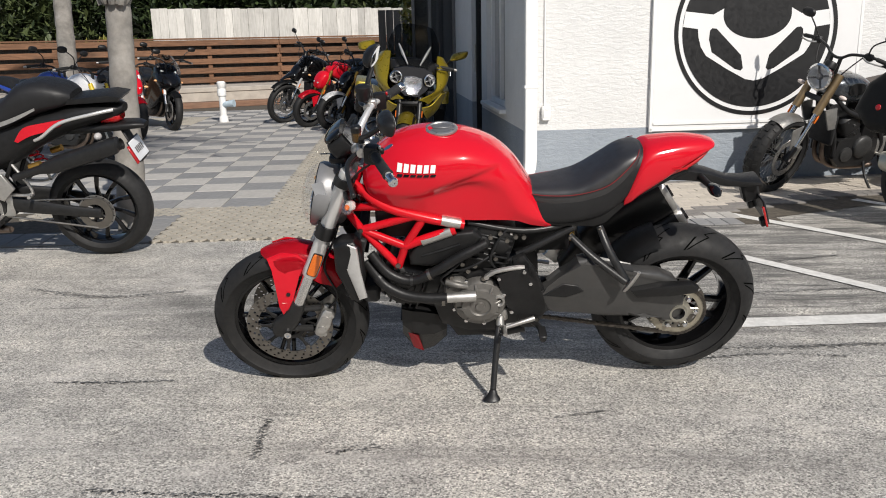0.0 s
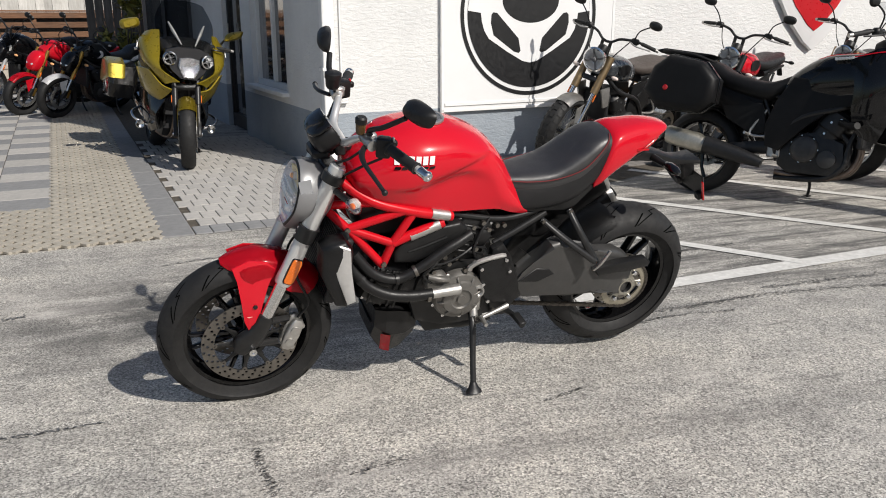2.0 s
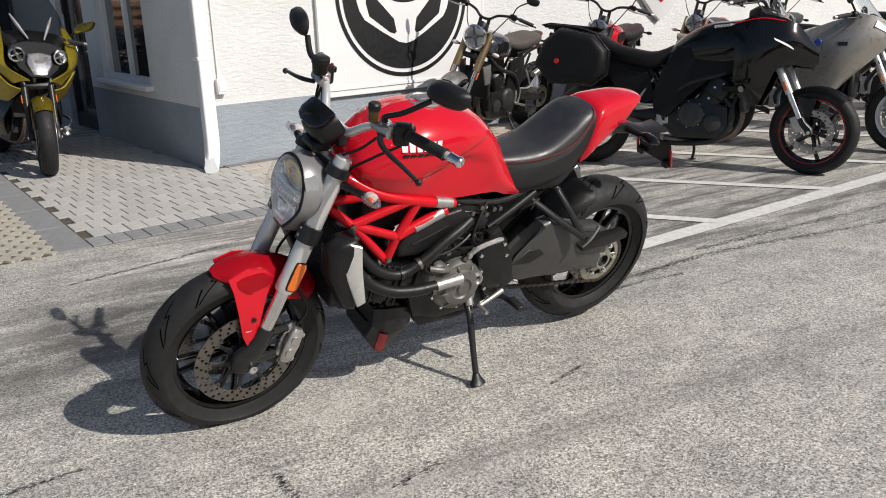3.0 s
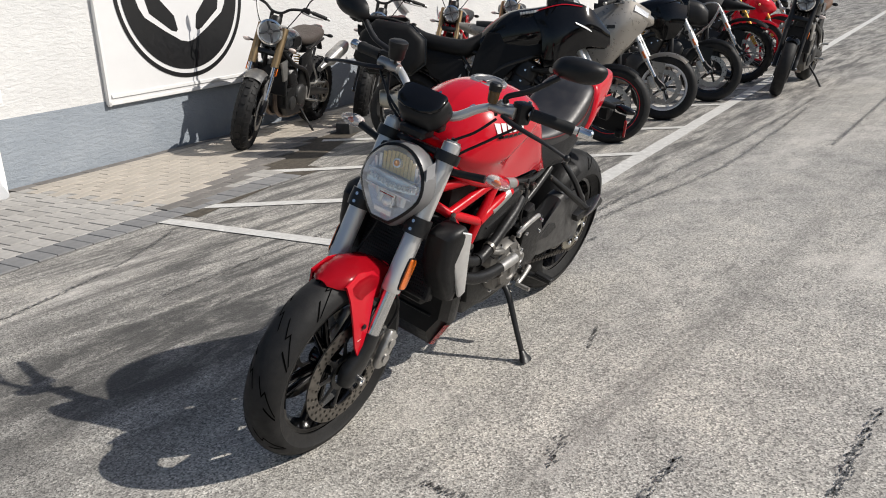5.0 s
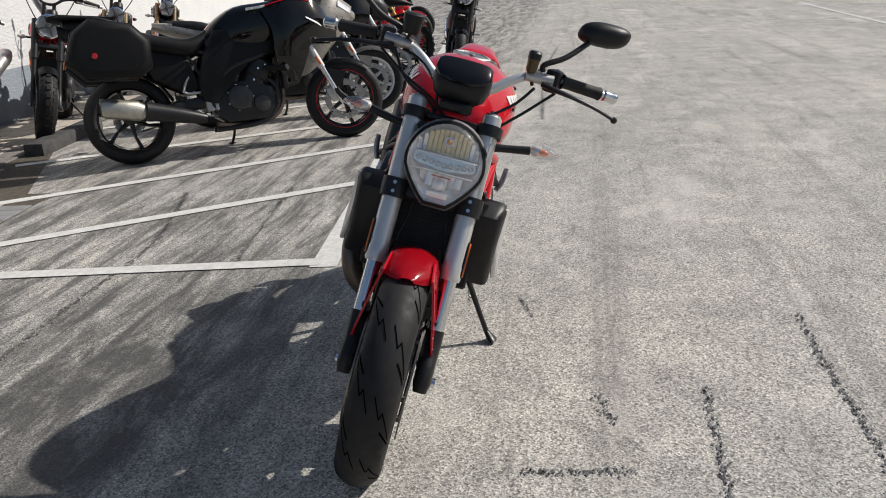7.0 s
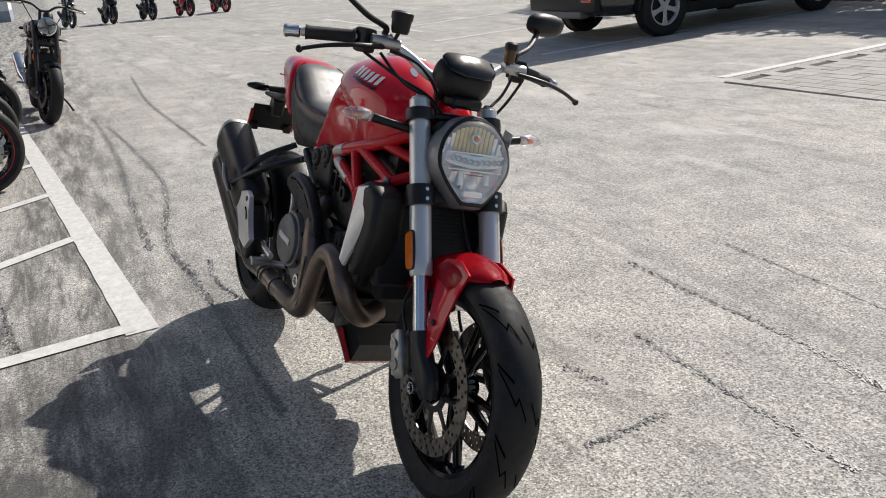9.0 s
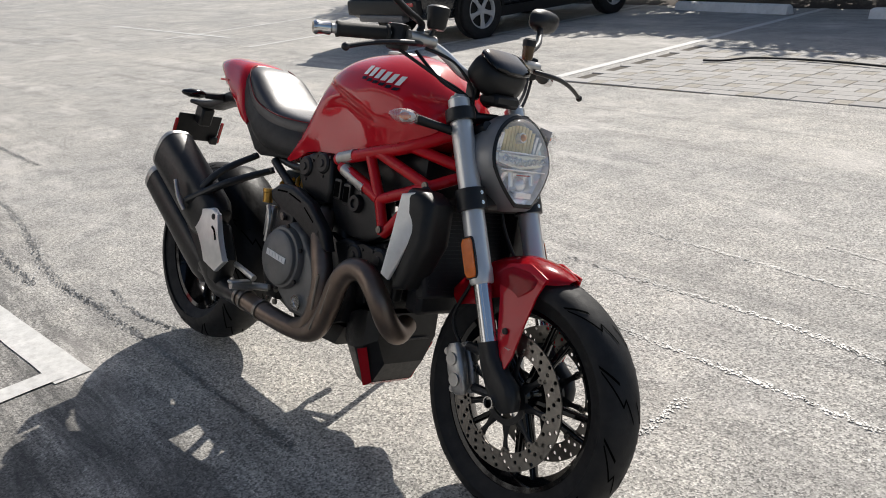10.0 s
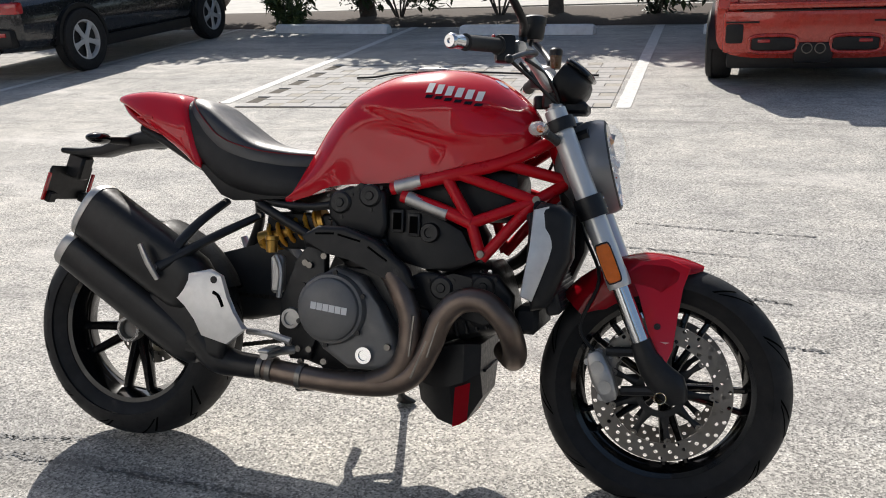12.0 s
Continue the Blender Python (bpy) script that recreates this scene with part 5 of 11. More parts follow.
    tail = part("tail_cowl", bm, RED, H, "glossy red single-seat tail cowl")
    bm = B()
    loft(bm, skin([(0.10, 0.913, 0.875, 0.07, 2.4), (0.03, 0.937, 0.905, 0.066, 2.4), (-0.02, 0.966, 0.933, 0.05, 2.2), (-0.050, 0.982, 0.960, 0.03, 2.2)]))
    part("tail_lamp", bm, RED_LENS, tail, "red tail lamp")
    bm = B()
    for s in (1, -1):
        box(bm, (0.065, s * 0.094, 0.93), (0.05, 0.002, 0.006), None, 0.0)
    part("emblem_bar", bm, RED_FRAME, tail)
    bm = B()
    loft(bm, skin([(0.36, 0.76, 0.712, 0.075, 2.8), (0.22, 0.83, 0.785, 0.075, 2.8), (0.10, 0.89, 0.85, 0.062, 2.8), (0.02, 0.918, 0.888, 0.05, 2.8)]))
    part("undertray", bm, BLACK, H)
    # plate holder
    bm = B()
    loft(bm, [[Vector((x, w * a, z + h * b)) for a, b in oval(12, 1, 1, 3.5)] for x, z, w, h in ((0.11, 0.882, 0.050, 0.026), (0.02, 0.876, 0.045, 0.026), (-0.06, 0.860, 0.036, 0.022), (-0.13, 0.838, 0.033, 0.018), (-0.19, 0.834, 0.040, 0.014), (-0.25, 0.838, 0.052, 0.010))])
    holder = part("plate_holder", bm, BLACK, H, "black plate holder")
    bm = B()
    ax = Matrix.Translation((-0.268, 0, 0.742)) @ Matrix.Rotation(radians(20), 4, "Y")
    box(bm, (0, 0, 0), (0.006, 0.175, 0.105), ax, 0.003)
    for y in (-0.07, 0.07):
        box(bm, (0.012, y, -0.04), (0.02, 0.03, 0.03), ax, 0.003)
    box(bm, (0.02, 0, 0.062), (0.06, 0.05, 0.075), ax, 0.008)
    pl = part("plate_bracket", bm, BLACK, holder)
    bm = B()
    box(bm, (-0.006, 0, -0.002), (0.003, 0.165, 0.09), ax, 0.001)
    part("number_plate", bm, paint("plain_plate", (0.06, 0.06, 0.065), 0.4), holder)
    for s in (1, -1):
        bm = B()
        box(bm, (0.006, s * 0.092, -0.01), (0.008, 0.012, 0.085), ax, 0.002)
        part("plate_reflector", bm, RED_LENS, holder)
        bm = B()
        tube(bm, [(-0.03, s * 0.04, 0.868), (-0.045, s * 0.10, 0.866)], [0.014, 0.011], 10, smooth=False)
        rs = part("rear_indicator", bm, BLACK, H)
        bm = B()
        loft(bm, [[Vector((-0.05 + 0.022 * k * x, s * (0.10 + y), 0.868 + 0.016 * k * v)) for x, v in oval(16, 1, 1, 2.2)] for y, k in ((0.0, 0.6), (0.02, 1.0), (0.055, 0.95), (0.08, 0.5), (0.086, 0.1))])
        part("indicator_shell", bm, BLACK_GLOSS, rs)
    # -- rear wheel and swingarm --
    rw = wheel("rear_wheel", RW, 0.317, 0.185, 0.214, H, None, label="black cast rear wheel with wide tyre", phase=0.35, stout=1.5)
    bm = disc(B(), (0.0, 0.045, 0.328), 0.085, 0.118, 0.005, 2, 40)
    part("brake_disc", bm, STEEL, rw)
    bm = B()
    lathe(bm, [(0.0, -0.03), (0.030, -0.034), (0.036, -0.04), (0.038, -0.060), (0.030, -0.066), (0.026, -0.05), (0.0, -0.047)], axis_y(RW), 32)
    part("hub_nut", bm, ALU_DARK, rw)
    bm = B()
    lathe(bm, [(0.028, -0.060), (0.028, -0.070), (0.036, -0.070), (0.036, -0.060)], axis_y(RW), 36, closed=True)
    part("hub_ring", bm, CHROME, rw)
    # sprocket with teeth, carrier and bolts
    bm = B()
    pts = []
    nt_ = 41
    for k in range(nt_ * 4):
        a = math.tau * k / (nt_ * 4)
        r = 0.1065 if k % 4 in (1, 2) else 0.1005
        pts.append((r * math.cos(a), r * math.sin(a)))
    t = axis_y((0, 0.098, 0.331))
    inner = [bm.verts.new(t @ Vector((0.078 * math.cos(math.tau * k / (nt_ * 4)), 0.078 * math.sin(math.tau * k / (nt_ * 4)), 0.003))) for k in range(nt_ * 4)]
    inner2 = [bm.verts.new(t @ Vector((0.078 * math.cos(math.tau * k / (nt_ * 4)), 0.078 * math.sin(math.tau * k / (nt_ * 4)), -0.003))) for k in range(nt_ * 4)]
    o1 = [bm.verts.new(t @ Vector((x, y, 0.003))) for x, y in pts]
    o2 = [bm.verts.new(t @ Vector((x, y, -0.003))) for x, y in pts]
    for i in range(nt_ * 4):
        j = (i + 1) % (nt_ * 4)
        bm.faces.new((inner[i], inner[j], o1[j], o1[i]))
        bm.faces.new((inner2[i], o2[i], o2[j], inner2[j]))
        bm.faces.new((o1[i], o1[j], o2[j], o2[i]))
        bm.faces.new((inner[i], inner2[i], inner2[j], inner[j]))
    spk = part("rear_sprocket", bm, paint("sprocket_steel", (0.40, 0.365, 0.29), 0.4, metal=0.7, var=0.2, scale=20, dirt=0.1), H, "steel rear sprocket", sharp=30)
    bm = B()
    lathe(bm, [(0.026, 0.02), (0.034, 0.022), (0.036, 0.016), (0.036, 0.006), (0.05, 0.005), (0.05, -0.006)], t, 32)
    for k in range(6):
        a = math.tau * k / 6
        e = Vector((math.cos(a), math.sin(a), 0))
        nn = Vector((-e.y, e.x, 0))
        loft(bm, [[t @ (e * r + nn * x * wd + Vector((0, 0, v * 0.008))) for x, v in oval(8, 0.5, 0.5, 3)] for r, wd in ((0.045, 0.034), (0.065, 0.026), (0.082, 0.030))])
    part("sprocket_carrier", bm, ALU_MID, spk)
    bm = B()
    for k in range(6):
        a = math.tau * k / 6
        c = t @ Vector((0.066 * math.cos(a), 0.066 * math.sin(a), 0.004))
        lathe(bm, [(0.0, 0.012), (0.008, 0.012), (0.0115, 0.007), (0.0115, 0.0)], along(c, (0, 1, 0)), 12)
    part("sprocket_bolts", bm, CHROME, spk)
    bm = B()
    lathe(bm, [(0.0, -0.01), (0.018, -0.01), (0.02, 0.012), (0.025, 0.02)], t, 20)
    part("axle_bore", bm, BLACK, spk)
    # chain: two runs of links
    bm = B()
    def chain_run(p0, p1, n):
        p0, p1 = Vector(p0), Vector(p1)
        d = (p1 - p0) / n
        for k in range(n):
            c = p0 + d * (k + 0.5)
            off = 0.007 if k % 2 else 0.0045
            for s2 in (-1, 1):
                plate(bm, oval(8, 0.0105, 0.0068, 2.2), 0.0016, Matrix.Translation(c + Vector((0, s2 * off, 0))) @ Matrix(((d.normalized().x, -d.normalized().z, 0, 0), (0, 0, 1, 0), (d.normalized().z, d.normalized().x, 0, 0), (0, 0, 0, 1))))
    chain_run((-0.01, 0.098, 0.227), (0.60, 0.098, 0.335), 41)
    chain_run((0.01, 0.098, 0.435), (0.60, 0.098, 0.42), 38)
    for k in range(22):
        a = radians(90 + 180 * k / 21)
        c = Vector((0.1035 * math.cos(a), 0.098, 0.331 + 0.1035 * math.sin(a)))
        tg = Vector((-math.sin(a), 0, math.cos(a)))
        for s2 in (-1, 1):
            plate(bm, oval(8, 0.0095, 0.0065, 2.2), 0.0016, Matrix.Translation(c + Vector((0, s2 * 0.006, 0))) @ Matrix(((tg.x, -tg.z, 0, 0), (0, 0, 1, 0), (tg.z, tg.x, 0, 0), (0, 0, 0, 1))))
    part("drive_chain", bm, paint("oily_chain_steel", (0.09, 0.08, 0.07), 0.45, metal=0.8, var=0.4, scale=60), H, smooth=False)
    # swingarm, on the left side only
    bm = B()
    side_plate(bm, [(0.555, 0.455), (0.50, 0.475), (0.452, 0.52), (0.405, 0.598), (0.37, 0.606), (0.335, 0.562), (0.20, 0.548), (0.10, 0.53), (0.035, 0.49), (-0.015, 0.42), (-0.035, 0.34), (0.0, 0.29), (0.07, 0.305), (0.14, 0.365), (0.20, 0.348), (0.30, 0.352), (0.405, 0.376), (0.47, 0.40), (0.555, 0.392)], 1, 0.124, 0.062, 0.02, 3)
    for v in bm.verts:      # the arm cranks in towards the hub
        v.co.y -= 0.055 * max(0.0, 1 - max(0.0, v.co.x + 0.03) / 0.22) ** 1.3
    sw = part("swingarm", bm, SWING, H, "graphite-grey single-sided swingarm")
    # black plate put on the arm for the shade in its recess
    bm = B()
    side_plate(bm, [(0.525, 0.455), (0.455, 0.505), (0.40, 0.495), (0.375, 0.47), (0.44, 0.445)], 1, 0.155, 0.006, 0.002, 1)
    part("swingarm_window", bm, BLACK, sw)
    bm = B()
    side_plate(bm, [(0.21, 0.475), (0.10, 0.488), (-0.02, 0.498), (-0.045, 0.478), (-0.04, 0.457), (0.06, 0.447), (0.18, 0.440)], 1, 0.150, 0.036, 0.010, 2)
    part("chain_guard", bm, BLACK, sw)
    bm = B()
    rows = []
    for k in range(12):
        a = radians(24 + 48 * k / 11)
        row = []
        for q in range(9):
            th = radians(-75 + 150 * q / 8)
            r = 0.335 - 0.06 * (1 - math.cos(th))
            row.append(Vector((r * math.cos(a), 0.095 * math.sin(th) - 0.004, 0.328 + r * math.sin(a))))
        rows.append(row)
    vs = [[bm.verts.new(p) for p in row] for row in rows]
    for a, b in zip(vs, vs[1:]):
        for i in range(8):
            bm.faces.new((a[i], a[i + 1], b[i + 1], b[i]))
    bmesh.ops.solidify(bm, geom=bm.faces[:], thickness=0.004)
    part("rear_hugger", bm, BLACK, sw)
    # pivot plates
    for s in (1, -1):
        bm = B()
        plate(bm, [(0.64, 0.60), (0.60, 0.62), (0.56, 0.56), (0.515, 0.46), (0.51, 0.37), (0.545, 0.30), (0.60, 0.30), (0.625, 0.38), (0.64, 0.48)], 0.03, Matrix(((1, 0, 0, 0), (0, 0, s, s * 0.125), (0, 1, 0, 0), (0, 0, 0, 1))), 0.006, 2)
        pv = part("pivot_plate", bm, BLACK_METAL, H)
        bm = B()
        lathe(bm, [(0.0, 0.004), (0.017, 0.004), (0.018, 0.010), (0.026, 0.010), (0.028, 0.0), (0.028, -0.02)], along((0.55, s * 0.143, 0.408), (0, s, 0)), 28)
        part("pivot_cap", bm, ALU, pv)
        bm = B()
        for x, z in ((0.585, 0.555), (0.60, 0.33), (0.545, 0.335)):
            bolt(bm, (x, s * 0.14, z), (0, s, 0), 0.009, 0.006)
        part("plate_bolts", bm, STEEL, pv)
        # rider foot peg
        bm = B()
        tube(bm, [(0.555, s * 0.14, 0.325), (0.535, s * 0.175, 0.325), (0.53, s * 0.255, 0.328)], [0.012, 0.011, 0.012], 10)
        box(bm, (0.53, s * 0.225, 0.338), (0.03, 0.07, 0.01), None, 0.003)
        part("foot_peg", bm, ALU if s < 0 else BLACK_METAL, H)
        # subframe bracket to the passenger peg, clear of the silencers
        yp = s * (0.205 if s > 0 else 0.278)
        bm = B()
        tube(bm, [(0.43, s * 0.09, 0.672), (0.35, yp * 0.72, 0.612), (0.236, yp - s * 0.012, 0.535)], [0.0135, 0.016, 0.0185], 12, flat=0.75)
        tube(bm, [(0.325, s * 0.09, 0.705), (0.295, yp * 0.72, 0.638), (0.232, yp - s * 0.012, 0.53)], [0.0135, 0.015, 0.017], 12, flat=0.75)
        sf = part("peg_bracket", bm, BLACK_METAL, H, "black passenger peg bracket")
        bm = B()
        for p in ((0.325, s * 0.104, 0.703), (0.43, s * 0.104, 0.670), (0.234, yp, 0.535)):
            bolt(bm, p, (0, s, 0), 0.008, 0.004)
        part("bracket_bolts", bm, STEEL, sf)
        bm = B()
        tube(bm, [(0.238, yp, 0.505), (0.222, yp + s * 0.016, 0.545), (0.200, yp + s * 0.02, 0.592)], [0.013, 0.014, 0.011], 10, flat=0.55)
        part("passenger_peg", bm, ALU, sf, "folded alloy passenger peg")
        # rear subframe rails
        bm = B()
        tube(bm, [(0.80, s * 0.11, 0.745), (0.60, s * 0.10, 0.70), (0.42, s * 0.07, 0.712), (0.34, s * 0.06, 0.745)], 0.011, 10)
        tube(bm, [(0.62, s * 0.10, 0.60), (0.52, s * 0.095, 0.65), (0.42, s * 0.085, 0.70)], 0.013, 10)
        part("subframe_rail", bm, BLACK_METAL, H)
    # -- shock --
    bm = B()
    p0, p1 = Vector((0.60, -0.02, 0.66)), Vector((0.40, -0.035, 0.60))
    d = (p1 - p0).normalized()
    a, b = ring_frame(d)
    pts = []
    for k in range(66):
        f = k / 65
        w = f * math.tau * 6.5
        pts.append(p0 + (p1 - p0) * (0.08 + 0.84 * f) + (a * math.cos(w) + b * math.sin(w)) * 0.036)
    tube(bm, pts, 0.0065, 7, smooth=False)
    sh = part("shock_spring", bm, SPRING, H, "yellow shock absorber spring")
    bm = B()
    cyl(bm, p0, p1, 0.024, seg=16)
    lathe(bm, [(0.02, -0.006), (0.042, -0.006), (0.042, 0.008), (0.02, 0.008)], along(p0 + d * 0.016, d), 20)
    part("shock_body", bm, GOLD, sh)
    bm = B()
    box(bm, (0.50, -0.125, 0.52), (0.035, 0.03, 0.10), Matrix.Rotation(0.0, 4, "Y"), 0.008)
    tube(bm, [(0.50, -0.14, 0.57), (0.515, -0.14, 0.53), (0.51, -0.14, 0.46)], 0.008, 8)
    part("rear_master_cylinder", bm, ALU, H)
    bm = B()
    lathe(bm, [(0.0, -0.018), (0.015, -0.018), (0.016, 0.012), (0.018, 0.014), (0.018, 0.024), (0.0, 0.026)], along((0.485, -0.135, 0.595), (0, 0, 1)), 16)
    part("rear_reservoir", bm, GOLD, H)
    # -- trellis frame --
    for s in (1, -1):
        fr = None
        Y = lambda p: (p[0], p[1] * s, p[2])
        runs = [
            [(0.815, 0.138, 0.752), (0.96, 0.142, 0.786), (1.10, 0.118, 0.826), (1.205, 0.05, 0.885)],
            [(0.845, 0.143, 0.735), (0.94, 0.146, 0.707), (1.024, 0.146, 0.674)],
            [(0.955, 0.142, 0.785), (1.024, 0.146, 0.674)],
            [(1.024, 0.146, 0.674), (1.051, 0.141, 0.588)],
            [(1.051, 0.141, 0.588), (1.175, 0.123, 0.732)],
            [(1.024, 0.146, 0.674), (1.175, 0.123, 0.732)],
            [(0.985, 0.141, 0.793), (1.175, 0.123, 0.732)],
            [(1.175, 0.123, 0.732), (1.235, 0.05, 0.775)],
            [(1.085, 0.122, 0.822), (1.235, 0.05, 0.785)],
        ]
        for k, r in enumerate(runs):
            bm = tube(B(), [Y(p) for p in r], 0.0165 if k < 2 else 0.0145, 14, smooth=len(r) > 2)
            ob = part("frame_tube", bm, RED_FRAME, H, "red trellis frame tube" if k == 0 else "")
        for r in ([(0.828, 0.139, 0.7555), (0.895, 0.1415, 0.7725)], [(0.86, 0.1435, 0.730), (0.965, 0.1465, 0.694)]):
            bm = cyl(B(), Y(r[0]), Y(r[1]), 0.0182, seg=18)
            part("frame_sleeve", bm, ALU, H, "bare silver frame sleeve")
        bm = B()
        bolt(bm, Y((1.18, 0.138, 0.735)), (0, s, 0), 0.010, 0.006)
        bolt(bm, Y((1.052, 0.156, 0.60)), (0, s, 0), 0.010, 0.006)
        part("frame_bolts", bm, STEEL, H)
    bm = B()
    cyl(bm, (1.265, 0, 0.745), (1.195, 0, 0.915), 0.033, seg=24)
    part("headstock", bm, RED_FRAME, H)
    engine_of(H)
    return H


def side_plate(bm, pts, s, y, th, bev=0.004, seg=2):
    """A plate in the x-z plane at the height y on side s."""
    return plate(bm, pts, th, Matrix(((1, 0, 0, 0), (0, 0, s, s * y), (0, 1, 0, 0), (0, 0, 0, 1))), bev, seg)


def engine_of(H):
    # crankcase: a rounded block with ribs
    bm = B()
    side = [(0.56, 0.30), (0.64, 0.275), (0.80, 0.275), (0.90, 0.31), (0.93, 0.40), (0.90, 0.50), (0.80, 0.545), (0.66, 0.55), (0.58, 0.50), (0.55, 0.40)]
    plate(bm, side, 0.24, Matrix(((1, 0, 0, 0), (0, 0, 1, 0), (0, 1, 0, 0), (0, 0, 0, 1))), 0.015, 2)
    case = part("crankcase", bm, BLACK_METAL, H, "black twin-cylinder engine case")
    bm = B()
    plate(bm, [(0.60, 0.285), (0.64, 0.225), (0.84, 0.225), (0.88, 0.29)], 0.17, Matrix(((1, 0, 0, 0), (0, 0, 1, 0), (0, 1, 0, 0), (0, 0, 0, 1))), 0.012, 2)
    part("oil_sump", bm, BLACK_METAL, case)
    # the two cylinders with their heads and finned belt covers
    for nm, p0, p1, w, hw in (("front_cylinder", (0.88, 0, 0.43), (1.10, 0, 0.50), 0.085, 0.115), ("rear_cylinder", (0.76, 0, 0.50), (0.70, 0, 0.72), 0.085, 0.115)):
        p0, p1 = Vector(p0), Vector(p1)
        d = (p1 - p0).normalized()
        b = Vector((0, 1, 0)).cross(d).normalized()
        bm = B()
        rings = []
        for f, a, c in ((0.0, 0.105, w), (0.35, 0.105, w), (0.4, 0.118, w * 1.1), (0.75, 0.122, w * 1.12), (0.95, 0.112, w), (1.0, 0.09, w * 0.75)):
            c0 = p0 + (p1 - p0) * f
            rings.append([c0 + Vector((0, 1, 0)) * a * x + b * c * v for x, v in oval(24, 1, 1, 4)])
        loft(bm, rings)
        cy = part(nm, bm, BLACK_METAL, H)
        for s in (1, -1):
            bm = B()
            for k in range(5):
                c0 = p0 + (p1 - p0) * (0.42 + 0.11 * k)
                box(bm, (0, 0, 0), (0.008, 0.010, w * 1.7), Matrix.Translation(c0 + Vector((0, s * 0.122, 0))) @ Matrix(((d.x, 0, b.x, 0), (0, 1, 0, 0), (d.z, 0, b.z, 0), (0, 0, 0, 1))), 0.002)
            part("head_rib", bm, BLACK_METAL, cy)
            bm = B()
            for q in (-0.035, 0.035):
                c0 = p0 + (p1 - p0) * 0.72 + b * q + Vector((0, s * 0.122, 0))
                lathe(bm, [(0.0, 0.014), (0.022, 0.014), (0.03, 0.008), (0.03, -0.01)], along(c0, (0, s, 0)), 20)
            part("cam_cap", bm, BLACK, cy)
            bm = B()
            for q in (-0.062, 0.0, 0.062):
                bolt(bm, p0 + (p1 - p0) * 0.93 + b * q + Vector((0, s * 0.10, 0)), (0, s, 0), 0.006, 0.006)
            part("head_bolts", bm, CHROME, cy)
    # left flank: a smooth duct cover behind the frame
    bm = B()
    side_plate(bm, [(1.014, 0.633), (0.978, 0.686), (0.88, 0.712), (0.783, 0.733), (0.749, 0.70), (0.79, 0.655), (0.841, 0.615), (0.934, 0.583), (1.01, 0.592)], 1, 0.120, 0.06, 0.018, 4)
    ab = part("air_duct", bm, BLACK, H, "smooth black air duct cover")
    bm = B()
    tube(bm, [(0.965, 0.151, 0.635), (0.90, 0.152, 0.655), (0.83, 0.152, 0.68)], 0.004, 6)
    part("duct_rib", bm, BLACK_METAL, ab)
    # right flank: throttle housing with two ports and a round cap
    bm = B()
    side_plate(bm, [(0.80, 0.70), (0.90, 0.705), (0.997, 0.654), (1.039, 0.581), (0.972, 0.549), (0.90, 0.555), (0.831, 0.57), (0.80, 0.62)], -1, 0.105, 0.05, 0.012, 2)
    th = part("throttle_housing", bm, BLACK, H, "black throttle housing with two ports")
    for x, z in ((0.833, 0.672), (0.876, 0.664)):
        bm = B()
        box(bm, (x, -0.133, z), (0.033, 0.02, 0.058), None, 0.006, 2)
        p_ = part("port", bm, BLACK_METAL, th)
        # black face laid on for the shade inside the port
        part("port_shade", box(B(), (x, -0.1435, z), (0.021, 0.002, 0.042)), RECESS_SHADE, p_)
    part("round_cap", lathe(B(), [(0.0, 0.010), (0.012, 0.010), (0.013, 0.016), (0.022, 0.016), (0.025, 0.008), (0.025, -0.01)], along((0.917, -0.13, 0.646), (0, -1, 0)), 20), BLACK_METAL, th)
    bm = B()
    box(bm, (0.93, 0, 0.74), (0.40, 0.19, 0.13), Matrix.Translation((0, 0, 0)), 0.03, 2)
    part("air_box", bm, BLACK, H)
    bm = B()
    box(bm, (0.53, 0, 0.63), (0.22, 0.10, 0.10), None, 0.02, 2)
    part("battery_box", bm, BLACK, H)
    # left side: alternator cover, sprocket cover, pump, hoses
    bm = B()
    t = along((0.758, 0.132, 0.432), (0, 1, 0))
    lathe(bm, [(0.098, 0.0), (0.098, 0.02), (0.090, 0.034), (0.070, 0.040), (0.066, 0.050), (0.040, 0.056), (0.036, 0.050), (0.018, 0.050), (0.016, 0.058), (0.0, 0.058)], t, 44)
    alt = part("alternator_cover", bm, ALU_DARK, H, "grey round alternator cover")
    bm = B()
    for k in range(8):
        a = math.tau * k / 8 + 0.2
        e = Vector((math.cos(a), math.sin(a), 0))
        n = Vector((-e.y, e.x, 0))
        loft(bm, [[t @ (e * r + n * x * 0.010 + Vector((0, 0, z + v * 0.006))) for x, v in oval(6, 0.5, 0.5)] for r, z in ((0.042, 0.052), (0.066, 0.049), (0.086, 0.036))])
    part("cover_rib", bm, ALU_DARK, alt)
    bm = B()
    for k in range(9):
        a = math.tau * k / 9
        bolt(bm, t @ Vector((0.1 * math.cos(a), 0.1 * math.sin(a), 0.014)), (0, 1, 0), 0.0075, 0.007)
    part("cover_bolts", bm, CHROME, alt)
    bm = B()
    t2 = along((0.845, 0.12, 0.49), (0, 1, 0))
    lathe(bm, [(0.045, 0.0), (0.045, 0.03), (0.038, 0.04), (0.0, 0.042)], t2, 24)
    tube(bm, [(0.80, 0.155, 0.50), (0.84, 0.165, 0.515), (0.88, 0.15, 0.52)], 0.012, 10)
    pump = part("water_pump", bm, ALU_DARK, H, "grey cast water pump")
    bm = B()
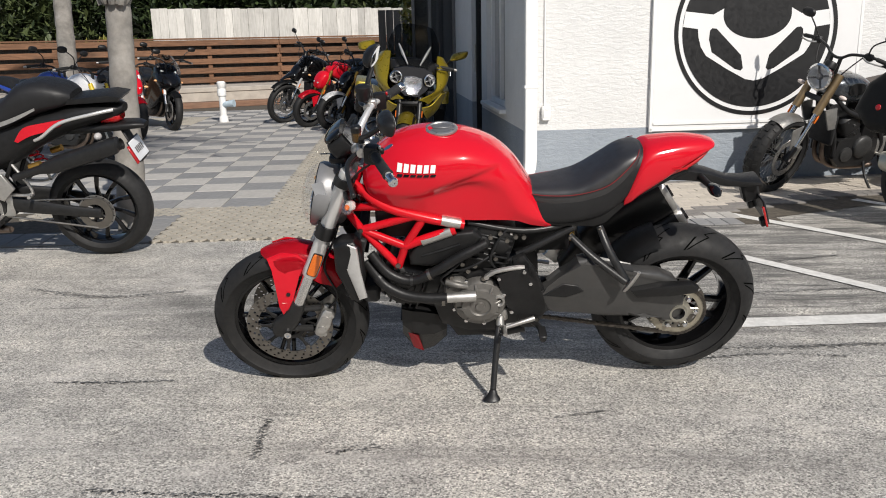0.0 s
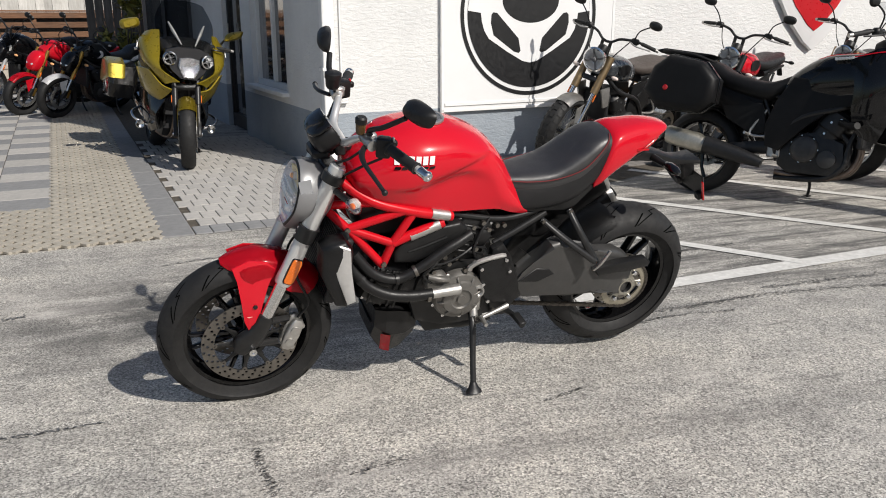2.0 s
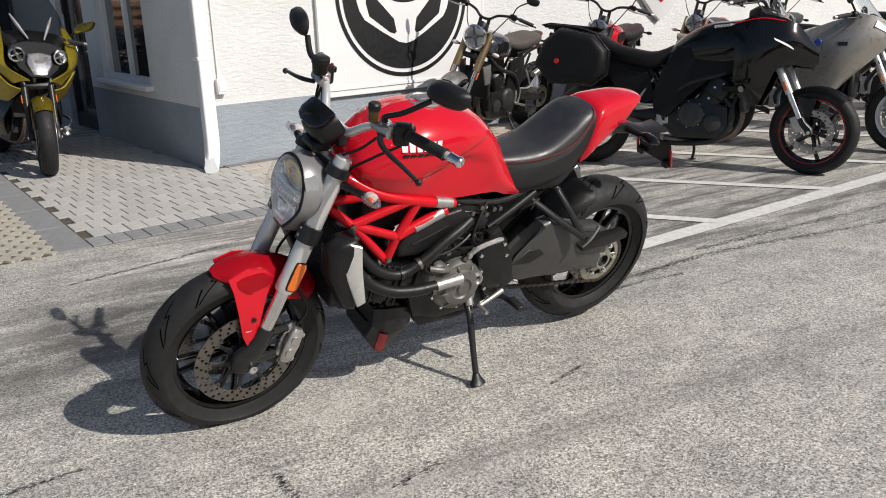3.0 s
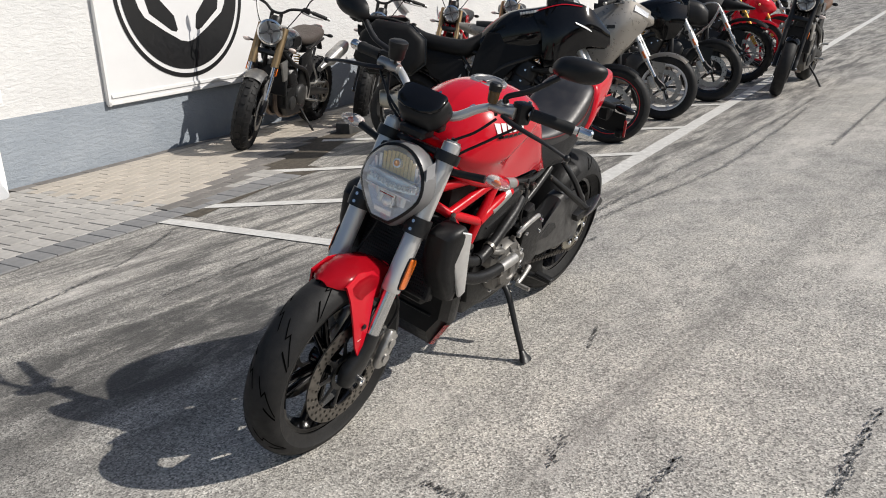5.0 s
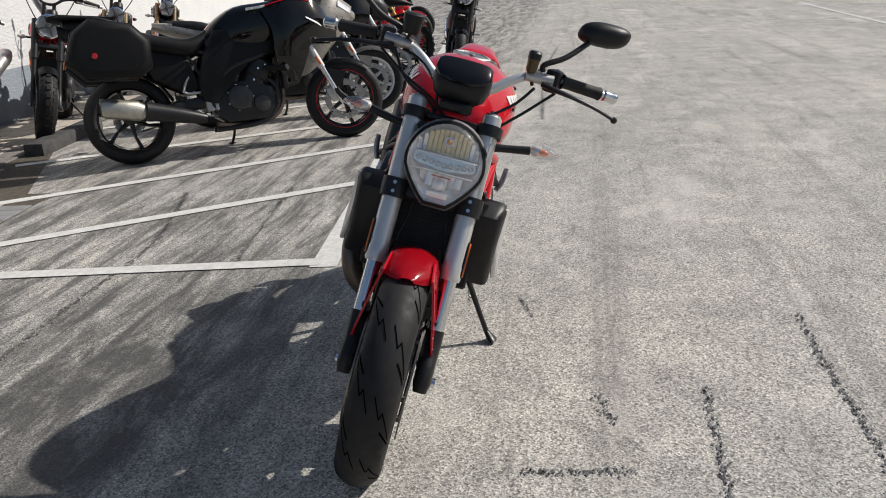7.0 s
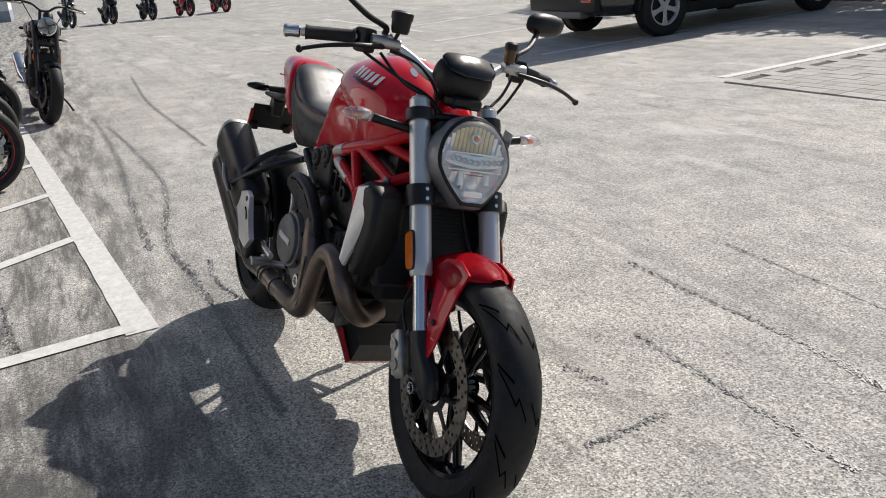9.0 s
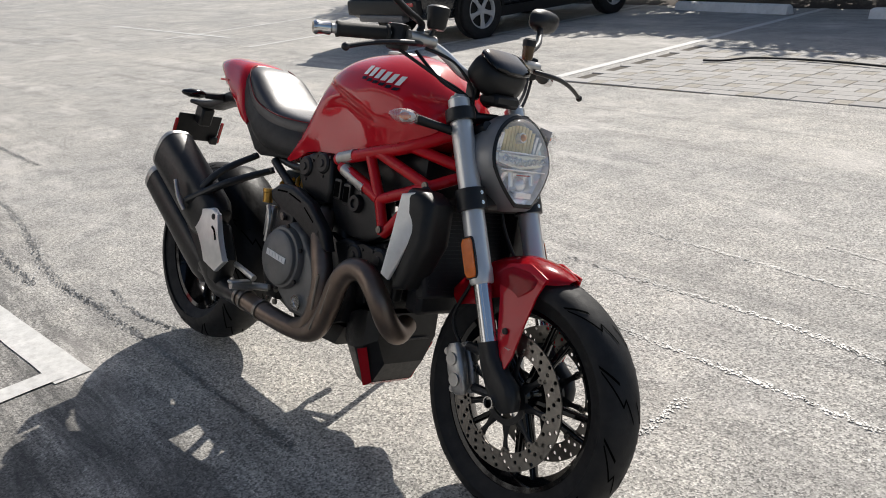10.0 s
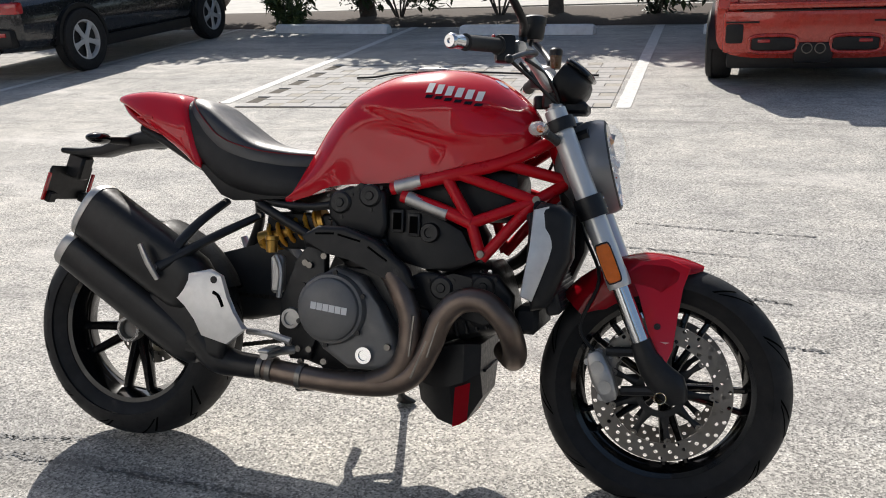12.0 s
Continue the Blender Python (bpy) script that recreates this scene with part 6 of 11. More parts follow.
    tube(bm, [(0.775, 0.19, 0.482), (0.835, 0.194, 0.482), (0.878, 0.194, 0.480)], [0.02, 0.0185, 0.0185], 16)
    part("pump_spout", bm, ALU, pump)
    bm = B()
    tube(bm, [(0.878, 0.194, 0.480), (0.95, 0.19, 0.478), (1.031, 0.178, 0.486), (1.099, 0.16, 0.516), (1.14, 0.14, 0.560), (1.17, 0.125, 0.60)], 0.0195, 14)
    part("coolant_hose", bm, BLACK, H, "thick black coolant hose")
    bm = B()
    tube(bm, [(0.735, 0.14, 0.675), (0.79, 0.155, 0.652), (0.841, 0.162, 0.628), (0.923, 0.168, 0.576), (1.006, 0.168, 0.540), (1.087, 0.155, 0.566), (1.15, 0.13, 0.636)], 0.018, 14)
    hose = part("coolant_hose", bm, BLACK, H)
    for c, d in (((0.94, 0.168, 0.566), (1, 0, -0.45)), ((1.006, 0.168, 0.540), (1, 0, -0.02)), ((0.892, 0.193, 0.471), (1, 0, 0)), ((1.125, 0.147, 0.542), (0.7, -0.3, 0.6))):
        bm = B()
        lathe(bm, [(0.0185, -0.006), (0.0215, -0.006), (0.0215, 0.006), (0.0185, 0.006)], along(c, d), 20)
        part("hose_clip", bm, BLACK_METAL if c[0] > 1 else STEEL, hose)
    bm = B()
    side_plate(bm, [(0.702, 0.556), (0.65, 0.578), (0.585, 0.59), (0.562, 0.517), (0.52, 0.44), (0.497, 0.388), (0.542, 0.362), (0.627, 0.372), (0.66, 0.41), (0.676, 0.463)], 1, 0.135, 0.05, 0.014, 2)
    for v in bm.verts:
        v.co.y += 0.02 * max(0.0, (v.co.z - 0.45) / 0.14)
    sc = part("sprocket_cover", bm, BLACK, H, "black front sprocket cover")
    bm = B()
    tube(bm, [(0.735, 0.165, 0.55), (0.70, 0.17, 0.575), (0.63, 0.168, 0.587), (0.60, 0.165, 0.585)], 0.009, 8)
    for p in ((0.735, 0.165, 0.55), (0.715, 0.16, 0.565), (0.60, 0.16, 0.555)):
        bolt(bm, p, (0, 1, 0), 0.010, 0.010)
    part("clutch_pipe", bm, ALU, H)
    bm = B()
    lathe(bm, [(0.012, 0.03), (0.016, 0.036), (0.022, 0.036), (0.024, 0.03), (0.024, 0.0)], along((0.69, 0.145, 0.448), (0, 1, 0)), 24)
    part("gear_shaft_boss", bm, ALU, sc)
    bm = B()
    for x, z in ((0.69, 0.545), (0.60, 0.575), (0.575, 0.52), (0.64, 0.39), (0.67, 0.47)):
        bolt(bm, (x, 0.16 + 0.02 * max(0.0, (z - 0.45) / 0.14), z), (0, 1, 0), 0.0075, 0.007)
    part("cover_bolts", bm, CHROME, sc)
    bm = B()
    for p in ((0.775, 0.125, 0.575), (0.80, 0.128, 0.555), (0.82, 0.13, 0.585), (0.745, 0.15, 0.535), (0.86, 0.14, 0.535), (0.66, 0.155, 0.56), (0.70, 0.12, 0.60), (0.66, 0.12, 0.675), (0.63, 0.12, 0.69), (0.72, 0.12, 0.69), (0.685, 0.12, 0.705), (0.60, 0.115, 0.685)):
        bolt(bm, p, (0, 1, 0.1), 0.009, 0.012)
    part("engine_bolts", bm, STEEL, H)
    bm = B()
    for k, pts in enumerate(([(0.82, 0.135, 0.60), (0.87, 0.155, 0.565), (0.90, 0.15, 0.53), (0.87, 0.16, 0.50)], [(0.70, 0.13, 0.63), (0.76, 0.15, 0.60), (0.83, 0.15, 0.57), (0.90, 0.13, 0.56)], [(0.66, 0.12, 0.72), (0.70, 0.14, 0.67), (0.72, 0.15, 0.61), (0.69, 0.15, 0.56)])):
        tube(bm, pts, 0.005, 7)
    part("wiring", bm, BLACK, H)
    # gear lever
    bm = B()
    tube(bm, [(0.555, 0.165, 0.36), (0.61, 0.178, 0.35), (0.665, 0.185, 0.335)], [0.011, 0.0085, 0.007], 10)
    tube(bm, [(0.66, 0.178, 0.342), (0.60, 0.17, 0.345)], 0.005, 8, smooth=False)
    tube(bm, [(0.665, 0.18, 0.335), (0.668, 0.235, 0.338)], 0.008, 10, smooth=False)
    part("gear_lever", bm, ALU, H, "alloy gear lever")
    # right side: clutch cover and case cover
    bm = B()
    side_plate(bm, [(0.60, 0.46), (0.62, 0.52), (0.68, 0.55), (0.75, 0.53), (0.80, 0.46), (0.85, 0.38), (0.855, 0.335), (0.82, 0.295), (0.72, 0.295), (0.65, 0.34), (0.605, 0.40)], -1, 0.145, 0.06, 0.016, 3)
    cc = part("clutch_case", bm, CASE_GREY, H, "graphite clutch-side case cover")
    bm = B()
    t = along((0.677, -0.17, 0.446), (0, -1, 0))
    lathe(bm, [(0.092, 0.0), (0.092, 0.012), (0.087, 0.022), (0.080, 0.024), (0.078, 0.034), (0.070, 0.040), (0.0, 0.042)], t, 48)
    cl = part("clutch_cover", bm, CASE_GREY, cc, "round graphite clutch cover")
    bm = B()
    for k in range(6):
        a = math.tau * k / 6 + 0.4
        bolt(bm, t @ Vector((0.093 * math.cos(a), 0.093 * math.sin(a), 0.014)), (0, -1, 0), 0.007, 0.006)
    part("cover_bolts", bm, BLACK_METAL, cl)
    for k in range(6):
        bm = B()
        box(bm, (0, 0, 0), (0.0145, 0.0015, 0.018), Matrix.Translation((0.642 + 0.0165 * k, -0.2132, 0.456 - 0.002 * k)) @ Matrix.Rotation(radians(6), 4, "Y"))
        part("emblem_bar", bm, WHITE_PAINT, cl)
    bm = B()
    lathe(bm, [(0.0, 0.006), (0.012, 0.006), (0.013, 0.010), (0.021, 0.010), (0.023, 0.0), (0.023, -0.01)], along((0.768, -0.178, 0.335), (0, -1, 0)), 24)
    part("oil_window", bm, [CHROME], cc)
    bm = B()
    for p in ((0.57, -0.14, 0.33), (0.585, -0.155, 0.30), (0.83, -0.18, 0.36), (0.66, -0.178, 0.31), (0.60, -0.145, 0.55), (0.64, -0.145, 0.575), (0.69, -0.14, 0.585)):
        bolt(bm, p, (0, -1, 0), 0.009, 0.008)
    part("engine_bolts", bm, STEEL, H)
    # rear belt cover and heat shield
    bm = B()
    side_plate(bm, [(0.61, 0.60), (0.60, 0.63), (0.645, 0.655), (0.715, 0.655), (0.80, 0.625), (0.88, 0.56), (0.905, 0.51), (0.87, 0.505), (0.82, 0.535), (0.74, 0.585), (0.67, 0.60)], -1, 0.187, 0.036, 0.013, 3)
    hs = part("heat_shield", bm, BLACK, H, "slotted black exhaust heat shield")
    # black rods set on the shield for the shade in its slots
    for x0, z0, x1, z1 in ((0.64, 0.635, 0.69, 0.637), (0.70, 0.635, 0.76, 0.62), (0.78, 0.608, 0.83, 0.575)):
        bm = B()
        tube(bm, [(x0, -0.2025, z0), (x1, -0.2025, z1)], 0.004, 6, smooth=False)
        part("slot_shade", bm, RECESS_SHADE, hs)
    bm = B()
    bolt(bm, (0.855, -0.202, 0.55), (0, -1, 0), 0.009, 0.004)
    part("shield_bolt", bm, BLACK_METAL, hs)
    for outline, bosses in (
        ([(0.645, 0.713), (0.665, 0.742), (0.702, 0.756), (0.735, 0.752), (0.768, 0.762), (0.80, 0.742), (0.807, 0.66), (0.793, 0.625), (0.751, 0.622), (0.678, 0.645), (0.65, 0.675)], ((0.681, 0.714), (0.761, 0.733))),
        ([(0.856, 0.529), (0.90, 0.548), (0.945, 0.548), (0.985, 0.536), (1.03, 0.552), (1.09, 0.552), (1.135, 0.50), (1.127, 0.428), (1.064, 0.44), (0.957, 0.44), (0.89, 0.46)], ((0.954, 0.512), (1.06, 0.520))),
    ):
        bm = B()
        side_plate(bm, outline, -1, 0.128, 0.036, 0.012, 3)
        bc = part("belt_cover", bm, BLACK, H, "black cam belt cover")
        for x, z in bosses:
            part("cover_boss", lathe(B(), [(0.0, 0.012), (0.010, 0.012), (0.012, 0.008), (0.024, 0.008), (0.029, 0.003), (0.029, -0.01)], along((x, -0.146, z), (0, -1, 0)), 22), BLACK_METAL, bc)
            bm = B()
            for k in range(3):
                a = 0.6 + math.tau * k / 3
                bolt(bm, (x + 0.036 * math.cos(a), -0.144, z + 0.036 * math.sin(a)), (0, -1, 0), 0.005, 0.005)
            part("cover_bolts", bm, BLACK_METAL, bc)
    # exhaust
    bm = B()
    tube(bm, [(1.10, -0.06, 0.355), (1.135, -0.12, 0.345), (1.145, -0.17, 0.385), (1.125, -0.195, 0.445), (1.075, -0.20, 0.49), (1.015, -0.20, 0.487), (0.97, -0.20, 0.44), (0.945, -0.20, 0.375), (0.905, -0.197, 0.305), (0.845, -0.19, 0.272), (0.76, -0.185, 0.262), (0.66, -0.18, 0.262), (0.56, -0.185, 0.272), (0.50, -0.19, 0.282)], 0.0295, 20, n=6)
    ex = part("front_header", bm, TITAN, H, "heat-stained looping front exhaust header")
    bm = B()
    tube(bm, [(0.76, -0.10, 0.60), (0.82, -0.165, 0.56), (0.865, -0.19, 0.50), (0.892, -0.195, 0.43), (0.885, -0.195, 0.35), (0.85, -0.19, 0.295), (0.79, -0.185, 0.268)], 0.029, 20, n=6)
    part("rear_header", bm, TITAN, H, "heat-stained rear exhaust header")
    bm = B()
    for c, d in (((0.52, -0.188, 0.279), (1, 0, -0.12)), ((0.495, -0.19, 0.283), (1, 0, -0.12)), ((0.60, -0.182, 0.267), (1, 0, -0.1))):
        lathe(bm, [(0.029, -0.007), (0.0335, -0.007), (0.0335, 0.007), (0.029, 0.007)], along(c, d), 24)
    for c, d in (((0.96, -0.226, 0.40), (0.3, 0, 1)), ((0.905, -0.224, 0.40), (0.1, 0, 1)), ((0.925, -0.226, 0.345), (0.4, 0, 1))):
        tube(bm, [Vector(c) - Vector(d).normalized() * 0.05, Vector(c) + Vector(d).normalized() * 0.05], 0.0035, 6, smooth=False)
    part("header_clamps", bm, STEEL, ex)
    bm = B()
    tube(bm, [(0.50, -0.19, 0.282), (0.43, -0.19, 0.285), (0.37, -0.195, 0.30), (0.32, -0.20, 0.36)], [0.031, 0.033, 0.042, 0.05], 18)
    part("link_pipe", bm, BLACK_METAL, H, "black exhaust link pipe")

    def can(p0, p1, hw, hh, nm, label):
        p0, p1 = Vector(p0), Vector(p1)
        d = (p1 - p0).normalized()
        side = Vector((0, 1, 0))
        upn = side.cross(d).normalized()
        rings = []
        for f, k in ((0.0, 0.55), (0.03, 0.8), (0.12, 0.97), (0.3, 1.0), (0.9, 1.0), (0.93, 0.98)):
            c = p0 + (p1 - p0) * f
            rings.append([c + side * hw * k * x + upn * hh * k * v for x, v in oval(28, 1, 1, 3.0)])
        ob = part(nm, loft(B(), rings), BLACK_METAL, H, label)
        bm = B()
        rings = []
        for f, k in ((0.93, 1.0), (0.965, 0.99), (0.985, 0.9), (0.99, 0.7)):
            c = p0 + (p1 - p0) * f
            rings.append([c + side * hw * k * x + upn * hh * k * v for x, v in oval(28, 1, 1, 3.0)])
        loft(bm, rings)
        part("end_cap", bm, ALU, ob, "bare aluminium silencer end cap")
        bm = B()
        c = p1 - d * 0.002
        lathe(bm, [(0.021, -0.02), (0.025, -0.02), (0.026, 0.006), (0.021, 0.006)], along(c, d), 24, closed=True)
        lathe(bm, [(0.0, -0.005), (0.021, -0.005)], along(c, d), 16)
        part("outlet", bm, BLACK, ob)
        return ob

    can((0.325, -0.205, 0.466), (-0.008, -0.225, 0.680), 0.058, 0.080, "upper_silencer", "black upper silencer")
    can((0.325, -0.195, 0.305), (-0.08, -0.225, 0.578), 0.048, 0.052, "lower_silencer", "black lower silencer")
    bm = B()
    side_plate(bm, [(0.40, 0.30), (0.42, 0.38), (0.36, 0.48), (0.26, 0.50), (0.18, 0.46), (0.20, 0.38), (0.28, 0.31)], -1, 0.205, 0.07, 0.02, 3)
    part("silencer_body", bm, BLACK_METAL, H)
    bm = B()
    side_plate(bm, [(0.250, 0.475), (0.256, 0.502), (0.31, 0.521), (0.375, 0.535), (0.408, 0.52), (0.425, 0.465), (0.438, 0.425), (0.478, 0.389), (0.425, 0.346), (0.352, 0.364), (0.332, 0.405), (0.308, 0.443), (0.275, 0.462)], -1, 0.248, 0.018, 0.006, 2)
    hg = part("heel_guard", bm, BRIGHT_ALU, H, "bare aluminium heel guard")
    for x, z in ((0.276, 0.488), (0.388, 0.509)):
        bm = B()
        bolt(bm, (x, -0.255, z), (0, -1, 0), 0.010, 0.004)
        part("bolt", bm, BLACK_METAL, hg)
    # black rod set on the guard for the shade in a slot
    bm = B()
    tube(bm, [(0.386, -0.2555, 0.478), (0.402, -0.2555, 0.468), (0.414, -0.2555, 0.442)], 0.005, 6)
    part("slot_shade", bm, RECESS_SHADE, hg)
    bm = B()
    tube(bm, [(0.455, -0.20, 0.375), (0.52, -0.215, 0.375), (0.58, -0.21, 0.36)], [0.009, 0.008, 0.01], 8)
    part("brake_pedal", bm, ALU, H)
    # radiator with silver wings
    bm = B()
    m = Matrix.Translation((1.205, 0, 0.585)) @ Matrix.Rotation(radians(-14), 4, "Y")
    box(bm, (0, 0, 0), (0.035, 0.31, 0.25), m, 0.006)
    rad = part("radiator", bm, RADIATOR, H, "black radiator")
    for k in range(22):
        bm = B()
        box(bm, (0.019, 0, -0.11 + 0.0105 * k), (0.003, 0.28, 0.003), m)
        part("fin", bm, BLACK_METAL, rad)
    bm = B()
    box(bm, (1.16, 0, 0.44), (0.06, 0.22, 0.07), Matrix(), 0.012)
    part("oil_cooler", bm, RADIATOR, H)
    for s in (1, -1):
        bm = B()
        outer = [(1.188, 0.712), (1.222, 0.722), (1.240, 0.705), (1.236, 0.63), (1.192, 0.502), (1.164, 0.512), (1.182, 0.62)]
        side_plate(bm, outer, s, 0.214, 0.014, 0.003, 1)
        for v in bm.verts:
            v.co.y += s * 0.010 * (0.7 - v.co.z) / 0.2 - s * 0.45 * max(0.0, v.co.x - 1.195)
        wg = part("radiator_wing", bm, BRIGHT_ALU, H, "silver radiator side wing")
        bm = B()
        side_plate(bm, [(1.245, 0.725), (1.275, 0.70), (1.275, 0.60), (1.225, 0.485), (1.185, 0.475), (1.170, 0.56), (1.175, 0.70), (1.20, 0.73)], s, 0.150, 0.085, 0.024, 4)
        for v in bm.verts:
            v.co.y += s * (0.02 - 0.35 * max(0.0, v.co.x - 1.23))
        part("radiator_shroud", bm, BLACK, wg)
        bm = B()
        lathe(bm, [(0.0, 0.012), (0.016, 0.012), (0.017, 0.0), (0.014, -0.02)], along((1.19, s * 0.14, 0.715), (0.2, s, 0.6)), 16)
        part("radiator_cap", bm, BLACK, rad)
    # belly pan: a faceted black tray with a red edge round its mouth
    pan = [(0.88, 0.32, 0.26, 0.205, 0.08, 0.05), (0.93, 0.35, 0.255, 0.160, 0.108, 0.060), (0.975, 0.368, 0.262, 0.148, 0.120, 0.066), (1.01, 0.372, 0.276, 0.168, 0.120, 0.070), (1.05, 0.372, 0.300, 0.232, 0.104, 0.070)]

    def pan_ring(x, grow=0.0, lean=0.0):
        """The tray's outline at x, from the left top edge round the floor to the right one."""
        i = max(j for j in range(len(pan) - 1) if pan[j][0] <= x)
        f = (x - pan[i][0]) / (pan[i + 1][0] - pan[i][0])
        zt, zm, zb, wt, wb = (pan[i][q] + (pan[i + 1][q] - pan[i][q]) * f for q in range(1, 6))
        return [Vector((x + lean * (z - zb), y, z)) for y, z in ((wt + grow, zt), (wt + grow, zm), (wb + grow, zb - grow), (-wb - grow, zb - grow), (-wt - grow, zm), (-wt - grow, zt))]

    bm = B()
    loft(bm, [pan_ring(x) for x in (0.88, 0.93, 0.975, 1.01, 1.0499)])
    bp = part("belly_pan", bm, BLACK, H, "faceted black belly pan with a red edge", sharp=20)
    bm = B()
    loft(bm, [pan_ring(x, 0.003, 0.16)[1:5] for x in (0.972, 0.992, 1.012)], closed=False)
    bmesh.ops.solidify(bm, geom=bm.faces[:], thickness=0.003)
    part("red_flash", bm, RED, bp, sharp=20)
    bm = B()
    for k in range(4):
        box(bm, (1.050 - 0.010 * k, 0, 0.30 - 0.028 * k), (0.016, 0.15, 0.007), Matrix(), 0.002)
    part("belly_louvre", bm, BLACK_METAL, bp)
    # side stand
    bm = B()
    tube(bm, [(0.685, 0.135, 0.325), (0.69, 0.175, 0.29), (0.704, 0.240, 0.195), (0.713, 0.288, 0.126)], [0.014, 0.013, 0.0115, 0.0115], 12, flat=0.8)
    st = part("side_stand", bm, BLACK_METAL, H, "black side stand")
    bm = B()
    rings = []
    for f, a, b in ((0.0, 0.011, 0.011), (0.5, 0.014, 0.02), (0.8, 0.018, 0.03), (1.0, 0.018, 0.032)):
        c = Vector((0.713, 0.288, 0.126)) + (Vector((0.719, 0.318, 0.100)) - Vector((0.713, 0.288, 0.126))) * f
        rings.append([c + Vector((1, 0, 0)) * b * x + Vector((0, 0.9, 0.28)) * a * v for x, v in oval(14, 1, 1)])
    loft(bm, rings)
    part("stand_foot", bm, BLACK_METAL, st)
    bm = B()
    pts = []
    for k in range(40):
        f = k / 39
        w = f * math.tau * 9
        c = Vector((0.675, 0.165, 0.335)) * (1 - f) + Vector((0.70, 0.205, 0.215)) * f
        pts.append(c + Vector((0.006 * math.cos(w), 0.006 * math.sin(w), 0)))
    tube(bm, pts, 0.0016, 5, smooth=False)
    part("stand_spring", bm, STEEL, st)
    bm = B()
    tube(bm, [(0.68, 0.13, 0.35), (0.68, 0.15, 0.32)], 0.016, 10, smooth=False)
    box(bm, (0.675, 0.125, 0.36), (0.05, 0.03, 0.06), Matrix(), 0.008)
    part("stand_mount", bm, ALU, st)
    # small stays and pipes low on both sides
    bm = B()
    tube(bm, [(0.83, 0.06, 0.265), (0.70, 0.07, 0.235), (0.58, 0.08, 0.26)], 0.02, 10)
    tube(bm, [(0.62, -0.10, 0.235), (0.55, -0.10, 0.225)], 0.02, 10, smooth=False)
    part("lower_mount", bm, BLACK_METAL, H)


hero = hero_motorcycle()

# ---- the other motorcycles ----
def on_ground(p, heading, lean=9.0, z=0.0):
    """Pose of a parked motorcycle whose rear tyre stands at p and which points along heading (degrees)."""
    return Matrix.Translation((p[0], p[1], z)) @ Matrix.Rotation(radians(heading), 4, "Z") @ Matrix.Rotation(radians(-lean), 4, "X")


def bike_between(rear, front, lean=9.0):
    r, f = Vector((*rear, 0)), Vector((*front, 0))
    return on_ground(rear, math.degrees(math.atan2(f.y - r.y, f.x - r.x)), lean), (f - r).length


def body(rows, n=3, e=2.6, count=20):
    """Rounded body from rows of x, top, bottom, half width."""
    dd = []
    for k in range(len(rows) - 1):
        for q in range(n):
            t = q / n
            a, b, c, d = rows[max(k - 1, 0)], rows[k], rows[k + 1], rows[min(k + 2, len(rows) - 1)]
            dd.append([0.5 * (2 * b[i] + (c[i] - a[i]) * t + (2 * a[i] - 5 * b[i] + 4 * c[i] - d[i]) * t * t + (3 * b[i] - a[i] - 3 * c[i] + d[i]) * t ** 3) for i in range(4)])
    dd.append(list(rows[-1][:4]))
    return [[Vector((x, w * y, (zt + zb) / 2 + (zt - zb) / 2 * v)) for y, v in oval(count, 1, 1, e)] for x, zt, zb, w in dd]


WIRE = paint("wire_spoke_steel", (0.5, 0.5, 0.5), 0.3, metal=1.0)
PLATE_WHITE = paint("plain_pale_plate", (0.7, 0.72, 0.75), 0.4)


